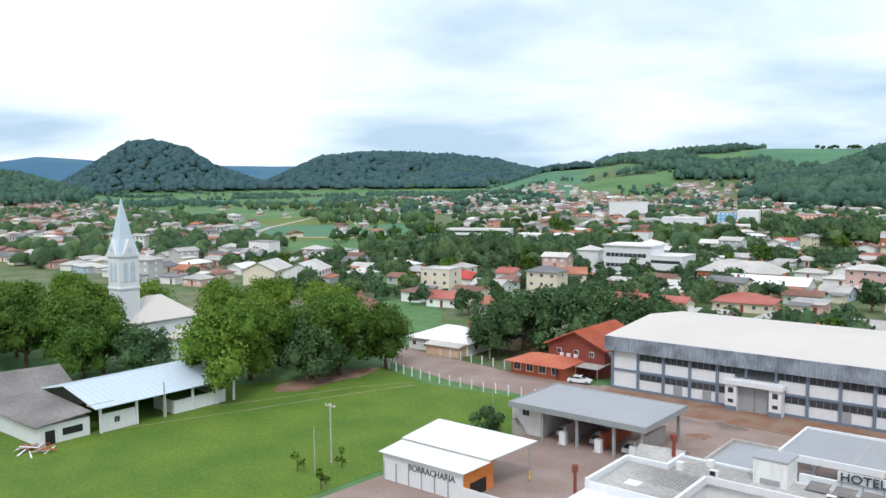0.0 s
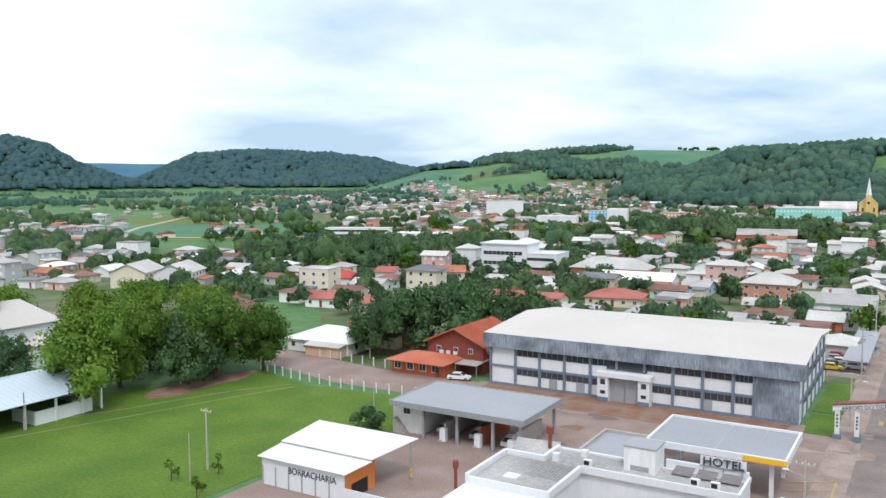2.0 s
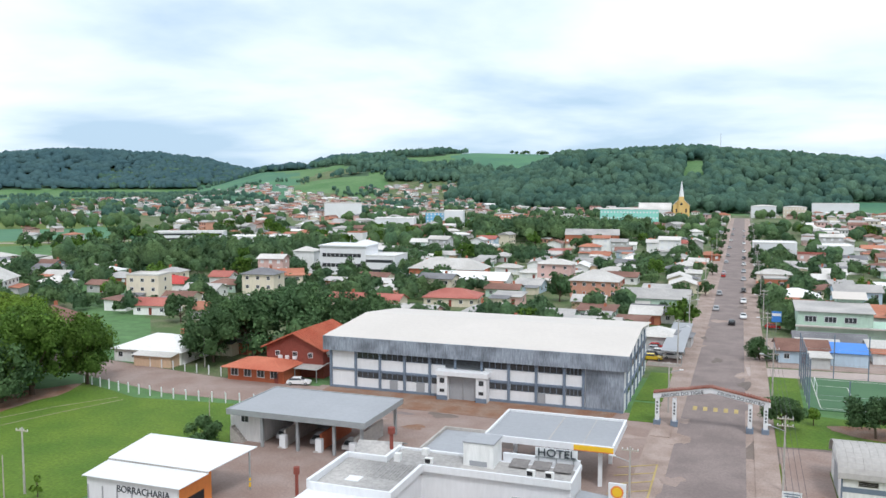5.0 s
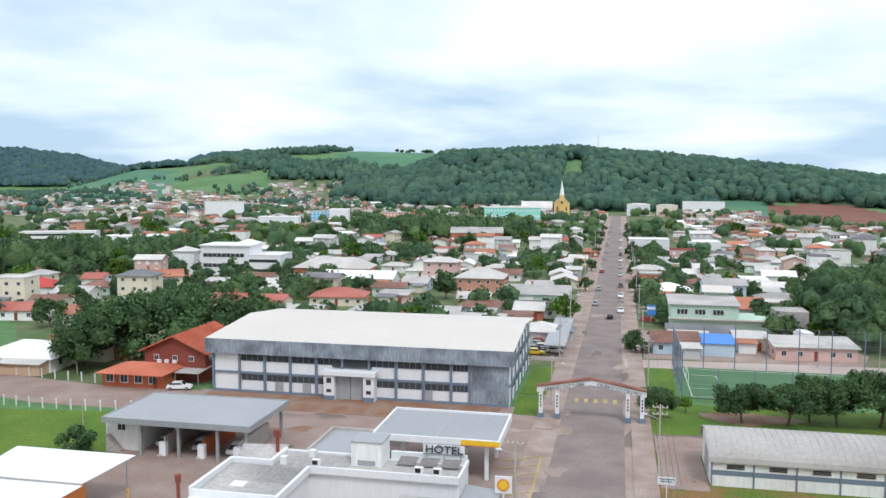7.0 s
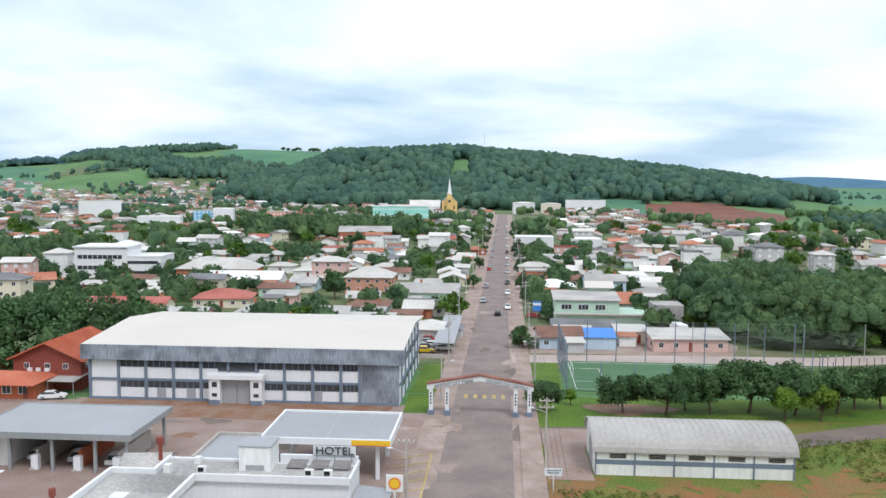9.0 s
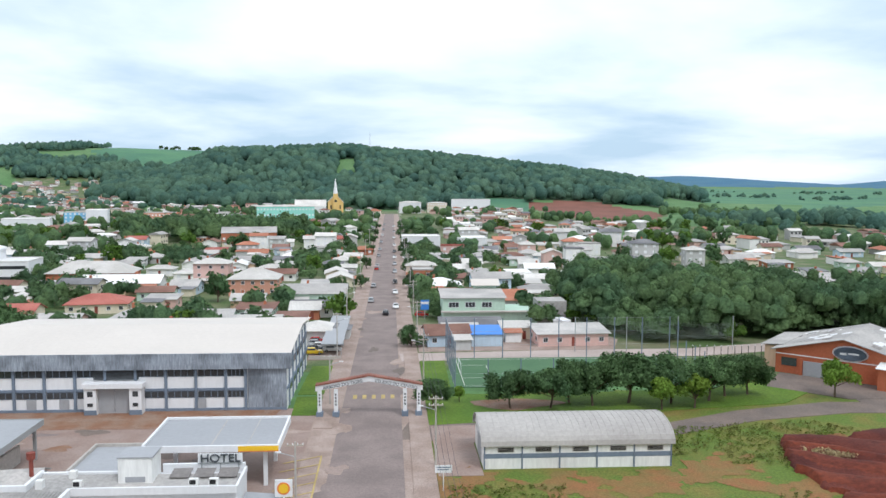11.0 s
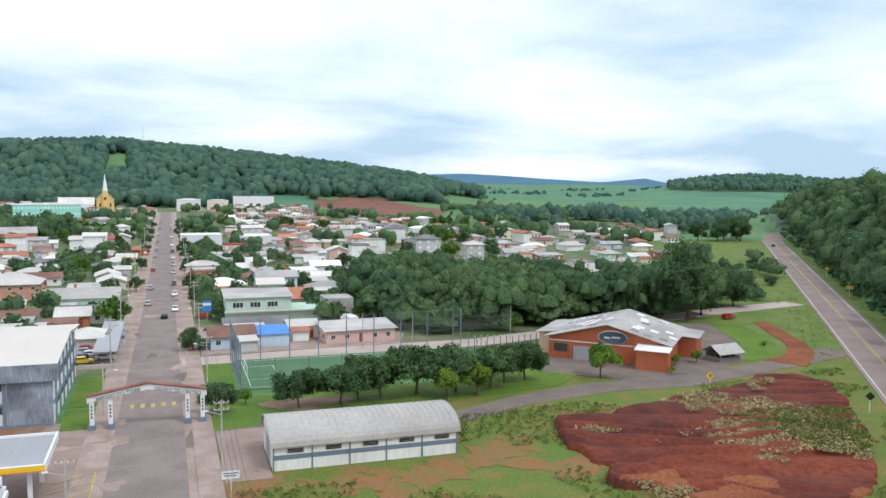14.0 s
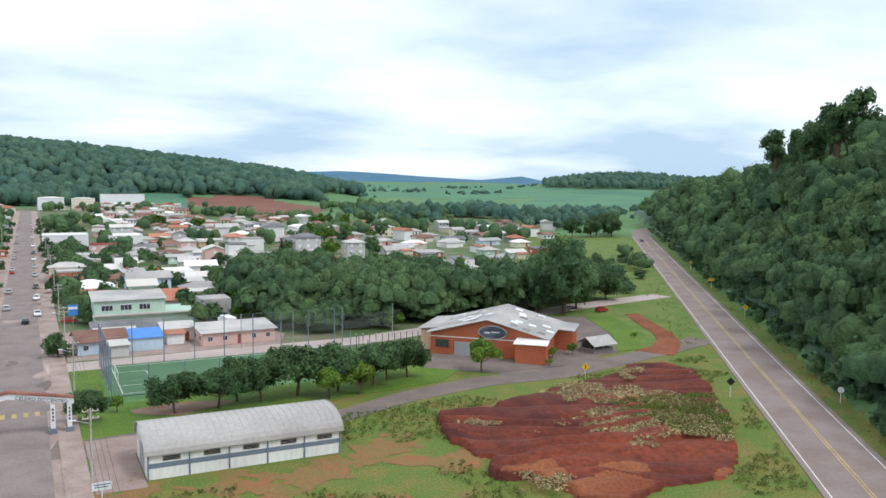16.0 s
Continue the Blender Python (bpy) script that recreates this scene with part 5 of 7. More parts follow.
# ---- red house, white house ----
def red_house():
    t = thing("red_house", "two-storey dark red house with bright orange tile roof and porch", "house")
    part("wall", house_body(16, 13, 6.1, 2.9, "gable"), "brickdark", t, m=pose(-84.6, 154.5, 0, 0, 0, 90))
    roof = part("roof", roof_mesh(16, 13, 6.1, 2.9, "gable", 0.9), "terra", t, "bright orange tile roof", m=pose(-84.6, 154.5, 0, 0, 0, 90))
    for s in (-1, 1):
        for i in range(34):
            v = -8.8 + i * 0.53
            part("tile_course", rod((v, s * 7.35, 6.1 - 0.28), (v, s * 0.05, 9.06), 0.07, n=5), "terra", roof)
    part("porch_wall", boxes((-96.0, 139.8, 0, -83.2, 146.4, 2.9)), "brick", t)
    part("porch_roof", roof_mesh(13.0, 9.0, 3.0, 1.3, "hip", 0.5), "terra", t, "orange hipped porch roof", m=pose(-89.6, 143.2, 0.05))
    for i in range(4):
        window_at(t, -94.4 + i * 3.0, 139.796, 0.9, 0, 1.45)
    part("door", DOOR, None, t, m=pose(-84.9, 139.79, 0.05))
    for x in (-88.5, -84.5, -81):
        window_at(t, x, 146.49, 4.0, 0, 0.9)
    for i in range(4):
        window_at(t, -78.09, 149 + i * 3.4, 4.0, 90)
    part("car_port_roof", slab(bmesh.new(), (-82.8, 142.8, 2.6), (-77.6, 142.8, 2.6), (-77.6, 148.5, 2.9), (-82.8, 148.5, 2.9), 0.1), "fibro", t, "grey car port roof")
    for x in (-82.6, -77.8):
        part("post", rod((x, 143, 0), (x, 143, 2.55), 0.08), "steel", t)
    for x in (-88.2, -86.6, -84.9):
        part("air_conditioner", boxes((x, 146.1, 3.55, x + 0.8, 146.48, 4.2)), "white", t)
    part("satellite_dish", rod((-77.9, 148.3, 5.0), (-77.5, 148.0, 5.1), 0.5, 0.45, 12), "white", t)


red_house()
h = house(-121.5, 153, 3, 17, 13, 1, "hip", "white", "white metal", "low white house with pale shallow roof among trees", z=0)
house(-108, 165, 0, 9, 8, 1, "gable", "brick red", "grey fibre-cement", "small brick house with grey gable roof", z=0)


# ---- long shed and old barns beside the lawn ----
def long_shed():
    t = thing("long_shed", "open white farm shed with pale blue metal roof", "shed")
    bm = bmesh.new()
    slab(bm, (-123.6, 64.8, 4.3), (-123.6, 92, 4.3), (-134, 92, 6.5), (-134, 64.8, 6.5), 0.12)
    slab(bm, (-134, 64.8, 6.5), (-134, 92, 6.5), (-144.5, 92, 4.3), (-144.5, 64.8, 4.3), 0.12)
    roof = part("roof", bm, "roofblue", t, "pale blue sheet metal roof")
    for i in range(26):
        y = 65.2 + i * 1.05
        part("roof_rib", slab(bmesh.new(), (-123.6, y, 4.34), (-123.6, y + 0.07, 4.34), (-134, y + 0.07, 6.54), (-134, y, 6.54), 0.05), "roofblue", roof)
    for y in (66, 72.3, 77.5, 83, 88, 91.6):
        part("post", boxes((-124.6, y - 0.18, 0, -124.25, y + 0.18, 4.25)), "white", t)
    part("wall", boxes((-124.7, 66.2, 0, -124.5, 72.1, 3.0)), "white", t)
    part("low_wall", boxes((-124.9, 79.4, 0, -124.62, 90, 2.3)), "white", t)
    part("low_wall", boxes((-131, 79.4, 0, -125, 79.6, 2.3)), "white", t)
    part("back_wall", boxes((-144, 65, 0, -143.7, 92, 4.2), (-143.7, 91.7, 0, -131, 92, 4.2)), "whiteold", t)
    window_at(t, -124.49, 68.8, 1.2, 90, 0.9)
    o = thing("old_barn", "old white barn with dark patched fibre-cement roof", "barn")
    part("wall", boxes((-143, 56.5, 0, -125.2, 64.6, 3.0)), "white", o)
    bm = bmesh.new()
    slab(bm, (-124.8, 55.8, 3.2), (-124.8, 64.7, 3.9), (-146, 64.7, 5.2), (-146, 55.8, 3.4), 0.15)
    part("roof", bm, "fibrodark", o, "dark patched fibre-cement roof")
    part("ridge_tiles", boxes((-126.6, 64.9, 4.3, -125.2, 68.8, 4.7)), "fibro", o)
    # thin black slabs give doorway and window their dark interior by colour
    part("opening", boxes((-125.19, 57.5, 0, -125.14, 59.0, 2.2), (-125.19, 60.2, 1.0, -125.14, 63.4, 2.1)), "black", o)
    b = thing("barn", "long barn with weathered brownish fibre-cement gable roof", "barn", pose(-156, 56, 0, 0, 0, 80))
    part("wall", house_body(34, 17, 3.8, 2.3, "gable"), "whiteold", b)
    part("roof", roof_mesh(34, 17, 3.8, 2.3, "gable", 0.8), "fibrodark", b)
    rnd = random.Random(8)
    for i in range(26):
        d = thing("plank", "broken pale board in a rubble heap", "debris", pose(-124 + rnd.uniform(-2.5, 2.5), 55.5 + rnd.uniform(-2, 2), 0.25 + rnd.uniform(0, 0.4), rnd.uniform(-18, 18), rnd.uniform(-12, 12), rnd.uniform(0, 180)), "rubble heap")
        part("board", boxes((-rnd.uniform(0.6, 1.8), -0.12, -0.04, rnd.uniform(0.6, 1.8), 0.12, 0.04)), rnd.choice(("white", "postwood", "brick")), d)


long_shed()


# ---- white church with tall spire ----
def church():
    t = thing("white_church", "white church with tall pale metal spire and grey roof", "church")
    part("nave", house_body(15.5, 11.5, 9.3, 4.6, "hip"), "white", t, "white nave walls", m=pose(-172.2, 105.3, 0, 0, 0, 90))
    part("nave_roof", roof_mesh(15.5, 11.5, 9.3, 4.6, "hip", 0.5), "roofwhite", t, "pale grey hipped nave roof", m=pose(-172.2, 105.3, 0.03, 0, 0, 90))
    part("eave_band", boxes((-166.44, 97.6, 8.5, -166.3, 113.0, 9.0)), "louvre", t)
    part("porch", boxes((-166.4, 105.0, 0, -163.4, 109.4, 5.2)), "white", t)
    part("porch_roof", roof_mesh(4.6, 3.2, 5.2, 1.6, "hip", 0.4), "roofwhite", t, m=pose(-164.9, 107.2, 0.03, 0, 0, 90))
    tx, ty, a = -171.1, 97.6, 2.35
    part("tower", boxes((tx - a, ty - a, 0, tx + a, ty + a, 23.6)), "white", t, "square white bell tower")
    part("cornice", boxes((tx - a - 0.3, ty - a - 0.3, 23.6, tx + a + 0.3, ty + a + 0.3, 24.1), (tx - a - 0.2, ty - a - 0.2, 16.4, tx + a + 0.2, ty + a + 0.2, 16.8)), "white", t)
    bm = bmesh.new()
    lo = [bm.verts.new((tx + a * 1.05 * x, ty + a * 1.05 * y, 24.1)) for x, y in ((-1, -1), (1, -1), (1, 1), (-1, 1))]
    mi = [bm.verts.new((tx + a * 0.66 * x, ty + a * 0.66 * y, 27.8)) for x, y in ((-1, -1), (1, -1), (1, 1), (-1, 1))]
    ap = bm.verts.new((tx, ty, 36.6))
    for i in range(4):
        bm.faces.new((lo[i], lo[(i + 1) % 4], mi[(i + 1) % 4], mi[i]))
        bm.faces.new((mi[i], mi[(i + 1) % 4], ap))
    part("spire", bm, "roofblue", t, "tall pale blue metal spire")
    part("cross", boxes((tx - 0.06, ty - 0.06, 36.4, tx + 0.06, ty + 0.06, 38.4), (tx - 0.5, ty - 0.05, 37.5, tx + 0.5, ty + 0.05, 37.65)), "black", t)
    for turn in (0, 90):
        m0 = Matrix.Translation((tx, ty, 0)) @ pose(0, 0, 0, 0, 0, turn)
        for dx in (-0.85, 0.85):
            bm = bmesh.new()
            pts = [(-0.55, 18.0), (0.55, 18.0), (0.55, 21.2), (0.3, 22.1), (0, 22.5), (-0.3, 22.1), (-0.55, 21.2)]
            fr = [bm.verts.new((x + dx, -a - 0.08, z)) for x, z in pts]
            bk = [bm.verts.new((x + dx, -a - 0.01, z)) for x, z in pts]
            bm.faces.new(fr)
            bm.faces.new(bk[::-1])
            for i in range(len(pts)):
                bm.faces.new((fr[i], bk[i], bk[(i + 1) % len(pts)], fr[(i + 1) % len(pts)]))
            part("lancet_window", bm, "louvre", t, m=m0)
        bm = bmesh.new()
        fr = [bm.verts.new((1.5 * x, -a - 0.35, z)) for x, z in ((-1, 24.1), (1, 24.1), (0, 27.4))]
        bk = [bm.verts.new((1.5 * x, -a + 1.6, z)) for x, z in ((-1, 24.1), (1, 24.1), (0, 27.4))]
        bm.faces.new(fr)
        bm.faces.new(bk[::-1])
        for i in range(3):
            bm.faces.new((fr[i], bk[i], bk[(i + 1) % 3], fr[(i + 1) % 3]))
        bmesh.ops.recalc_face_normals(bm, faces=bm.faces)
        part("dormer", bm, "white", t, m=m0)
        part("clock", rod((0, -a - 0.36, 25.2), (0, -a - 0.45, 25.2), 0.6, n=16), "roofblue", t, m=m0)
    for y in (100.6, 103.2, 111.4):
        bm = bmesh.new()
        f = bm.faces.new([bm.verts.new((-166.45, y + dy, z)) for dy, z in ((-0.5, 3), (0.5, 3), (0.5, 6), (0, 7), (-0.5, 6))])
        bmesh.ops.solidify(bm, geom=[f], thickness=0.06)
        part("lancet_window", bm, "louvre", t)
    for y in (106.2, 108.2):
        part("lancet_window", boxes((-163.4, y - 0.35, 1.2, -163.34, y + 0.35, 4.0)), "louvre", t)


church()


# ---- sports court ----
def court():
    patch("court_turf", [(12.2, 154.6), (62, 154.6), (62, 180), (12.8, 180)], 0.14, "turf", "green artificial turf of a fenced court")
    for line in ([(14, 156), (60.5, 156)], [(14, 178.6), (60.5, 178.6)], [(14, 156), (14, 178.6)], [(60.5, 156), (60.5, 178.6)], [(37, 156), (37, 178.6)], [(14, 162), (20, 162)], [(14, 173), (20, 173)], [(20, 162), (20, 173)]):
        strip(line, 0.12, 0.15, "court_line", "line", "white painted court line", 0.006, "court marking")
    t = thing("court_fence", "tall green net fence on dark posts round a court", "fence")
    spots = [(12 + i * 6.28, 154.4) for i in range(9)] + [(12 + i * 6.28, 180.3) for i in range(9)] + [(12, 159.5 + i * 5.2) for i in range(4)] + [(62.3, 159.5 + i * 5.2) for i in range(4)]
    for x, y in spots:
        part("post", rod((x, y, 0), (x, y, 9.0 if x < 13 or y > 170 else 5.6), 0.11), "bluegrey", t)
    for z in (0.3, 3.0, 6.0, 8.9):
        part("wire", rod((12, 180.3, z), (62.3, 180.3, z), 0.02, n=4), "steel", t)
        part("wire", rod((12, 154.4, z), (12, 180.3, z), 0.03, n=4), "steel", t)
    for z in (0.3, 2.8, 5.5):
        part("wire", rod((12, 154.4, z), (62.3, 154.4, z), 0.02, n=4), "steel", t)
    # open mesh of the net as thin crossed cords
    bm = bmesh.new()
    for i in range(42):
        y = 154.4 + i * 0.62
        tube(bm, (12, y, 0.2), (12, y, 8.9), 0.012, n=3)
    part("net", bm, "bluegrey", t, "blue-green end net")
    bm = bmesh.new()
    for i in range(90):
        x = 42 + i * 0.42
        h = 7.2 + 1.6 * math.sin(i * 0.09) - 0.02 * i
        tube(bm, (x, 186, 3.0), (x + 0.3, 184.6, h), 0.011, n=3)
    for i in range(16):
        tube(bm, (42, 185.4, 3 + i * 0.3), (79, 185.4, 3 + i * 0.22), 0.011, n=3)
    nt = thing("ball_net", "sagging pale green ball net behind the court", "net")
    part("net", bm, "netting", nt, "pale green nylon netting")
    for x in (42, 54, 66, 79):
        part("post", rod((x, 185.6, 0), (x, 185.6, 8.2), 0.09), "steel", nt)
    g = thing("goal", "white tubular football goal with net", "goal")
    part("frame", tube(tube(rod((14, 164.5, 0.1), (14, 164.5, 2.3), 0.06), (14, 170.5, 0.1), (14, 170.5, 2.3), 0.06), (14, 164.5, 2.3), (14, 170.5, 2.3), 0.06), "white", g)
    for i in range(18):
        p = thing("fence_post", "dark slim fence post with pale cap along the lane", "post", pose(66 + i * 1.55, 176 - i * 0.2 + 0.02 * i * i, 0), "lane fence posts")
        part("shaft", rod((0, 0, 0), (0, 0, 3.2), 0.07), "black", p)
        part("cap", rod((0, 0, 3.2), (0, 0, 3.45), 0.1), "white", p)


court()


# ---- fence of white posts along the lawn, utility poles ----
FP = thing("fence_post", "white concrete fence post at the lawn's edge", "post", pose(-78, 125.6, 0), "lawn fence posts")
part("shaft", boxes((-0.09, -0.09, 0, 0.09, 0.09, 1.7)), "white", FP)
part("tip", boxes((-0.07, -0.2, 1.7, 0.07, 0.08, 1.95)), "white", FP)
for i in range(1, 17):
    f = i / 16
    copy_thing(FP, pose(-78 - 43 * f, 125.6 - 3.3 * math.sin(f * 2.2) + 4.8 * f * f, 0))
for i in range(7):
    copy_thing(FP, pose(-118 + i * 3.2, 143.6 - i * 0.35, 0))


def pole(x, y, h, label, arms=1, lamp=0, r=0.16, wood=False):
    t = thing("utility_pole", label, "pole", pose(x, y, 0), "utility poles")
    part("shaft", rod((0, 0, 0), (0, 0, h), r, r * 0.65), "postwood" if wood else "concrete", t)
    for k in range(arms):
        part("cross_arm", boxes((-1.0, -0.07, h - 0.5 - k * 0.9, 1.0, 0.07, h - 0.36 - k * 0.9)), "postwood", t)
        for x2 in (-0.9, -0.3, 0.3, 0.9):
            part("insulator", rod((x2, 0, h - 0.36 - k * 0.9), (x2, 0, h - 0.16 - k * 0.9), 0.05), "white", t)
    if lamp:
        part("lamp_arm", rod((0, 0, h * 0.8), (lamp * 2.0, 0, h * 0.86), 0.05), "steel", t)
        part("lamp_head", boxes((lamp * 2.0 - 0.35, -0.12, h * 0.86 - 0.06, lamp * 2.0 + 0.35, 0.12, h * 0.86 + 0.08)), "white", t)
    return t


pole(-85, 78.9, 8.7, "pale concrete utility pole standing on the lawn")
pole(-83.9, 74.8, 6.5, "thin weathered wooden pole on the lawn", 0, r=0.1, wood=True)
pole(-124.0, 77.2, 6.2, "weathered wooden pole before the open shed", 0, wood=True)
pole(-77.0, 107, 6.5, "dark thin pole beside the car wash", 0, r=0.08, wood=True)
pole(-107, 147.5, 8.0, "concrete utility pole by the side road", 1)
pole(-11.4, 96, 9.0, "concrete street pole with transformer beside the forecourt", 1, -1)
pole(-10.8, 144, 9.0, "concrete street pole with lamp arm", 1, 1)
for i, y in enumerate((112, 158, 200, 240, 282, 325, 370, 420, 475, 535, 600, 670, 750, 830)):
    pole(6.0 + (y - 112) * 0.0035, y, 10.0, "concrete street pole with wires and lamp arm", 2, -1)
for i, y in enumerate((183, 225, 270, 330, 400, 480)):
    pole(-12.0, y, 10.0, "concrete street pole on the far pavement", 1, 1)
wires = thing("overhead_wires", "thin dark overhead wires strung between street poles", "wires")
ys = (60, 112, 158, 200, 240, 282, 325, 370, 420)
for dx in (-0.9, -0.3, 0.3, 0.9):
    for a, b in zip(ys, ys[1:]):
        m1 = (6 + dx + (a + b) * 0.00175 - 0.39, (a + b) / 2, 8.9)
        part("wire", tube(rod((6 + dx, a, 9.6), m1, 0.022, n=3), m1, (6 + dx, b, 9.6), 0.022, n=3), "black", wires)

# ---- road signs ----
def sign(x, y, h, kind, label, turn=0, material="yellow"):
    t = thing("road_sign", label, "sign", pose(x, y, float(ground(x, y)), 0, 0, turn), "road signs")
    part("post", rod((0, 0, 0), (0, 0, h), 0.06), "white", t)
    if kind == "diamond":
        part("plate", boxes((-0.55, -0.05, -0.55, 0.55, -0.02, 0.55)), material, t, m=pose(0, -0.06, h - 0.3, 0, 45, 0))
        part("symbol", boxes((-0.1, -0.1, h - 0.6, 0.1, -0.075 - 0.05, h + 0.1)), "black", t)
    elif kind == "round":
        part("plate", rod((0, -0.07, h - 0.3), (0, -0.1, h - 0.3), 0.55, n=18), material, t)
    else:
        part("plate", boxes((-1.1, -0.1, h - 1.0, 1.1, -0.06, h)), material, t)
        part("writing_bar", boxes((-0.9, -0.13, h - 0.35, 0.9, -0.103, h - 0.22), (-0.8, -0.13, h - 0.65, 0.7, -0.103, h - 0.52)), "bluegrey", t)
    return t


sign(96.5, 130.5, 3.0, "diamond", "yellow diamond warning sign on a white post", -35)
sign(113.5, 109.5, 3.2, "diamond", "dark back of a diamond road sign", -35, "black")
sign(129, 98.5, 2.6, "round", "white round speed sign beside the highway", -50, "white")
sign(6.5, 103, 3.4, "board", "white information board on a post", 0, "white")
for s, kind in ((245, "diamond"), (310, "board"), (370, "diamond")):
    sign(*hp(s, 45.0), 3.6, kind, "yellow roadside sign beside the highway", -36)


# ---- vehicles ----
PAINTS = {"white": (0.75, 0.75, 0.75), "silver": (0.42, 0.43, 0.45), "black": (0.015, 0.015, 0.018), "red": (0.42, 0.03, 0.025), "dark blue": (0.03, 0.05, 0.13), "yellow": (0.6, 0.42, 0.03)}
CAR = {}
for k, c in PAINTS.items():
    M["car " + k] = mat("car_paint_" + k.replace(" ", "_"), c, rough=0.25, var=0.04, bump=0, spec=0.6)


def car_parts(kind):
    L, Wd = (4.1, 1.7) if kind == "hatch" else (4.6, 1.75)
    bm = bmesh.new()
    prof = [(-L / 2, 0.35), (-L / 2, 0.8), (-L / 2 + 0.15, 0.92), (L / 2 - 1.2, 0.95), (L / 2 - 0.1, 0.75), (L / 2, 0.5), (L / 2 - 0.05, 0.3), (-L / 2 + 0.05, 0.3)]
    cab = [(-L / 2 + 0.12, 0.92), (-L / 2 + 0.55 if kind == "hatch" else -L / 2 + 1.1, 1.42), (0.35, 1.46), (L / 2 - 1.25, 0.95)]
    for pr, w, inset in ((prof, Wd, 0.0), (cab, Wd - 0.12, 0.12)):
        a = [bm.verts.new((x, -w / 2 + (inset if z > 1.2 else 0), z)) for x, z in pr]
        b = [bm.verts.new((x, w / 2 - (inset if z > 1.2 else 0), z)) for x, z in pr]
        bm.faces.new(a)
        bm.faces.new(b[::-1])
        for i in range(len(pr)):
            bm.faces.new((a[i], b[i], b[(i + 1) % len(pr)], a[(i + 1) % len(pr)]))
    bmesh.ops.recalc_face_normals(bm, faces=bm.faces)
    body = mesh_of("body", bm, None)
    gl = bmesh.new()
    w = Wd - 0.12
    for s in (-1, 1):
        y0, y1 = s * (w / 2 + 0.005), s * (w / 2 - 0.1)
        f = [gl.verts.new(p) for p in ((-L / 2 + 0.45, y0, 1.0), (L / 2 - 1.5, y0, 1.0), (0.3, y1, 1.38), (-L / 2 + 0.75, y1, 1.38))]
        gl.faces.new(f if s < 0 else f[::-1])
    x0 = L / 2 - 1.25
    gl.faces.new([gl.verts.new(p) for p in ((x0 + 0.0, -0.72, 1.0), (x0 + 0.0, 0.72, 1.0), (0.42, 0.62, 1.43), (0.42, -0.62, 1.43))])
    gl.faces.new([gl.verts.new(p) for p in ((-L / 2 + 0.13, 0.72, 1.0), (-L / 2 + 0.13, -0.72, 1.0), (-L / 2 + (0.5 if kind == "hatch" else 1.0), -0.62, 1.4), (-L / 2 + (0.5 if kind == "hatch" else 1.0), 0.62, 1.4))])
    wheel = mesh_of("wheel", rod((0, -0.1, 0), (0, 0.1, 0), 0.31, n=14), "tyre")
    hub = mesh_of("hub", rod((0, -0.12, 0), (0, 0.12, 0), 0.17, n=10), "steel")
    light = mesh_of("light", boxes((-0.04, -0.18, -0.08, 0.04, 0.18, 0.08)), "white")
    return L, Wd, body, mesh_of("glazing", gl, "darkglass"), wheel, hub, light


CARKIND = {k: car_parts(k) for k in ("hatch", "sedan")}


def car(x, y, turn, paint, kind="hatch", z=0.1, label=""):
    L, Wd, body, gl, wheel, hub, light = CARKIND[kind]
    t = thing("car", label or "parked %s %s car" % (paint, "hatchback" if kind == "hatch" else "saloon"), "car", pose(x, y, z, 0, 0, turn), "cars")
    key = (paint, kind)
    if key not in CAR:
        CAR[key] = body.copy()
        CAR[key].materials.append(M["car " + paint])
    part("body", CAR[key], None, t)
    part("glazing", gl, None, t)
    for sx in (-L / 2 + 0.75, L / 2 - 0.8):
        for sy in (-Wd / 2 + 0.08, Wd / 2 - 0.08):
            w = part("wheel", wheel, None, t, m=pose(sx, sy, 0.31))
            part("hub", hub, None, w)
    for sy in (-0.55, 0.55):
        part("headlight", light, None, t, m=pose(L / 2 - 0.03, sy, 0.62))
    return t


car(-80.2, 140.4, 15, "white", "sedan", label="old white saloon car parked before the red house")
car(-65.2, 110.5, 88, "silver", "hatch", label="silver car standing in a wash bay")
car(-59.3, 110.3, 95, "silver", "sedan", label="silver saloon standing in a wash bay")
car(-53.5, 109.5, 92, "white", "sedan", label="white saloon standing in a wash bay")
car(-1.5, 239, 88, "black", "hatch", label="black hatchback on the main street")
rr = random.Random(21)
cols = ["white", "silver", "black", "silver", "dark blue", "white", "silver", "white", "red"]
for y in (268, 300, 352, 366, 420, 455, 500, 560, 620, 690):
    car(-7.1 + 0.003 * y, y + rr.uniform(-6, 6), 90, rr.choice(cols), rr.choice(("hatch", "sedan")))
for y in (248, 286, 310, 345, 372, 410, 440, 480, 540, 600, 660):
    car(0.7 + 0.003 * y, y + rr.uniform(-5, 5), -90, rr.choice(cols), rr.choice(("hatch", "sedan")))
for i in range(11):
    car(-17.6 + rr.uniform(-0.3, 0.3), 186 + i * 3.1, rr.choice((0, 180)), rr.choice(cols + ["yellow"]), rr.choice(("hatch", "sedan")))
    if i % 2:
        car(-13.4, 185.5 + i * 3.1, 0, rr.choice(cols), "hatch")
car(8.8, 236, 0, "red", "hatch", label="red hatchback parked beside the street")
car(150.5, 196, 10, "red", "hatch", label="red car parked at the lane's end")
car(*hp(520, 34), 54, "dark blue", "sedan", 0.15, "dark car on the distant highway")
cp = thing("parking_cover", "long pale metal carport over parked cars", "carport")
part("roof", slab(bmesh.new(), (-15.6, 183, 3.0), (-10.8, 183, 2.9), (-10.8, 221, 2.9), (-15.6, 221, 3.0), 0.15), "metalgrey", cp)
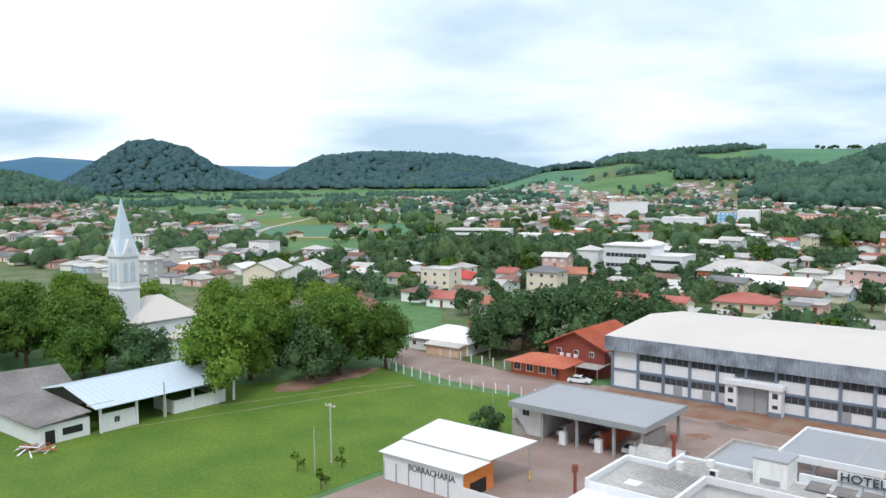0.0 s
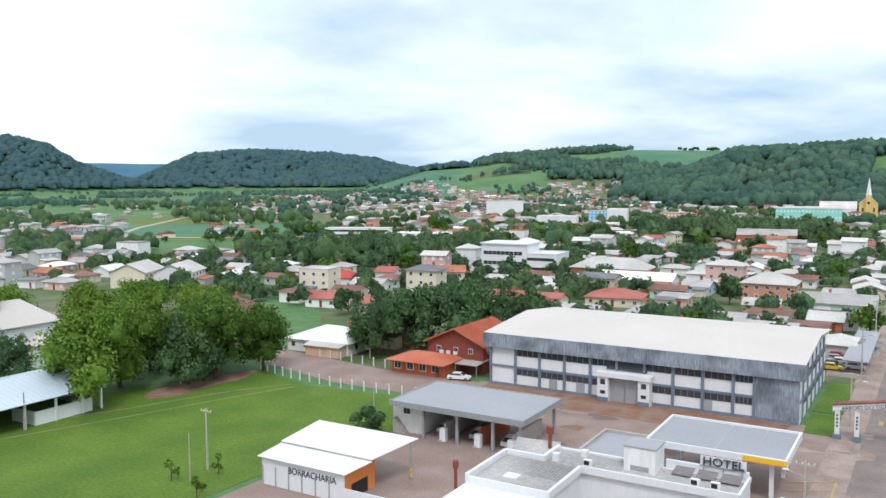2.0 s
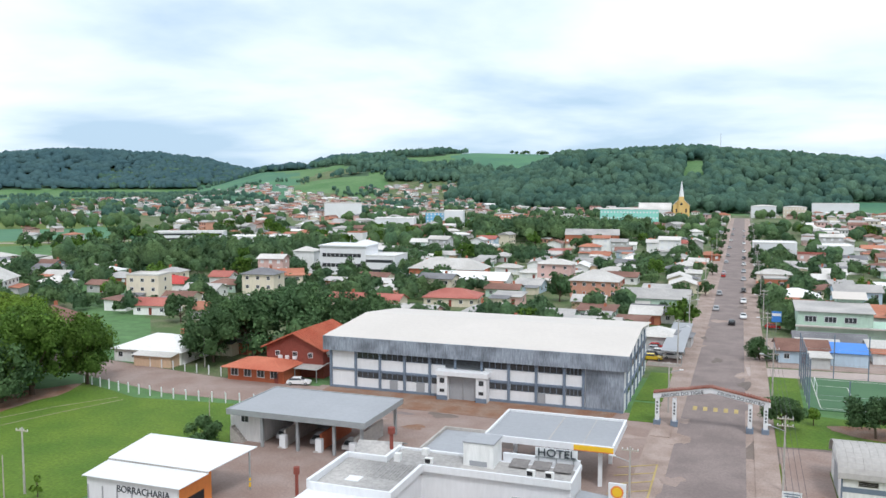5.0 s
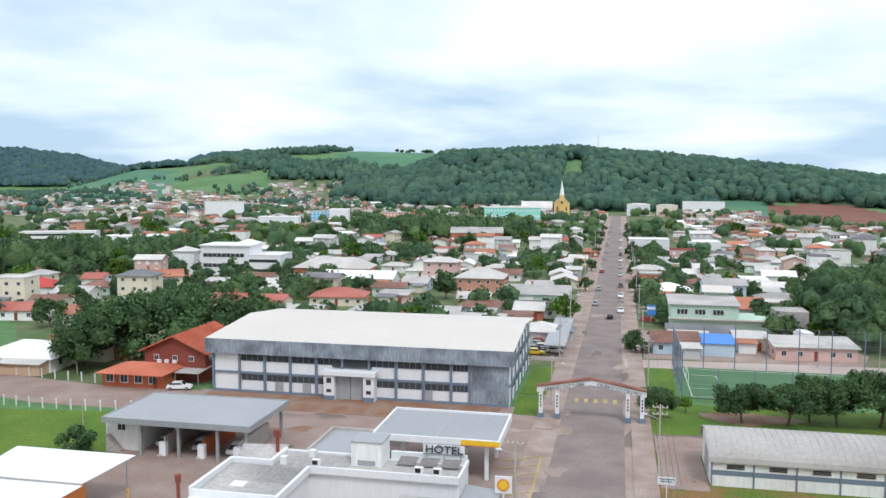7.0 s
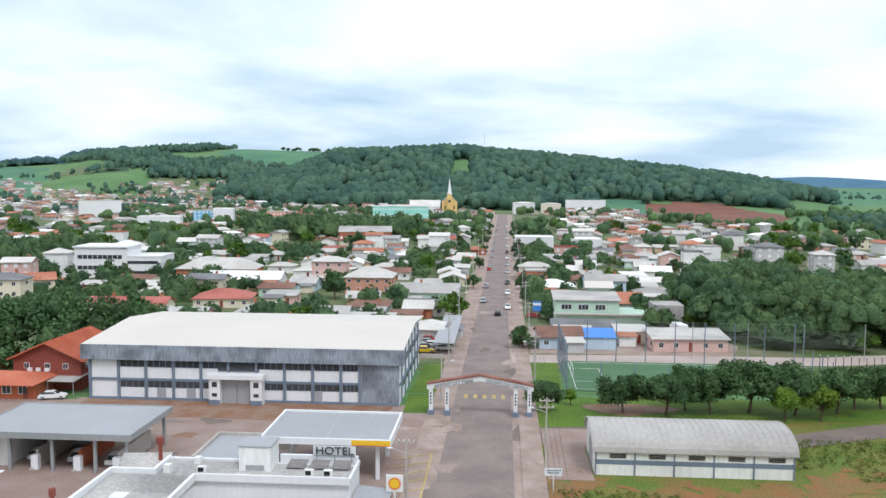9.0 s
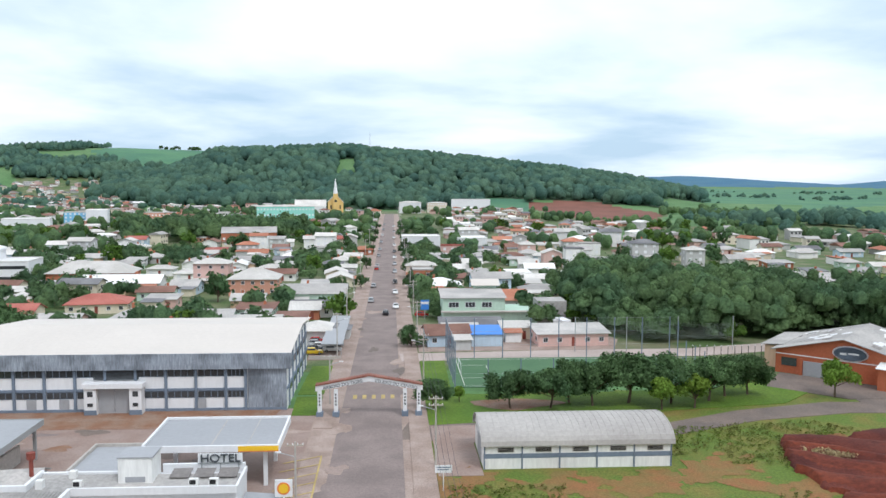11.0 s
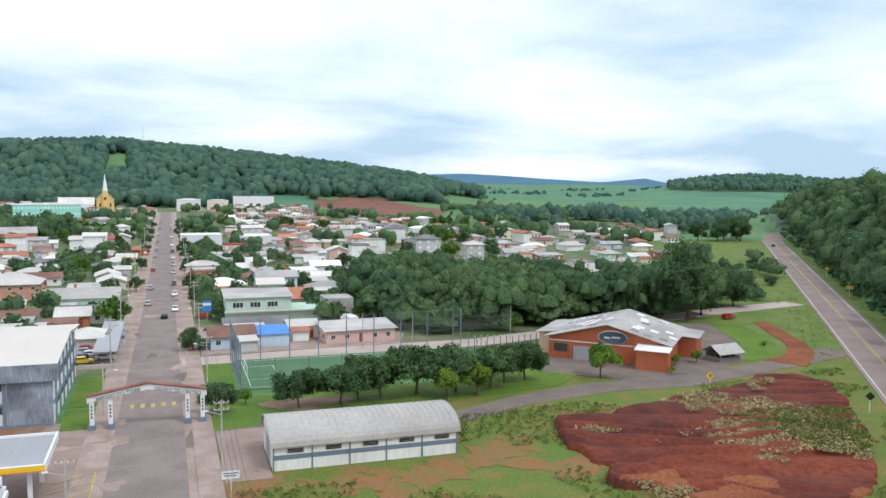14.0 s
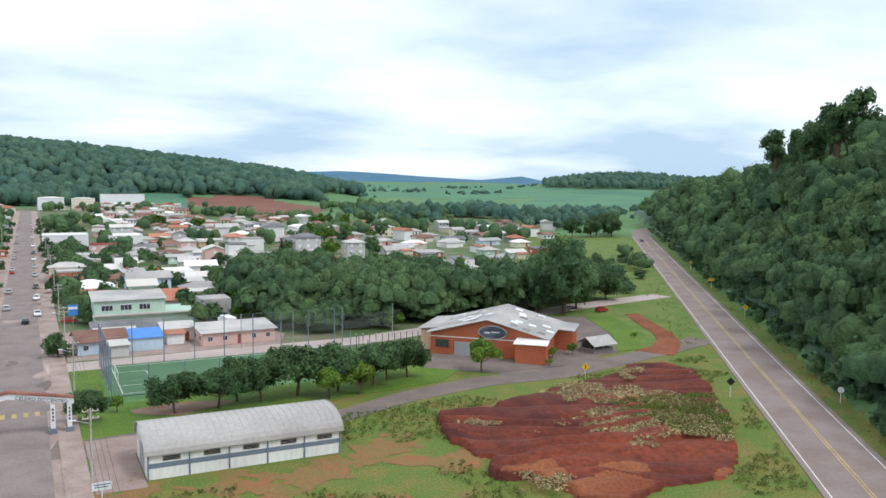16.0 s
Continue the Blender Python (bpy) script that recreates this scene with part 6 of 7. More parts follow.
for y in (184, 193, 202, 211, 220):
    part("post", rod((-11.2, y, 0), (-11.2, y, 2.8), 0.08), "steel", cp)
whole("low_wall", boxes((-18, 180.5, 0, -11, 180.7, 0.8)), "concrete", "low pale wall before the car park", "wall")


# ---- landmark buildings ----
def rows_of_windows(t, w, d, storeys, storey=3.2, z0=1.0, sides=("front",), step=2.6, band=False):
    for s in range(storeys):
        z = z0 + s * storey
        if band:
            part("window", boxes((-w / 2 + 1, -d / 2 - 0.06, z, w / 2 - 1, -d / 2 - 0.004, z + 1.2)), "darkglass", t, "continuous dark window band")
            continue
        n = int((w - 1) / step)
        for i in range(n):
            window_at(t, -w / 2 + w * (i + 0.5) / n, -d / 2 - 0.004, z, 0, 1.1, False)


M["teal"] = mat("teal_paint", (0.30, 0.66, 0.58), var=0.08, scale=0.6, bump=0.03)
M["churchyellow"] = mat("yellow_ochre_paint", (0.72, 0.50, 0.20), var=0.08, scale=0.6, bump=0.03)
M["palegreen"] = mat("pale_green_paint", (0.45, 0.60, 0.50), var=0.12, scale=0.8, streak=0.2)
M["skyblue"] = mat("sky_blue_paint", (0.20, 0.48, 0.72), var=0.08)


def block(x, y, turn, w, d, h, material, label, storeys=3, roof="roof pale weathered", roofkind="flat", name="building", band=False, rise=1.2):
    t = thing(name, label, "building", pose(x, y, float(ground(x, y)), 0, 0, turn))
    part("wall", boxes((-w / 2, -d / 2, -0.5, w / 2, d / 2, h)), material, t)
    part("roof", roof_mesh(w, d, h, rise, roofkind, 0.3), roof, t)
    rows_of_windows(t, w, d, storeys, h / storeys, h / storeys * 0.35, band=band)
    return t


b = block(-151, 321, 4, 34, 16, 8.0, "white", "white modern building with long dark window bands", 2, "roof white metal", band=True)
part("tower_block", boxes((-16.5, -8.4, 0, 4, 7, 11.8)), "white", b)
for z in (3.2, 7.4):
    w = part("window", boxes((-15.5, -8.5, z, 2, -8.405, z + 1.5)), "darkglass", b)
    for i in range(9):
        part("mullion", boxes((-15.4 + i * 1.95, -8.56, z, -15.25 + i * 1.95, -8.505, z + 1.5)), "white", w)
part("roof_slab", boxes((-17, -9, 11.8, 4.5, 7.5, 12.3)), "white", b)
block(-89, 717, 6, 48, 16, 14.5, "teal", "long teal three-storey school building", 3, "roof pale weathered", "hip")
# yellow church at the street's end
yc = thing("yellow_church", "ochre yellow church with slender white spire", "church", pose(-60, 922, 0, 0, 0, 4))
part("nave", house_body(26, 17, 12, 8, "gable"), "churchyellow", yc, m=pose(0, 14, 0, 0, 0, 90))
part("nave_roof", roof_mesh(26, 17, 12, 8, "gable"), "roof pale weathered", yc, m=pose(0, 14, 0.03, 0, 0, 90))
part("tower", boxes((-2.6, -2, 0, 2.6, 3.5, 21)), "churchyellow", yc)
bm = bmesh.new()
bmesh.ops.create_cone(bm, segments=8, radius1=2.6, radius2=0.1, depth=17, cap_ends=True, matrix=Matrix.Translation((0, 0.7, 29.5)))
part("spire", bm, "white", yc)
part("rose_window", rod((0, -2.06, 13), (0, -2.01, 13), 1.4, n=16), "darkglass", yc)
for x in (-5, 5):
    part("window", boxes((x - 0.7, -0.06 - 0.0, 4, x + 0.7, 0.0, 8)), "darkglass", yc, m=pose(0, 0.93, 0))
part("door", boxes((-1.2, -2.06, 0, 1.2, -2.004, 4)), "brickdark", yc)
block(-88, 930, 4, 34, 22, 7, "white", "pale hall with large grey pitched roof beside the church", 1, "roof pale weathered", "gable", rise=7)
block(22, 915, -2, 24, 14, 12, "white", "white three-storey building at the street's end", 3, "roof pale weathered", "hip")
block(52, 925, -2, 22, 14, 11, "wall cream", "cream three-storey building with many windows", 3, "roof pale weathered", "hip")
block(92, 950, -2, 44, 14, 14, "white", "long white three-storey building on the hillside", 3, "roof white metal")
block(16, 442, 0, 20, 16, 8.5, "white", "white apartment building with rows of small windows", 3, "roof white metal")
block(44, 452, 0, 16, 16, 7, "white", "white two-storey corner building", 2, "roof white metal")
block(-389, 778, 26, 38, 18, 15, "white", "white five-storey apartment block", 5, "roof pale weathered")
block(-247, 672, 12, 16, 14, 11, "skyblue", "blue and white four-storey building", 4, "roof pale weathered")
block(-229, 668, 12, 16, 14, 13, "white", "white five-storey building with plain front", 5, "roof white metal")
block(-199, 735, 10, 26, 14, 8, "wall salmon", "orange two-storey building with grey roof", 2, "roof grey fibre-cement")
block(-336, 452, 24, 44, 12, 6.0, "white", "long white low building among trees", 2, "roof white metal", band=True)
block(-265, 424, 14, 36, 13, 6.5, "white", "wide white commercial building", 2, "roof white metal")
block(-250, 590, 15, 30, 16, 10, "white", "blank white building with plain walls", 1, "roof white metal")
block(-85, 508, 8, 32, 18, 6.5, "wall brick red", "long brick hall with pale roof", 1, "roof grey fibre-cement", "gable", rise=3)
# orange two-storey house behind the warehouse
house(-46, 285, 0, 16, 13, 2, "hip", "salmon", "pale weathered", "two-storey salmon house with balcony and pale hipped roof", rise=3.0)
house(-110, 315, 4, 30, 14, 1, "hip", "brick red", "pale weathered", "wide brick building with pale hipped roof", rise=3.5, storey=4.6)
house(-92, 292, 2, 26, 12, 1, "gable", "white", "white metal", "low white building with white metal roof", storey=3.6)
house(-106, 228, 4, 22, 10, 1, "gable", "cream", "red tile", "cream house with long red tile gable roof", storey=3.6)
house(-117, 208, 80, 13, 9, 1, "gable", "cream", "dark brown tile", "cream gabled house beside a lawn", storey=4)
house(-86, 250, 8, 17, 12, 1, "hip", "cream", "red tile", "low house with faded red hipped roof")
house(-156, 262, 30, 15, 10, 2, "gable", "cream", "terracotta tile", "two-storey cream house with orange tile roof")
house(-190, 242, 15, 17, 12, 1, "hip", "white", "bright red", "white house with bright red roof", storey=4)
house(-258, 208, 118, 18, 13, 2, "gable", "cream", "pale weathered", "large cream hall with pale gable roof", rise=3)
house(-243, 215, 118, 18, 13, 2, "gable", "white", "pale weathered", "white hall with pale gable roof", rise=3)
house(-172, 172, 10, 12, 11, 1, "hip", "cream", "dark brown tile", "house with brown pyramid roof among trees", rise=3.5)
house(-65, 225, 0, 16, 11, 1, "hip", "grey", "grey fibre-cement")
house(-35, 212, 0, 14, 10, 1, "gable", "white", "grey fibre-cement")
house(-24, 236, 0, 8, 9, 1, "gable", "brick red", "pale weathered", "small bright red hut with pale roof")
house(-24, 262, 0, 20, 12, 1, "gable", "pale green", "grey fibre-cement", "pale green shop with grey roof", storey=4)
house(-58, 205, 0, 15, 9, 1, "hip", "white", "white metal", "house with clean white roof")

# pale green building by the street and its yard
t = thing("green_building", "worn pale green two-storey building with grey roof", "building", pose(27, 229, 0, 0, 0, 0))
part("wall", boxes((-13, -6, 0, 13, 6, 3.6), (-13, -6, 3.6, 4, 6, 7.2)), "palegreen", t)
part("roof", slab(bmesh.new(), (-13.6, -6.6, 7.3), (4.5, -6.6, 7.3), (4.5, 6.5, 8.2), (-13.6, 6.5, 8.2), 0.15), "roof grey fibre-cement", t)
part("terrace_slab", boxes((-13.5, -7.6, 3.45, 13.4, -6.004, 3.75)), "concrete", t)
for x in (-10, -5.5, -1):
    w = part("window", boxes((x - 1.4, -6.1, 4.6, x + 1.4, -6.004, 6.1)), "white", t)
    for k in range(3):
        part("pane", boxes((x - 1.3 + k * 0.9, -6.14, 4.7, x - 0.5 + k * 0.9, -6.103, 6.0)), "darkglass", w)
part("top_hut", boxes((-3, 6.1, 0, 3, 12, 9.4)), "palegreen", t)
part("hut_roof", roof_mesh(7, 6.4, 9.4, 1.2, "gable", 0.6), "roofwhite", t, m=pose(0, 9, 0))
part("side_block", boxes((13.1, -6, 0, 21, 2, 6.2)), "fibro", t, "bare grey unfinished block")
house(13.2, 197.5, 4, 10, 9, 1, "gable", "pale blue", "dark brown tile", "low blue-grey house with patched brown roof", z=0)
tp = thing("tarpaulin_roof", "bright blue tarpaulin over a low shed roof", "shed", pose(22.6, 196.5, 0))
part("cover", slab(bmesh.new(), (-3.9, -4, 3.0), (3.9, -4, 3.0), (3.9, 4, 3.9), (-3.9, 4, 3.9), 0.08), "blue", tp)
part("wall", boxes((-3.6, -3.6, 0, 3.6, 3.4, 2.85)), "wall pale blue", tp)
house(43, 197, 3, 17, 9, 1, "shed", "pink", "grey fibre-cement", "long low pink shed with a grey weathered roof", z=0, rise=0.9)
house(31, 204, 0, 7, 6, 1, "shed", "cream", "pale weathered", "small cream hut with a pale sloping roof", z=0)
house(20, 210, 0, 15, 7, 1, "gable", "grey", "dark grey", "low grey shed below the green building", z=0)
house(22, 262, 0, 12, 10, 1, "gable", "white", "dark brown tile", "white shop with a brown tiled roof")
house(36, 258, 0, 12, 10, 1, "gable", "cream", "terracotta tile", "cream house with an orange tiled roof")
house(17, 286, 0, 14, 12, 1, "hip", "white", "white metal", "white shop with a clean pale roof")
house(34, 282, 4, 13, 9, 2, "gable", "pale blue", "grey fibre-cement", "two-storey pale blue house with grey roof")
ad = thing("street_hoarding", "blue and white hoarding on a post", "sign", pose(9.5, 232, 0))
part("post", rod((0, 0, 0), (0, 0, 4), 0.1), "steel", ad)
part("panel", boxes((-1.2, -0.1, 2.6, 1.2, 0.1, 5.4)), "blue", ad)
part("white_bar", boxes((-1.1, -0.14, 4.2, 1.1, -0.103, 4.9)), "white", ad)

# ---- the town: houses in blocks along streets ----
taken = [(-151, 321, 24), (-110, 315, 20), (-92, 292, 16), (-46, 285, 14), (27, 229, 20), (22, 262, 9), (36, 258, 9), (17, 286, 10), (34, 282, 9), (43, 197, 12), (-89, 717, 30), (-60, 930, 26), (-88, 930, 22), (-265, 424, 22), (-250, 590, 20), (-336, 452, 26), (-247, 672, 14), (-229, 668, 12), (-85, 508, 20), (-199, 735, 15), (16, 442, 13), (44, 452, 12), (22, 915, 16), (52, 925, 16), (92, 950, 24), (-389, 778, 24), (-258, 208, 13), (-243, 215, 13), (-106, 228, 14), (-117, 208, 10), (-86, 246, 13), (-156, 262, 11), (-190, 242, 12), (-24, 262, 13), (-65, 225, 11), (14, 198, 9), (31, 204, 6), (20, 210, 9)]


def free(x, y, r):
    if any((x - a) ** 2 + (y - b) ** 2 < (r + c) ** 2 * 0.8 for a, b, c in taken):
        return False
    return not (-14 < x - 0.003 * y < 9)


tr = random.Random(5)
wl_names = ["cream", "white", "white", "pink", "grey", "white", "pale green", "grey", "white", "cream", "pale blue", "brick red", "white", "pink"]
rf_names = ["grey fibre-cement", "grey fibre-cement", "dark brown tile", "dark grey", "pale weathered", "grey fibre-cement", "pale weathered", "grey fibre-cement", "white metal", "terracotta tile", "pale weathered", "dark brown tile", "red tile", "grey fibre-cement", "dark grey"]
sites = []


def in_view(x, y):
    a = math.degrees(math.atan2(x, y))
    return -69 < a < 57


def settle(n, x0, x1, y0, y1, ok, gap=9.0, tall=0.2):
    k = 0
    for _ in range(n * 12):
        if k >= n:
            break
        x, y = tr.uniform(x0, x1), tr.uniform(y0, y1)
        y = round(y / 17) * 17 + tr.uniform(-2.5, 2.5)
        if not ok(x, y) or not free(x, y, gap) or not in_view(x, y):
            continue
        taken.append((x, y, gap))
        sites.append((x, y, tall))
        k += 1


az_of = lambda x, y: math.degrees(math.atan2(x, y))
rad_of = lambda x, y: math.hypot(x, y)
settle(95, -200, -14, 200, 420, lambda x, y: az_of(x, y) > -41 and not (x > -80 and y < 196), 8.2, 0.12)
settle(380, -560, -14, 420, 980, lambda x, y: az_of(x, y) > -38, 6.6, 0.5)
settle(40, 9, 75, 265, 470, lambda x, y: az_of(x, y) < 11.5, 8.0, 0.15)
settle(170, 10, 330, 300, 960, lambda x, y: (4 < az_of(x, y) < 9.3 and rad_of(x, y) > 430) or (9.3 < az_of(x, y) < 17.5 and 320 < rad_of(x, y) < 720), 9.0, 0.3)
settle(60, 100, 380, 270, 640, lambda x, y: 17.5 < az_of(x, y) < 34 and 330 < rad_of(x, y) < 640 and across_hw(x, y) < 8, 8.6, 0.03)
settle(190, -900, -260, 180, 640, lambda x, y: az_of(x, y) < (valley_edge(rad_of(x, y)) if rad_of(x, y) > 480 else -50.5) and rad_of(x, y) < 900, 7.4, 0.1)
settle(26, -420, -180, 240, 440, lambda x, y: -51 < az_of(x, y) < -40 and rad_of(x, y) < 480, 9.5, 0.1)
sites.sort(key=lambda s: rad_of(s[0], s[1]))
beyond = sites[262:]
for x, y, tall in sites[:262]:
    w, d = tr.uniform(7.5, 13), tr.uniform(6.5, 9.5)
    st = 1 if tr.random() > tall else tr.choice((2, 2, 2, 3))
    kind = tr.choice(("gable", "gable", "gable", "hip", "hip", "flat" if st > 1 else "shed"))
    turn = tr.choice((0, 90, 0, 0)) + tr.uniform(-4, 4) + (8 if x < -150 else 0)
    house(x, y, turn, w, d, st, kind, tr.choice(wl_names), tr.choice(rf_names), detail=1 if rad_of(x, y) < 700 else 0, group="town houses") if rad_of(x, y) > 330 else house(x, y, turn, w, d, st, kind, tr.choice(wl_names), tr.choice(rf_names), detail=2, group="town houses")


# far quarters: hundreds of small houses as one mass each
def far_houses(name, n, ok, x0, x1, y0, y1, label, spots=()):
    acc = {}
    k = 0
    for i in range(len(spots) or n * 8):
        if k >= n:
            break
        x, y = spots[i][:2] if spots else (tr.uniform(x0, x1), tr.uniform(y0, y1))
        if not spots and (not in_view(x, y) or not ok(x, y)):
            continue
        k += 1
        w, d, h = tr.uniform(6.5, 13), tr.uniform(6, 9.5), tr.choice((3, 3, 3.2, 3, 6))
        z = float(ground(x, y)) - 0.5
        turn = tr.choice((0, 0, 1.57)) + tr.uniform(-0.4, 0.4)
        ca, sa = math.cos(turn), math.sin(turn)

        def add(key, pts, faces):
            v, f = acc.setdefault(key, ([], []))
            o = len(v)
            v.extend((x + ca * px - sa * py, y + sa * px + ca * py, z + pz) for px, py, pz in pts)
            f.extend(tuple(o + j for j in g) for g in faces)

        def cube(key, a0, b0, c0, a1, b1, c1):
            add(key, ((a0, b0, c0), (a1, b0, c0), (a1, b1, c0), (a0, b1, c0), (a0, b0, c1), (a1, b0, c1), (a1, b1, c1), (a0, b1, c1)), ((0, 3, 2, 1), (4, 5, 6, 7), (0, 1, 5, 4), (1, 2, 6, 5), (2, 3, 7, 6), (3, 0, 4, 7)))

        bw = tr.choice(("wall cream", "wall white", "wall pink", "wall pink", "wall white", "wall grey", "wall grey", "wall cream", "wall salmon"))
        br = tr.choice(("roof grey fibre-cement", "roof dark brown tile", "roof pale weathered", "roof terracotta tile", "roof dark grey", "roof grey fibre-cement", "roof grey fibre-cement", "roof dark brown tile", "roof grey fibre-cement", "roof dark brown tile", "roof white metal" if az_of(x, y) > -45 else "roof dark grey"))
        cube(bw, -w / 2, -d / 2, 0, w / 2, d / 2, h + 0.5)
        for s in range(int(h / 2.9)):
            for j in range(3):
                wx = -w / 2 + w * (j + 0.5) / 3
                cube("darkglass", wx - 0.6, -d / 2 - 0.06, 1.5 + s * 2.9, wx + 0.6, -d / 2 - 0.01, 2.7 + s * 2.9)
        a, b, e, r = w / 2 + 0.5, d / 2 + 0.5, h + 0.52, h + 0.52 + d * tr.uniform(0.13, 0.22)
        g = a if tr.random() < 0.6 else max(0.2, a - b)
        add(br, ((-a, -b, e), (a, -b, e), (a, b, e), (-a, b, e), (-g, 0, r), (g, 0, r), (-a, -b, e - 0.2), (a, -b, e - 0.2), (a, b, e - 0.2), (-a, b, e - 0.2)), ((0, 1, 5, 4), (1, 2, 5), (2, 3, 4, 5), (3, 0, 4), (0, 6, 7, 1), (1, 7, 8, 2), (2, 8, 9, 3), (3, 9, 6, 0)))
        if tr.random() < 0.5:
            ax, aw = tr.uniform(-w / 4, w / 4), w * 0.3
            cube(bw, ax - aw, -d / 2 - 3, 0, ax + aw, -d / 2 - 0.02, 2.6)
            cube(br, ax - aw - 0.3, -d / 2 - 3.4, 2.6, ax + aw + 0.3, -d / 2 - 0.02, 2.78)
    top = tagged(new(name), label, "houses", "", "stuff")
    for key, (v, f) in acc.items():
        nm = "walls" if key.startswith("wall") else "windows" if key == "darkglass" else "roofs"
        me = bpy.data.meshes.new(nm)
        me.from_pydata(v, [], f)
        me.materials.append(M[key])
        o = part(nm, me, None, top)
        o["kind"] = "stuff"


far_houses("distant_houses", 9999, None, 0, 0, 0, 0, "close-set pale houses of the town centre", beyond)
far_houses("distant_houses", 720, lambda x, y: -46 < az_of(x, y) < -14 and 950 < rad_of(x, y) < 1900 - abs(az_of(x, y) + 30) * 26 and ground(x, y) < 26 and rough_noise(x, y, 85) > -0.5, -1300, -200, 650, 1850, "hundreds of small pale houses far across the valley")
far_houses("distant_houses", 330, lambda x, y: az_of(x, y) < valley_edge(rad_of(x, y)) and 850 < rad_of(x, y) < 1350 and ground(x, y) < 22, -1400, -600, 300, 900, "small pale houses on the far rise")
far_houses("distant_houses", 34, lambda x, y: -55 < az_of(x, y) < -42 and 560 < rad_of(x, y) < 1300, -1000, -300, 350, 1000, "scattered pale farmhouses among pastures")
far_houses("distant_houses", 80, lambda x, y: -15 < az_of(x, y) < -6 and 930 < rad_of(x, y) < 1090 or 2 < az_of(x, y) < 8 and 880 < rad_of(x, y) < 960, -300, 300, 880, 1100, "small houses climbing the foot of the hill")

# ---- trees ----
BIG = [tree_kind(18, 13.5, "leaf", 8200, 0.24, 2.6, 26, s) for s in (1, 2)]
BRIGHT = [tree_kind(17, 14, "leafbright", 8200, 0.23, 2.4, 26, s) for s in (3, 4)]
DARK = [tree_kind(14, 14, "leafdark", 4600, 0.26, 2.0, 22, s) for s in (5, 6)]
ROW = [tree_kind(8.0, 9.0, "leafdark", 5000, 0.15, 1.9, 18, s) for s in (7, 8)]
SMALL = [tree_kind(5.2, 5.2, "leafbright", 3000, 0.12, 1.2, 11, s) for s in (9, 10)]
BUSH = tree_kind(4.6, 5.2, "leafdark", 3000, 0.12, 0.3, 10, 11)
TOWN = [tree_kind(9, 9, m, 460, 0.40, 1.2, 10, s) for m, s in (("leaf", 12), ("leafdark", 13), ("leafdark", 14), ("leaf", 15))]
SAPLING = tree_kind(3.0, 2.2, "leafbright", 130, 0.16, 1.0, 4, 16)

for k, x, y, s in ((BRIGHT[0], -127.5, 91.5, 1.06), (BRIGHT[1], -134, 103, 1.02), (BIG[0], -123, 117, 0.98), (BIG[1], -119.5, 127, 0.8), (DARK[0], -124, 111, 0.9), (BIG[1], -135, 126, 0.85), (DARK[1], -128, 122, 1.0), (BIG[0], -171, 84, 1.0), (BIG[1], -182, 80, 1.02), (BRIGHT[0], -195, 84, 1.05), (BIG[0], -192, 74, 0.85), (BIG[1], -164, 88, 0.92), (DARK[0], -156, 92, 0.8), (BIG[0], -160, 82, 0.7), (BIG[1], -205, 78, 0.9), (BIG[0], -212, 88, 0.95), (BRIGHT[1], -158, 128, 0.9), (BRIGHT[0], -166, 134, 0.95), (BRIGHT[1], -150, 138, 0.95), (BRIGHT[0], -142, 134, 0.9), (BRIGHT[1], -175, 126, 0.95), (BRIGHT[0], -188, 112, 0.95), (BRIGHT[1], -200, 104, 0.95), (BRIGHT[0], -214, 106, 1.0), (BIG[0], -140, 115, 0.75)):
    plant(k, x, y, "tall leafy green broadleaf tree near the lawn", s, group="church trees")
for x, y, s, k in ((-108, 152, 0.95, 0), (-103, 160, 1.1, 1), (-95, 168, 1.15, 0), (-112, 163, 0.95, 1), (-88, 175, 1.05, 0), (-100, 176, 1.1, 1), (-82, 184, 0.8, 0)):
    plant(DARK[k], x, y, "dark dense broadleaf tree behind the side road", s, group="roadside trees")
for i, (x, y, s) in enumerate(((20.5, 140, 0.8), (27.5, 140, 0.85), (35.2, 141, 0.95), (42, 142.5, 1.1), (49.5, 142, 1.0), (56.8, 143, 0.95), (65.7, 147, 0.9), (31.5, 143, 0.9), (61, 146, 0.9))):
    plant(ROW[i % 2], x, y, "dark round-crowned tree in a row before the court", s * 1.12, group="court trees")
plant(SMALL[0], 52.5, 138.5, "light green young tree before the row", 1.25)
plant(SMALL[1], 46.5, 137.8, "light green young tree before the row", 1.15)
plant(ROW[0], 7.2, 140.2, "dark bushy tree beside the arch", 0.72)
plant(SMALL[1], 12.0, 144.5, "small tree beside the arch", 0.6)
plant(SMALL[0], 81.0, 144.5, "round bushy green tree before the brick hall", 1.45)
plant(BUSH, -76, 103.6, "dense dark green bush beside the car wash", 1.0, name="bush", category="bush")
plant(BUSH, -73.5, 114, "dense dark green bush beside the car wash", 0.9, name="bush", category="bush")
plant(DARK[0], 166, 214, "dark tree at the lane's end", 0.75)
plant(BUSH, 4.7, 193, "round clipped street tree", 1.25)
for x, y in ((-86, 73.5), (-82.5, 78.5), (-78.5, 71)):
    plant(SAPLING, x, y, "thin young sapling on the lawn", 1.0, name="sapling")
for x, y, s in ((102, 150, 0.5), (108, 151, 0.55), (96.5, 143, 0.35), (133, 160, 0.35)):
    plant(SMALL[0], x, y, "small shrub in the gravel yard", s, name="shrub", category="shrub")
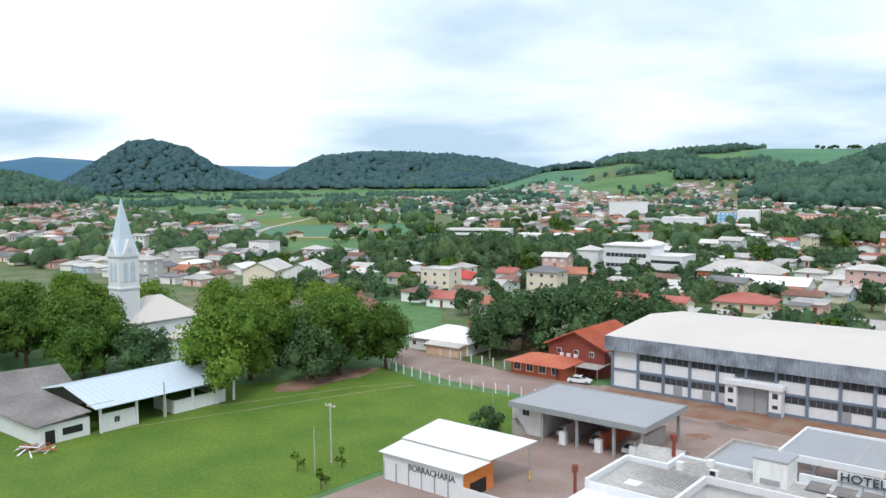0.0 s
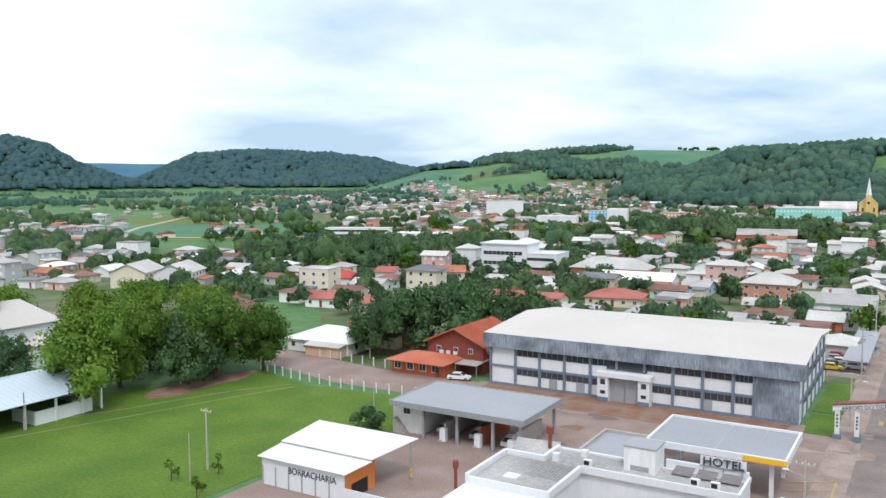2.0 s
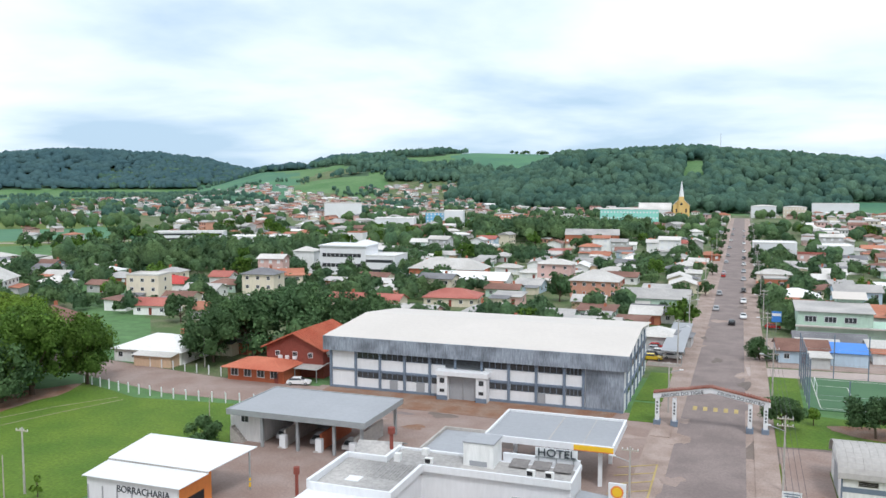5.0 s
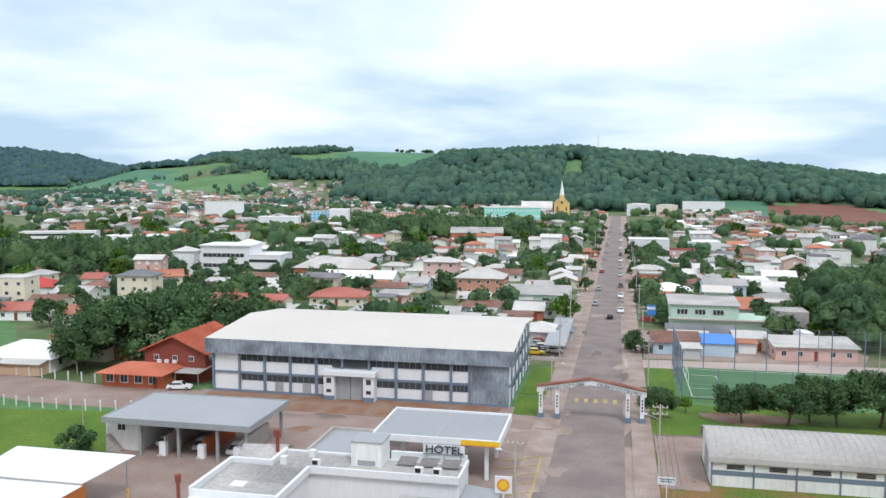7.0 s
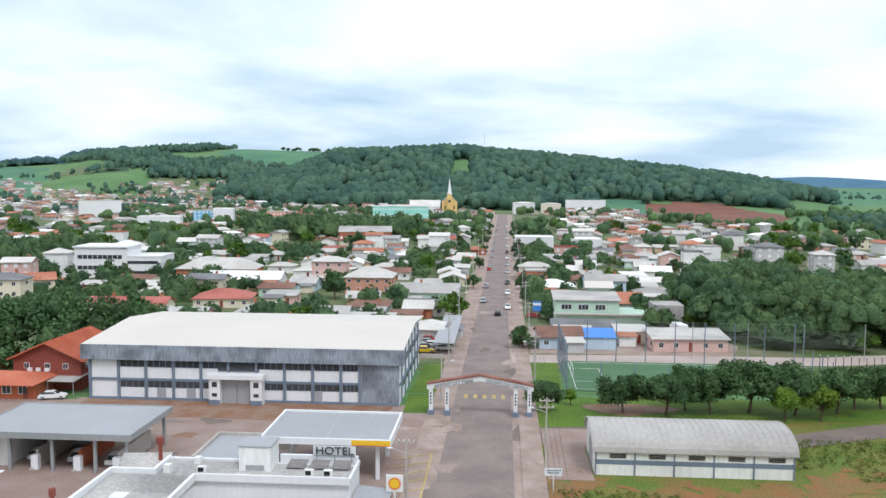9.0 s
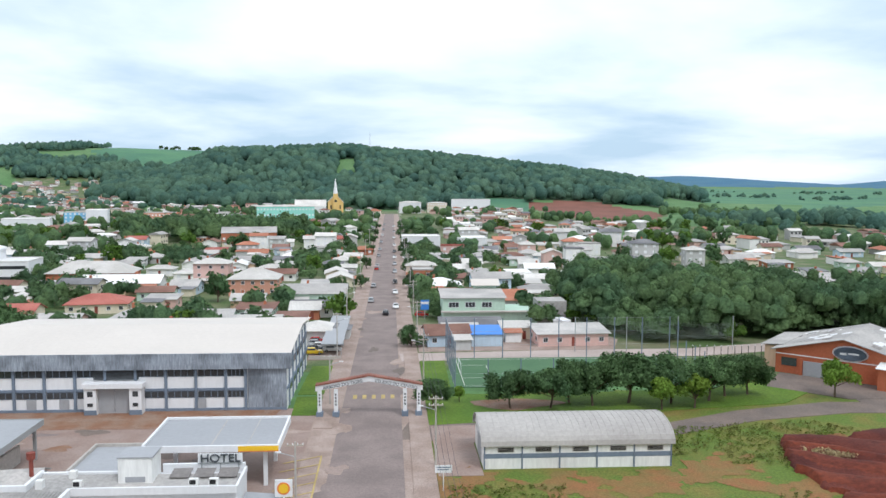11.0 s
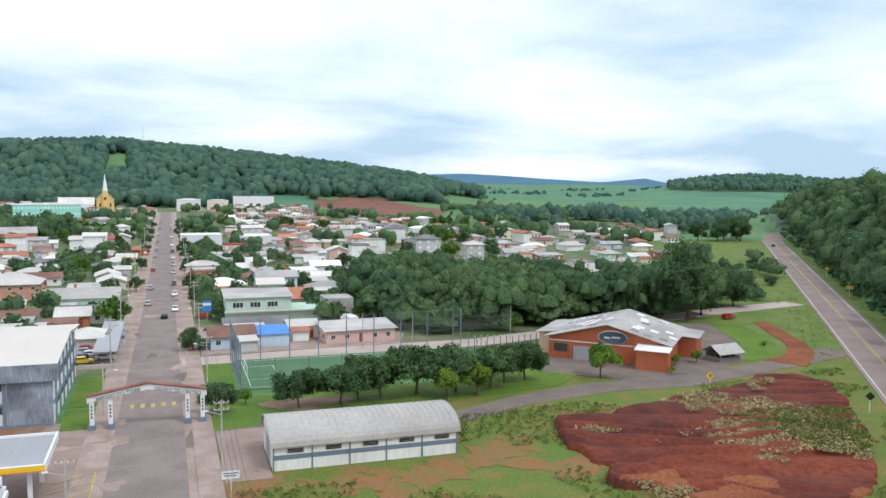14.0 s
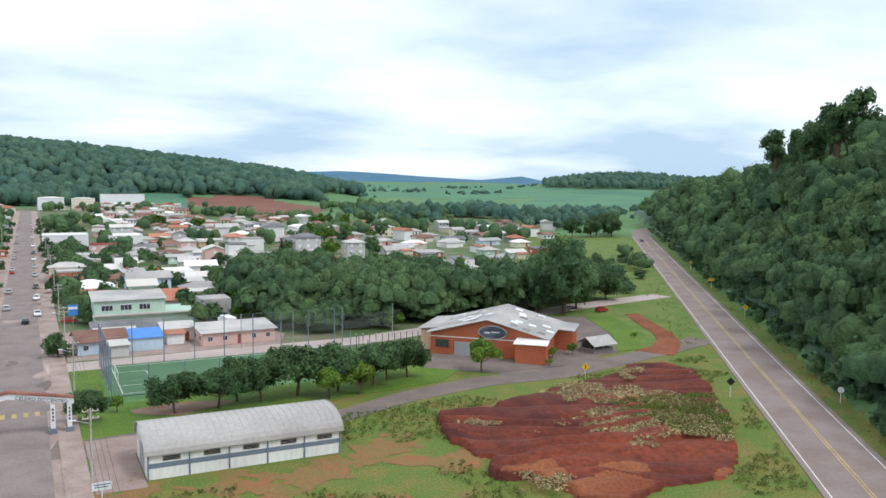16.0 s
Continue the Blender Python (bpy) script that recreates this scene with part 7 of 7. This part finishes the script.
for i in range(13):
    y = 262 + i * 33
    plant(TOWN[1 + i % 2], 6.3 + 0.003 * y, y, "dark street tree on the pavement", 0.55 + 0.2 * (i % 3), group="street trees")
    if i % 2:
        plant(TOWN[1], -11.5 + 0.003 * y, y, "dark street tree on the pavement", 0.6, group="street trees")
for x, y, s in ((345, 440, 0.9), (337, 446, 1.0), (352, 452, 1.05), (328, 440, 0.85), (360, 462, 1.1), (318, 446, 0.9)):
    plant(DARK[1], x, y, "dark conifer-like tree beside the highway crest", s)
n = 0
while n < 296:
    x, y = tr.uniform(-420, 300), tr.uniform(190, 640)
    if not in_view(x, y) or not (-52 < az_of(x, y) < 24) or rad_of(x, y) < 185 or not free(x, y, 3.0) or (x > -80 and x < 60 and y < 195):
        continue
    plant(TOWN[tr.randrange(4)], x, y, "leafy green tree in a town yard", tr.uniform(0.5, 1.15), group="yard trees")
    n += 1


def scatter(n, x0, x1, y0, y1, ok):
    p = rng.uniform((x0, y0), (x1, y1), (n, 2))
    return p[ok(p[:, 0], p[:, 1])]


hx = np.array([t[:3] for t in taken])
far_from_houses = lambda x, y: (np.hypot(np.asarray(x)[:, None] - hx[:, 0], np.asarray(y)[:, None] - hx[:, 1]) > hx[:, 2] * 0.62 + 0.8).all(1)
AZ = lambda x, y: np.degrees(np.arctan2(x, y))
RD = lambda x, y: np.hypot(x, y)
hf = lambda x, y: cover(x, y, ground(x, y)) == 2
# valley wood beside the court
wood("valley_wood", scatter(3400, 45, 330, 190, 470, lambda x, y: (AZ(x, y) > 12.0) & (AZ(x, y) < 37) & (RD(x, y) > 208) & (RD(x, y) < 300 + 25 * np.sin(x / 30)) & (across_hw(x, y) < 9) & ((y > 206) | (x > 58)) & (x > 54) & (y > 197 + (x - 72) * 0.17)), 8.2, "forest", 26, "dense green wood in the valley behind the court", 0.46, (0.5, 1.8), 0.3, 12, 0.26)
wood("valley_scrub", scatter(420, 45, 200, 190, 300, lambda x, y: (AZ(x, y) > 12.0) & (AZ(x, y) < 33) & (RD(x, y) > 203) & (RD(x, y) < 250) & (x > 54) & (y > 195.5 + (x - 72) * 0.19)), 6.0, "forest", 34, "lighter green trees at the wood's edge", 0.5, (0.4, 1.5), 0.3, 7, 0.26)
# bank wood beyond the highway
for n, near, far, count in ((6500, 0, 270, 32), (6500, 270, 720, 14)):
    wood("bank_wood", scatter(n, 90, 560, -60, 700, lambda x, y: (across_hw(x, y) > 51) & (across_hw(x, y) < 124) & (AZ(x, y) < 60) & (RD(x, y) > near) & (RD(x, y) <= far)), 11, "forest", count, "steep wooded bank rising beyond the highway", 0.42, (0.45, 1.6), 0.3, 14 if far < 300 else 7, 0.26 if far < 300 else 0.42)
wood("bank_scrub", scatter(7000, 90, 330, -40, 330, lambda x, y: (across_hw(x, y) > 51) & (across_hw(x, y) < 112) & (AZ(x, y) < 60)), 5.0, "forest", 22, "undergrowth between the trees of the wooded bank", 0.6, (0.5, 1.5), 0.3, 2, 0.3)
wood("slope_scrub", scatter(700, 150, 330, 200, 400, lambda x, y: (across_hw(x, y) > -22) & (across_hw(x, y) < 24) & (AZ(x, y) > 30) & (RD(x, y) > 285) & (RD(x, y) < 470) & (rough_noise(x, y, 17) > 0.05)), 3.6, "forest", 40, "bushes on the green slope beside the highway", 0.6, (0.4, 1.7), 0.3, 3, 0.3)
wood("bank_scrub", scatter(20000, 60, 420, 0, 520, lambda x, y: (across_hw(x, y) > 46.3) & (across_hw(x, y) < 56) & (AZ(x, y) < 62)), 2.0, "forest", 26, "low scrub at the foot of the wooded bank", 0.6, (0.4, 1.6), 0.3, 1, 0.3)
PINE = tree_kind(23.5, 15, "leafdark", 6500, 0.28, 2.5, 30, 41)
for x, y, h in ((138, 197.5, 1.0), (131, 201, 0.6), (147, 204, 0.55), (124, 204, 0.5)):
    plant(PINE, x, y, "very tall dark tree above the valley wood", h)
TALL = tree_kind(21, 9.5, "leafdark", 1500, 0.27, 11.0, 13, 33)
for s, a, h in ((318, 88, 1.45), (330, 90, 1.55), (342, 92, 1.5), (336, 84, 1.3), (360, 90, 1.35), (380, 88, 1.2), (348, 86, 1.25), (310, 92, 1.5), (400, 84, 1.4), (412, 86, 1.1)):
    x, y = hp(s, a)
    plant(TALL, x, y, "tall slender tree standing above the wooded bank", h)
x, y = hp(260, 60)
plant(tree_kind(11, 10, "yellowleaf", 1500, 0.35, 2, 7, 30), x, y, "yellow-green tree on the wooded bank", 1.0)
# town greenery further off, one mass
wood("town_trees", scatter(2700, -330, 120, 192, 470, lambda x, y: (AZ(x, y) > -54) & (AZ(x, y) < 12) & (RD(x, y) > 205) & (RD(x, y) < 440) & (np.abs(x + 3) > 13) & (rough_noise(x, y, 24) > -0.15) & ~((x > -72) & (x < 66) & (y < 205)) & far_from_houses(x, y)), 5.0, "forest", 22, "dark green garden trees between houses", 0.46, (0.5, 1.4), 0.3, 4, 0.4)
wood("town_trees", scatter(420, -180, -60, 490, 640, lambda x, y: (AZ(x, y) > -17.5) & (AZ(x, y) < -6) & (RD(x, y) > 520) & (RD(x, y) < 600)), 11, "forest", 20, "band of large dark trees in the town", 0.42, (0.65, 1.3), 0.3, 5, 0.6)
wood("town_trees", scatter(700, -400, -170, 270, 480, lambda x, y: (AZ(x, y) > -43) & (AZ(x, y) < -27) & (RD(x, y) > 375) & (RD(x, y) < 440)), 10, "forest", 20, "band of large dark trees below the white buildings", 0.42, (0.65, 1.3), 0.3, 5, 0.55)
wood("town_trees", scatter(3000, -520, 420, 420, 960, lambda x, y: far_from_houses(x, y) & (rough_noise(x, y, 38) + 0.5 * rough_noise(x, y, 16) > 0.2) & (cover(x, y, ground(x, y)) != 4) & (AZ(x, y) > np.where(RD(x, y) > 560, -41, -52)) & (AZ(x, y) < 33) & (np.abs(x - 0.003 * y + 3) > 11) & (rough_noise(x, y, 38) > -0.2) & (across_hw(x, y) < 15)), 7.5, "forest", 42, "green yard trees among distant houses")
wood("town_trees", scatter(5600, -1300, -280, 180, 800, lambda x, y: (AZ(x, y) < np.where(RD(x, y) > 560, valley_edge(RD(x, y)), -50)) & (RD(x, y) > 260) & (RD(x, y) < 1200) & (rough_noise(x, y, 45) > -0.1) & far_from_houses(x, y)), 6.0, "forest", 10, "green yard trees among houses on the slope", 0.45, (0.5, 1.4), 0.3, 3)
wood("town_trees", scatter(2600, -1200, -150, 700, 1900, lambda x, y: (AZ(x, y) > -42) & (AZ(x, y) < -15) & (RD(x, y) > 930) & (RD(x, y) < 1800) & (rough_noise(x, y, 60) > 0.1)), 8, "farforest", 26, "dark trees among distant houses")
wood("hedgerow_trees", scatter(2200, -1000, -150, 220, 1000, lambda x, y: (AZ(x, y) > -57) & (AZ(x, y) < -40) & (RD(x, y) > 300) & (RD(x, y) < 1400) & (rough_noise(x, y, 70) + 0.4 * rough_noise(x, y, 23) > 0.5)), 9, "forest", 40, "dark clumps of trees between green pastures")
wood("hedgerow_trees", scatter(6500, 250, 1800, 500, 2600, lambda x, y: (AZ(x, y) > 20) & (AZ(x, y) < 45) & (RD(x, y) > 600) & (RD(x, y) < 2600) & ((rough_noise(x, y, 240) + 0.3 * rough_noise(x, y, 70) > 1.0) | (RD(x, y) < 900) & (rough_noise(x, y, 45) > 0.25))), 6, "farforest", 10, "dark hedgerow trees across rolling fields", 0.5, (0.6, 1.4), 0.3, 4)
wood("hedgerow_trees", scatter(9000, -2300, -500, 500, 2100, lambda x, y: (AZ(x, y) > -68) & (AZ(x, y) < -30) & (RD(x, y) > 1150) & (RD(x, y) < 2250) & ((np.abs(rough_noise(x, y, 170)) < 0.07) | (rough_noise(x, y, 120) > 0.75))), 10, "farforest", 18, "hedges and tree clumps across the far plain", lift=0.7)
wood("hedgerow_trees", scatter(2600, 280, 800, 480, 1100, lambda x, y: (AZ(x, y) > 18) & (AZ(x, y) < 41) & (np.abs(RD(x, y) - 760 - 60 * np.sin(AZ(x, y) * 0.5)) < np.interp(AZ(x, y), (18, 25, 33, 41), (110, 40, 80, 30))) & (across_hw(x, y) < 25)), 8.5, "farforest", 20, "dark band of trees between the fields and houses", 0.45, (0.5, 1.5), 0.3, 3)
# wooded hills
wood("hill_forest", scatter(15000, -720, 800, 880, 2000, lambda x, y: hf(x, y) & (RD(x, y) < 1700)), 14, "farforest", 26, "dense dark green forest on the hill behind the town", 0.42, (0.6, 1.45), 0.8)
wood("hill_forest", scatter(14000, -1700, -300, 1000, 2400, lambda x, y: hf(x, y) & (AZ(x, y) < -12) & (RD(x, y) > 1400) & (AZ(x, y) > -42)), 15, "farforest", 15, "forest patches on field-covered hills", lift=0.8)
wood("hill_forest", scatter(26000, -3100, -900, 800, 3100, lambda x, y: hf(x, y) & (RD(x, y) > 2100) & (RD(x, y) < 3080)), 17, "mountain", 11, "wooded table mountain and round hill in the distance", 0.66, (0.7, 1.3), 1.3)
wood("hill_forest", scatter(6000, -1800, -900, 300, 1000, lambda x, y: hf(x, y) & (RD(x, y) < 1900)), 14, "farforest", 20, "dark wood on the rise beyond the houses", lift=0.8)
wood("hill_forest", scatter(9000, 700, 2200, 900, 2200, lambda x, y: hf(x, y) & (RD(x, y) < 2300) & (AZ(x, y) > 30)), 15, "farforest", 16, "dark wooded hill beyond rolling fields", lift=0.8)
for x, y in scatter(12, -560, -420, 2050, 2150, lambda x, y: x < 0):
    plant(DARK[0], x, y, "lone tree on the hilltop field", 0.7)
# weeds and dry grass round the bare earth
tufts("weeds", scatter(16000, 4, 135, 60, 146, lambda x, y: (across_hw(x, y) < 29) & ~inside(x, y, EARTH) & (rough_noise(x, y, 9) + 0.6 * rough_noise(x, y, 4) > 0.0) & ~((y > 104) & (y < 124) & (x < 37)) & (y < 122 + 0.12 * x) & (x > 7)), 0.42, "weed", "patchy green weeds on rough ground")
tufts("weeds", scatter(7000, 76, 118, 84, 122, lambda x, y: inside(x, y, EARTH) & ((x - 100) ** 2 / 240 + (y - 102) ** 2 / 130 + 0.5 * rough_noise(x, y, 5) < 1)), 0.5, "weed", "green and straw weeds over the bare earth", 18, 0.75)
tufts("dry_grass", scatter(13000, 56, 118, 78, 132, lambda x, y: inside(x, y, EARTH) & (rough_noise(x, y, 7) + 0.7 * rough_noise(x + 30, y, 15) + 0.5 * rough_noise(x, y, 2) > 0.25)), 0.5, "drygrass", "tufts of dry straw-coloured grass on bare earth", 16, 0.7)
tufts("verge_grass", scatter(15000, 60, 330, 60, 330, lambda x, y: (((across_hw(x, y) > 43.2) & (across_hw(x, y) < 49)) | ((across_hw(x, y) > 20) & (across_hw(x, y) < 29.3) & (y > 136))) & (RD(x, y) < 330) & (rough_noise(x, y, 6) > -0.4)), 0.5, "weed", "rough green grass on the highway verges", 8)
# radio mast on the hill
mx, my = -36.6, 1540
mt = thing("radio_mast", "slim lattice radio mast on the wooded hill", "mast", pose(mx, my, float(ground(mx, my))))
for a in (0, 120, 240):
    part("leg", rod((1.2 * math.cos(radians(a)), 1.2 * math.sin(radians(a)), 0), (0.3 * math.cos(radians(a)), 0.3 * math.sin(radians(a)), 42), 0.22, 0.15, 4), "steel", mt)
for i in range(10):
    part("brace", rod((1.1 - i * 0.08, 0, i * 4), (-0.6 + i * 0.04, 0.8 - i * 0.06, i * 4 + 4), 0.12, n=4), "steel", mt)
tr2 = thing("truck", "white box truck parked in the yard", "truck", pose(44.5, 211, 0.05, 0, 0, 100))
part("cargo_box", boxes((-2.6, -1.2, 0.9, 2.4, 1.2, 3.4)), "white", tr2, bevel=0.05)
part("cab", boxes((2.5, -1.1, 0.6, 4.2, 1.1, 2.6)), "white", tr2, bevel=0.12)
part("windscreen", boxes((4.205, -0.95, 1.6, 4.25, 0.95, 2.4)), "darkglass", tr2)
for sx in (-1.7, 3.2):
    for sy in (-1.05, 1.05):
        part("wheel", rod((sx, sy - 0.14, 0.45), (sx, sy + 0.14, 0.45), 0.45, n=14), "tyre", tr2)
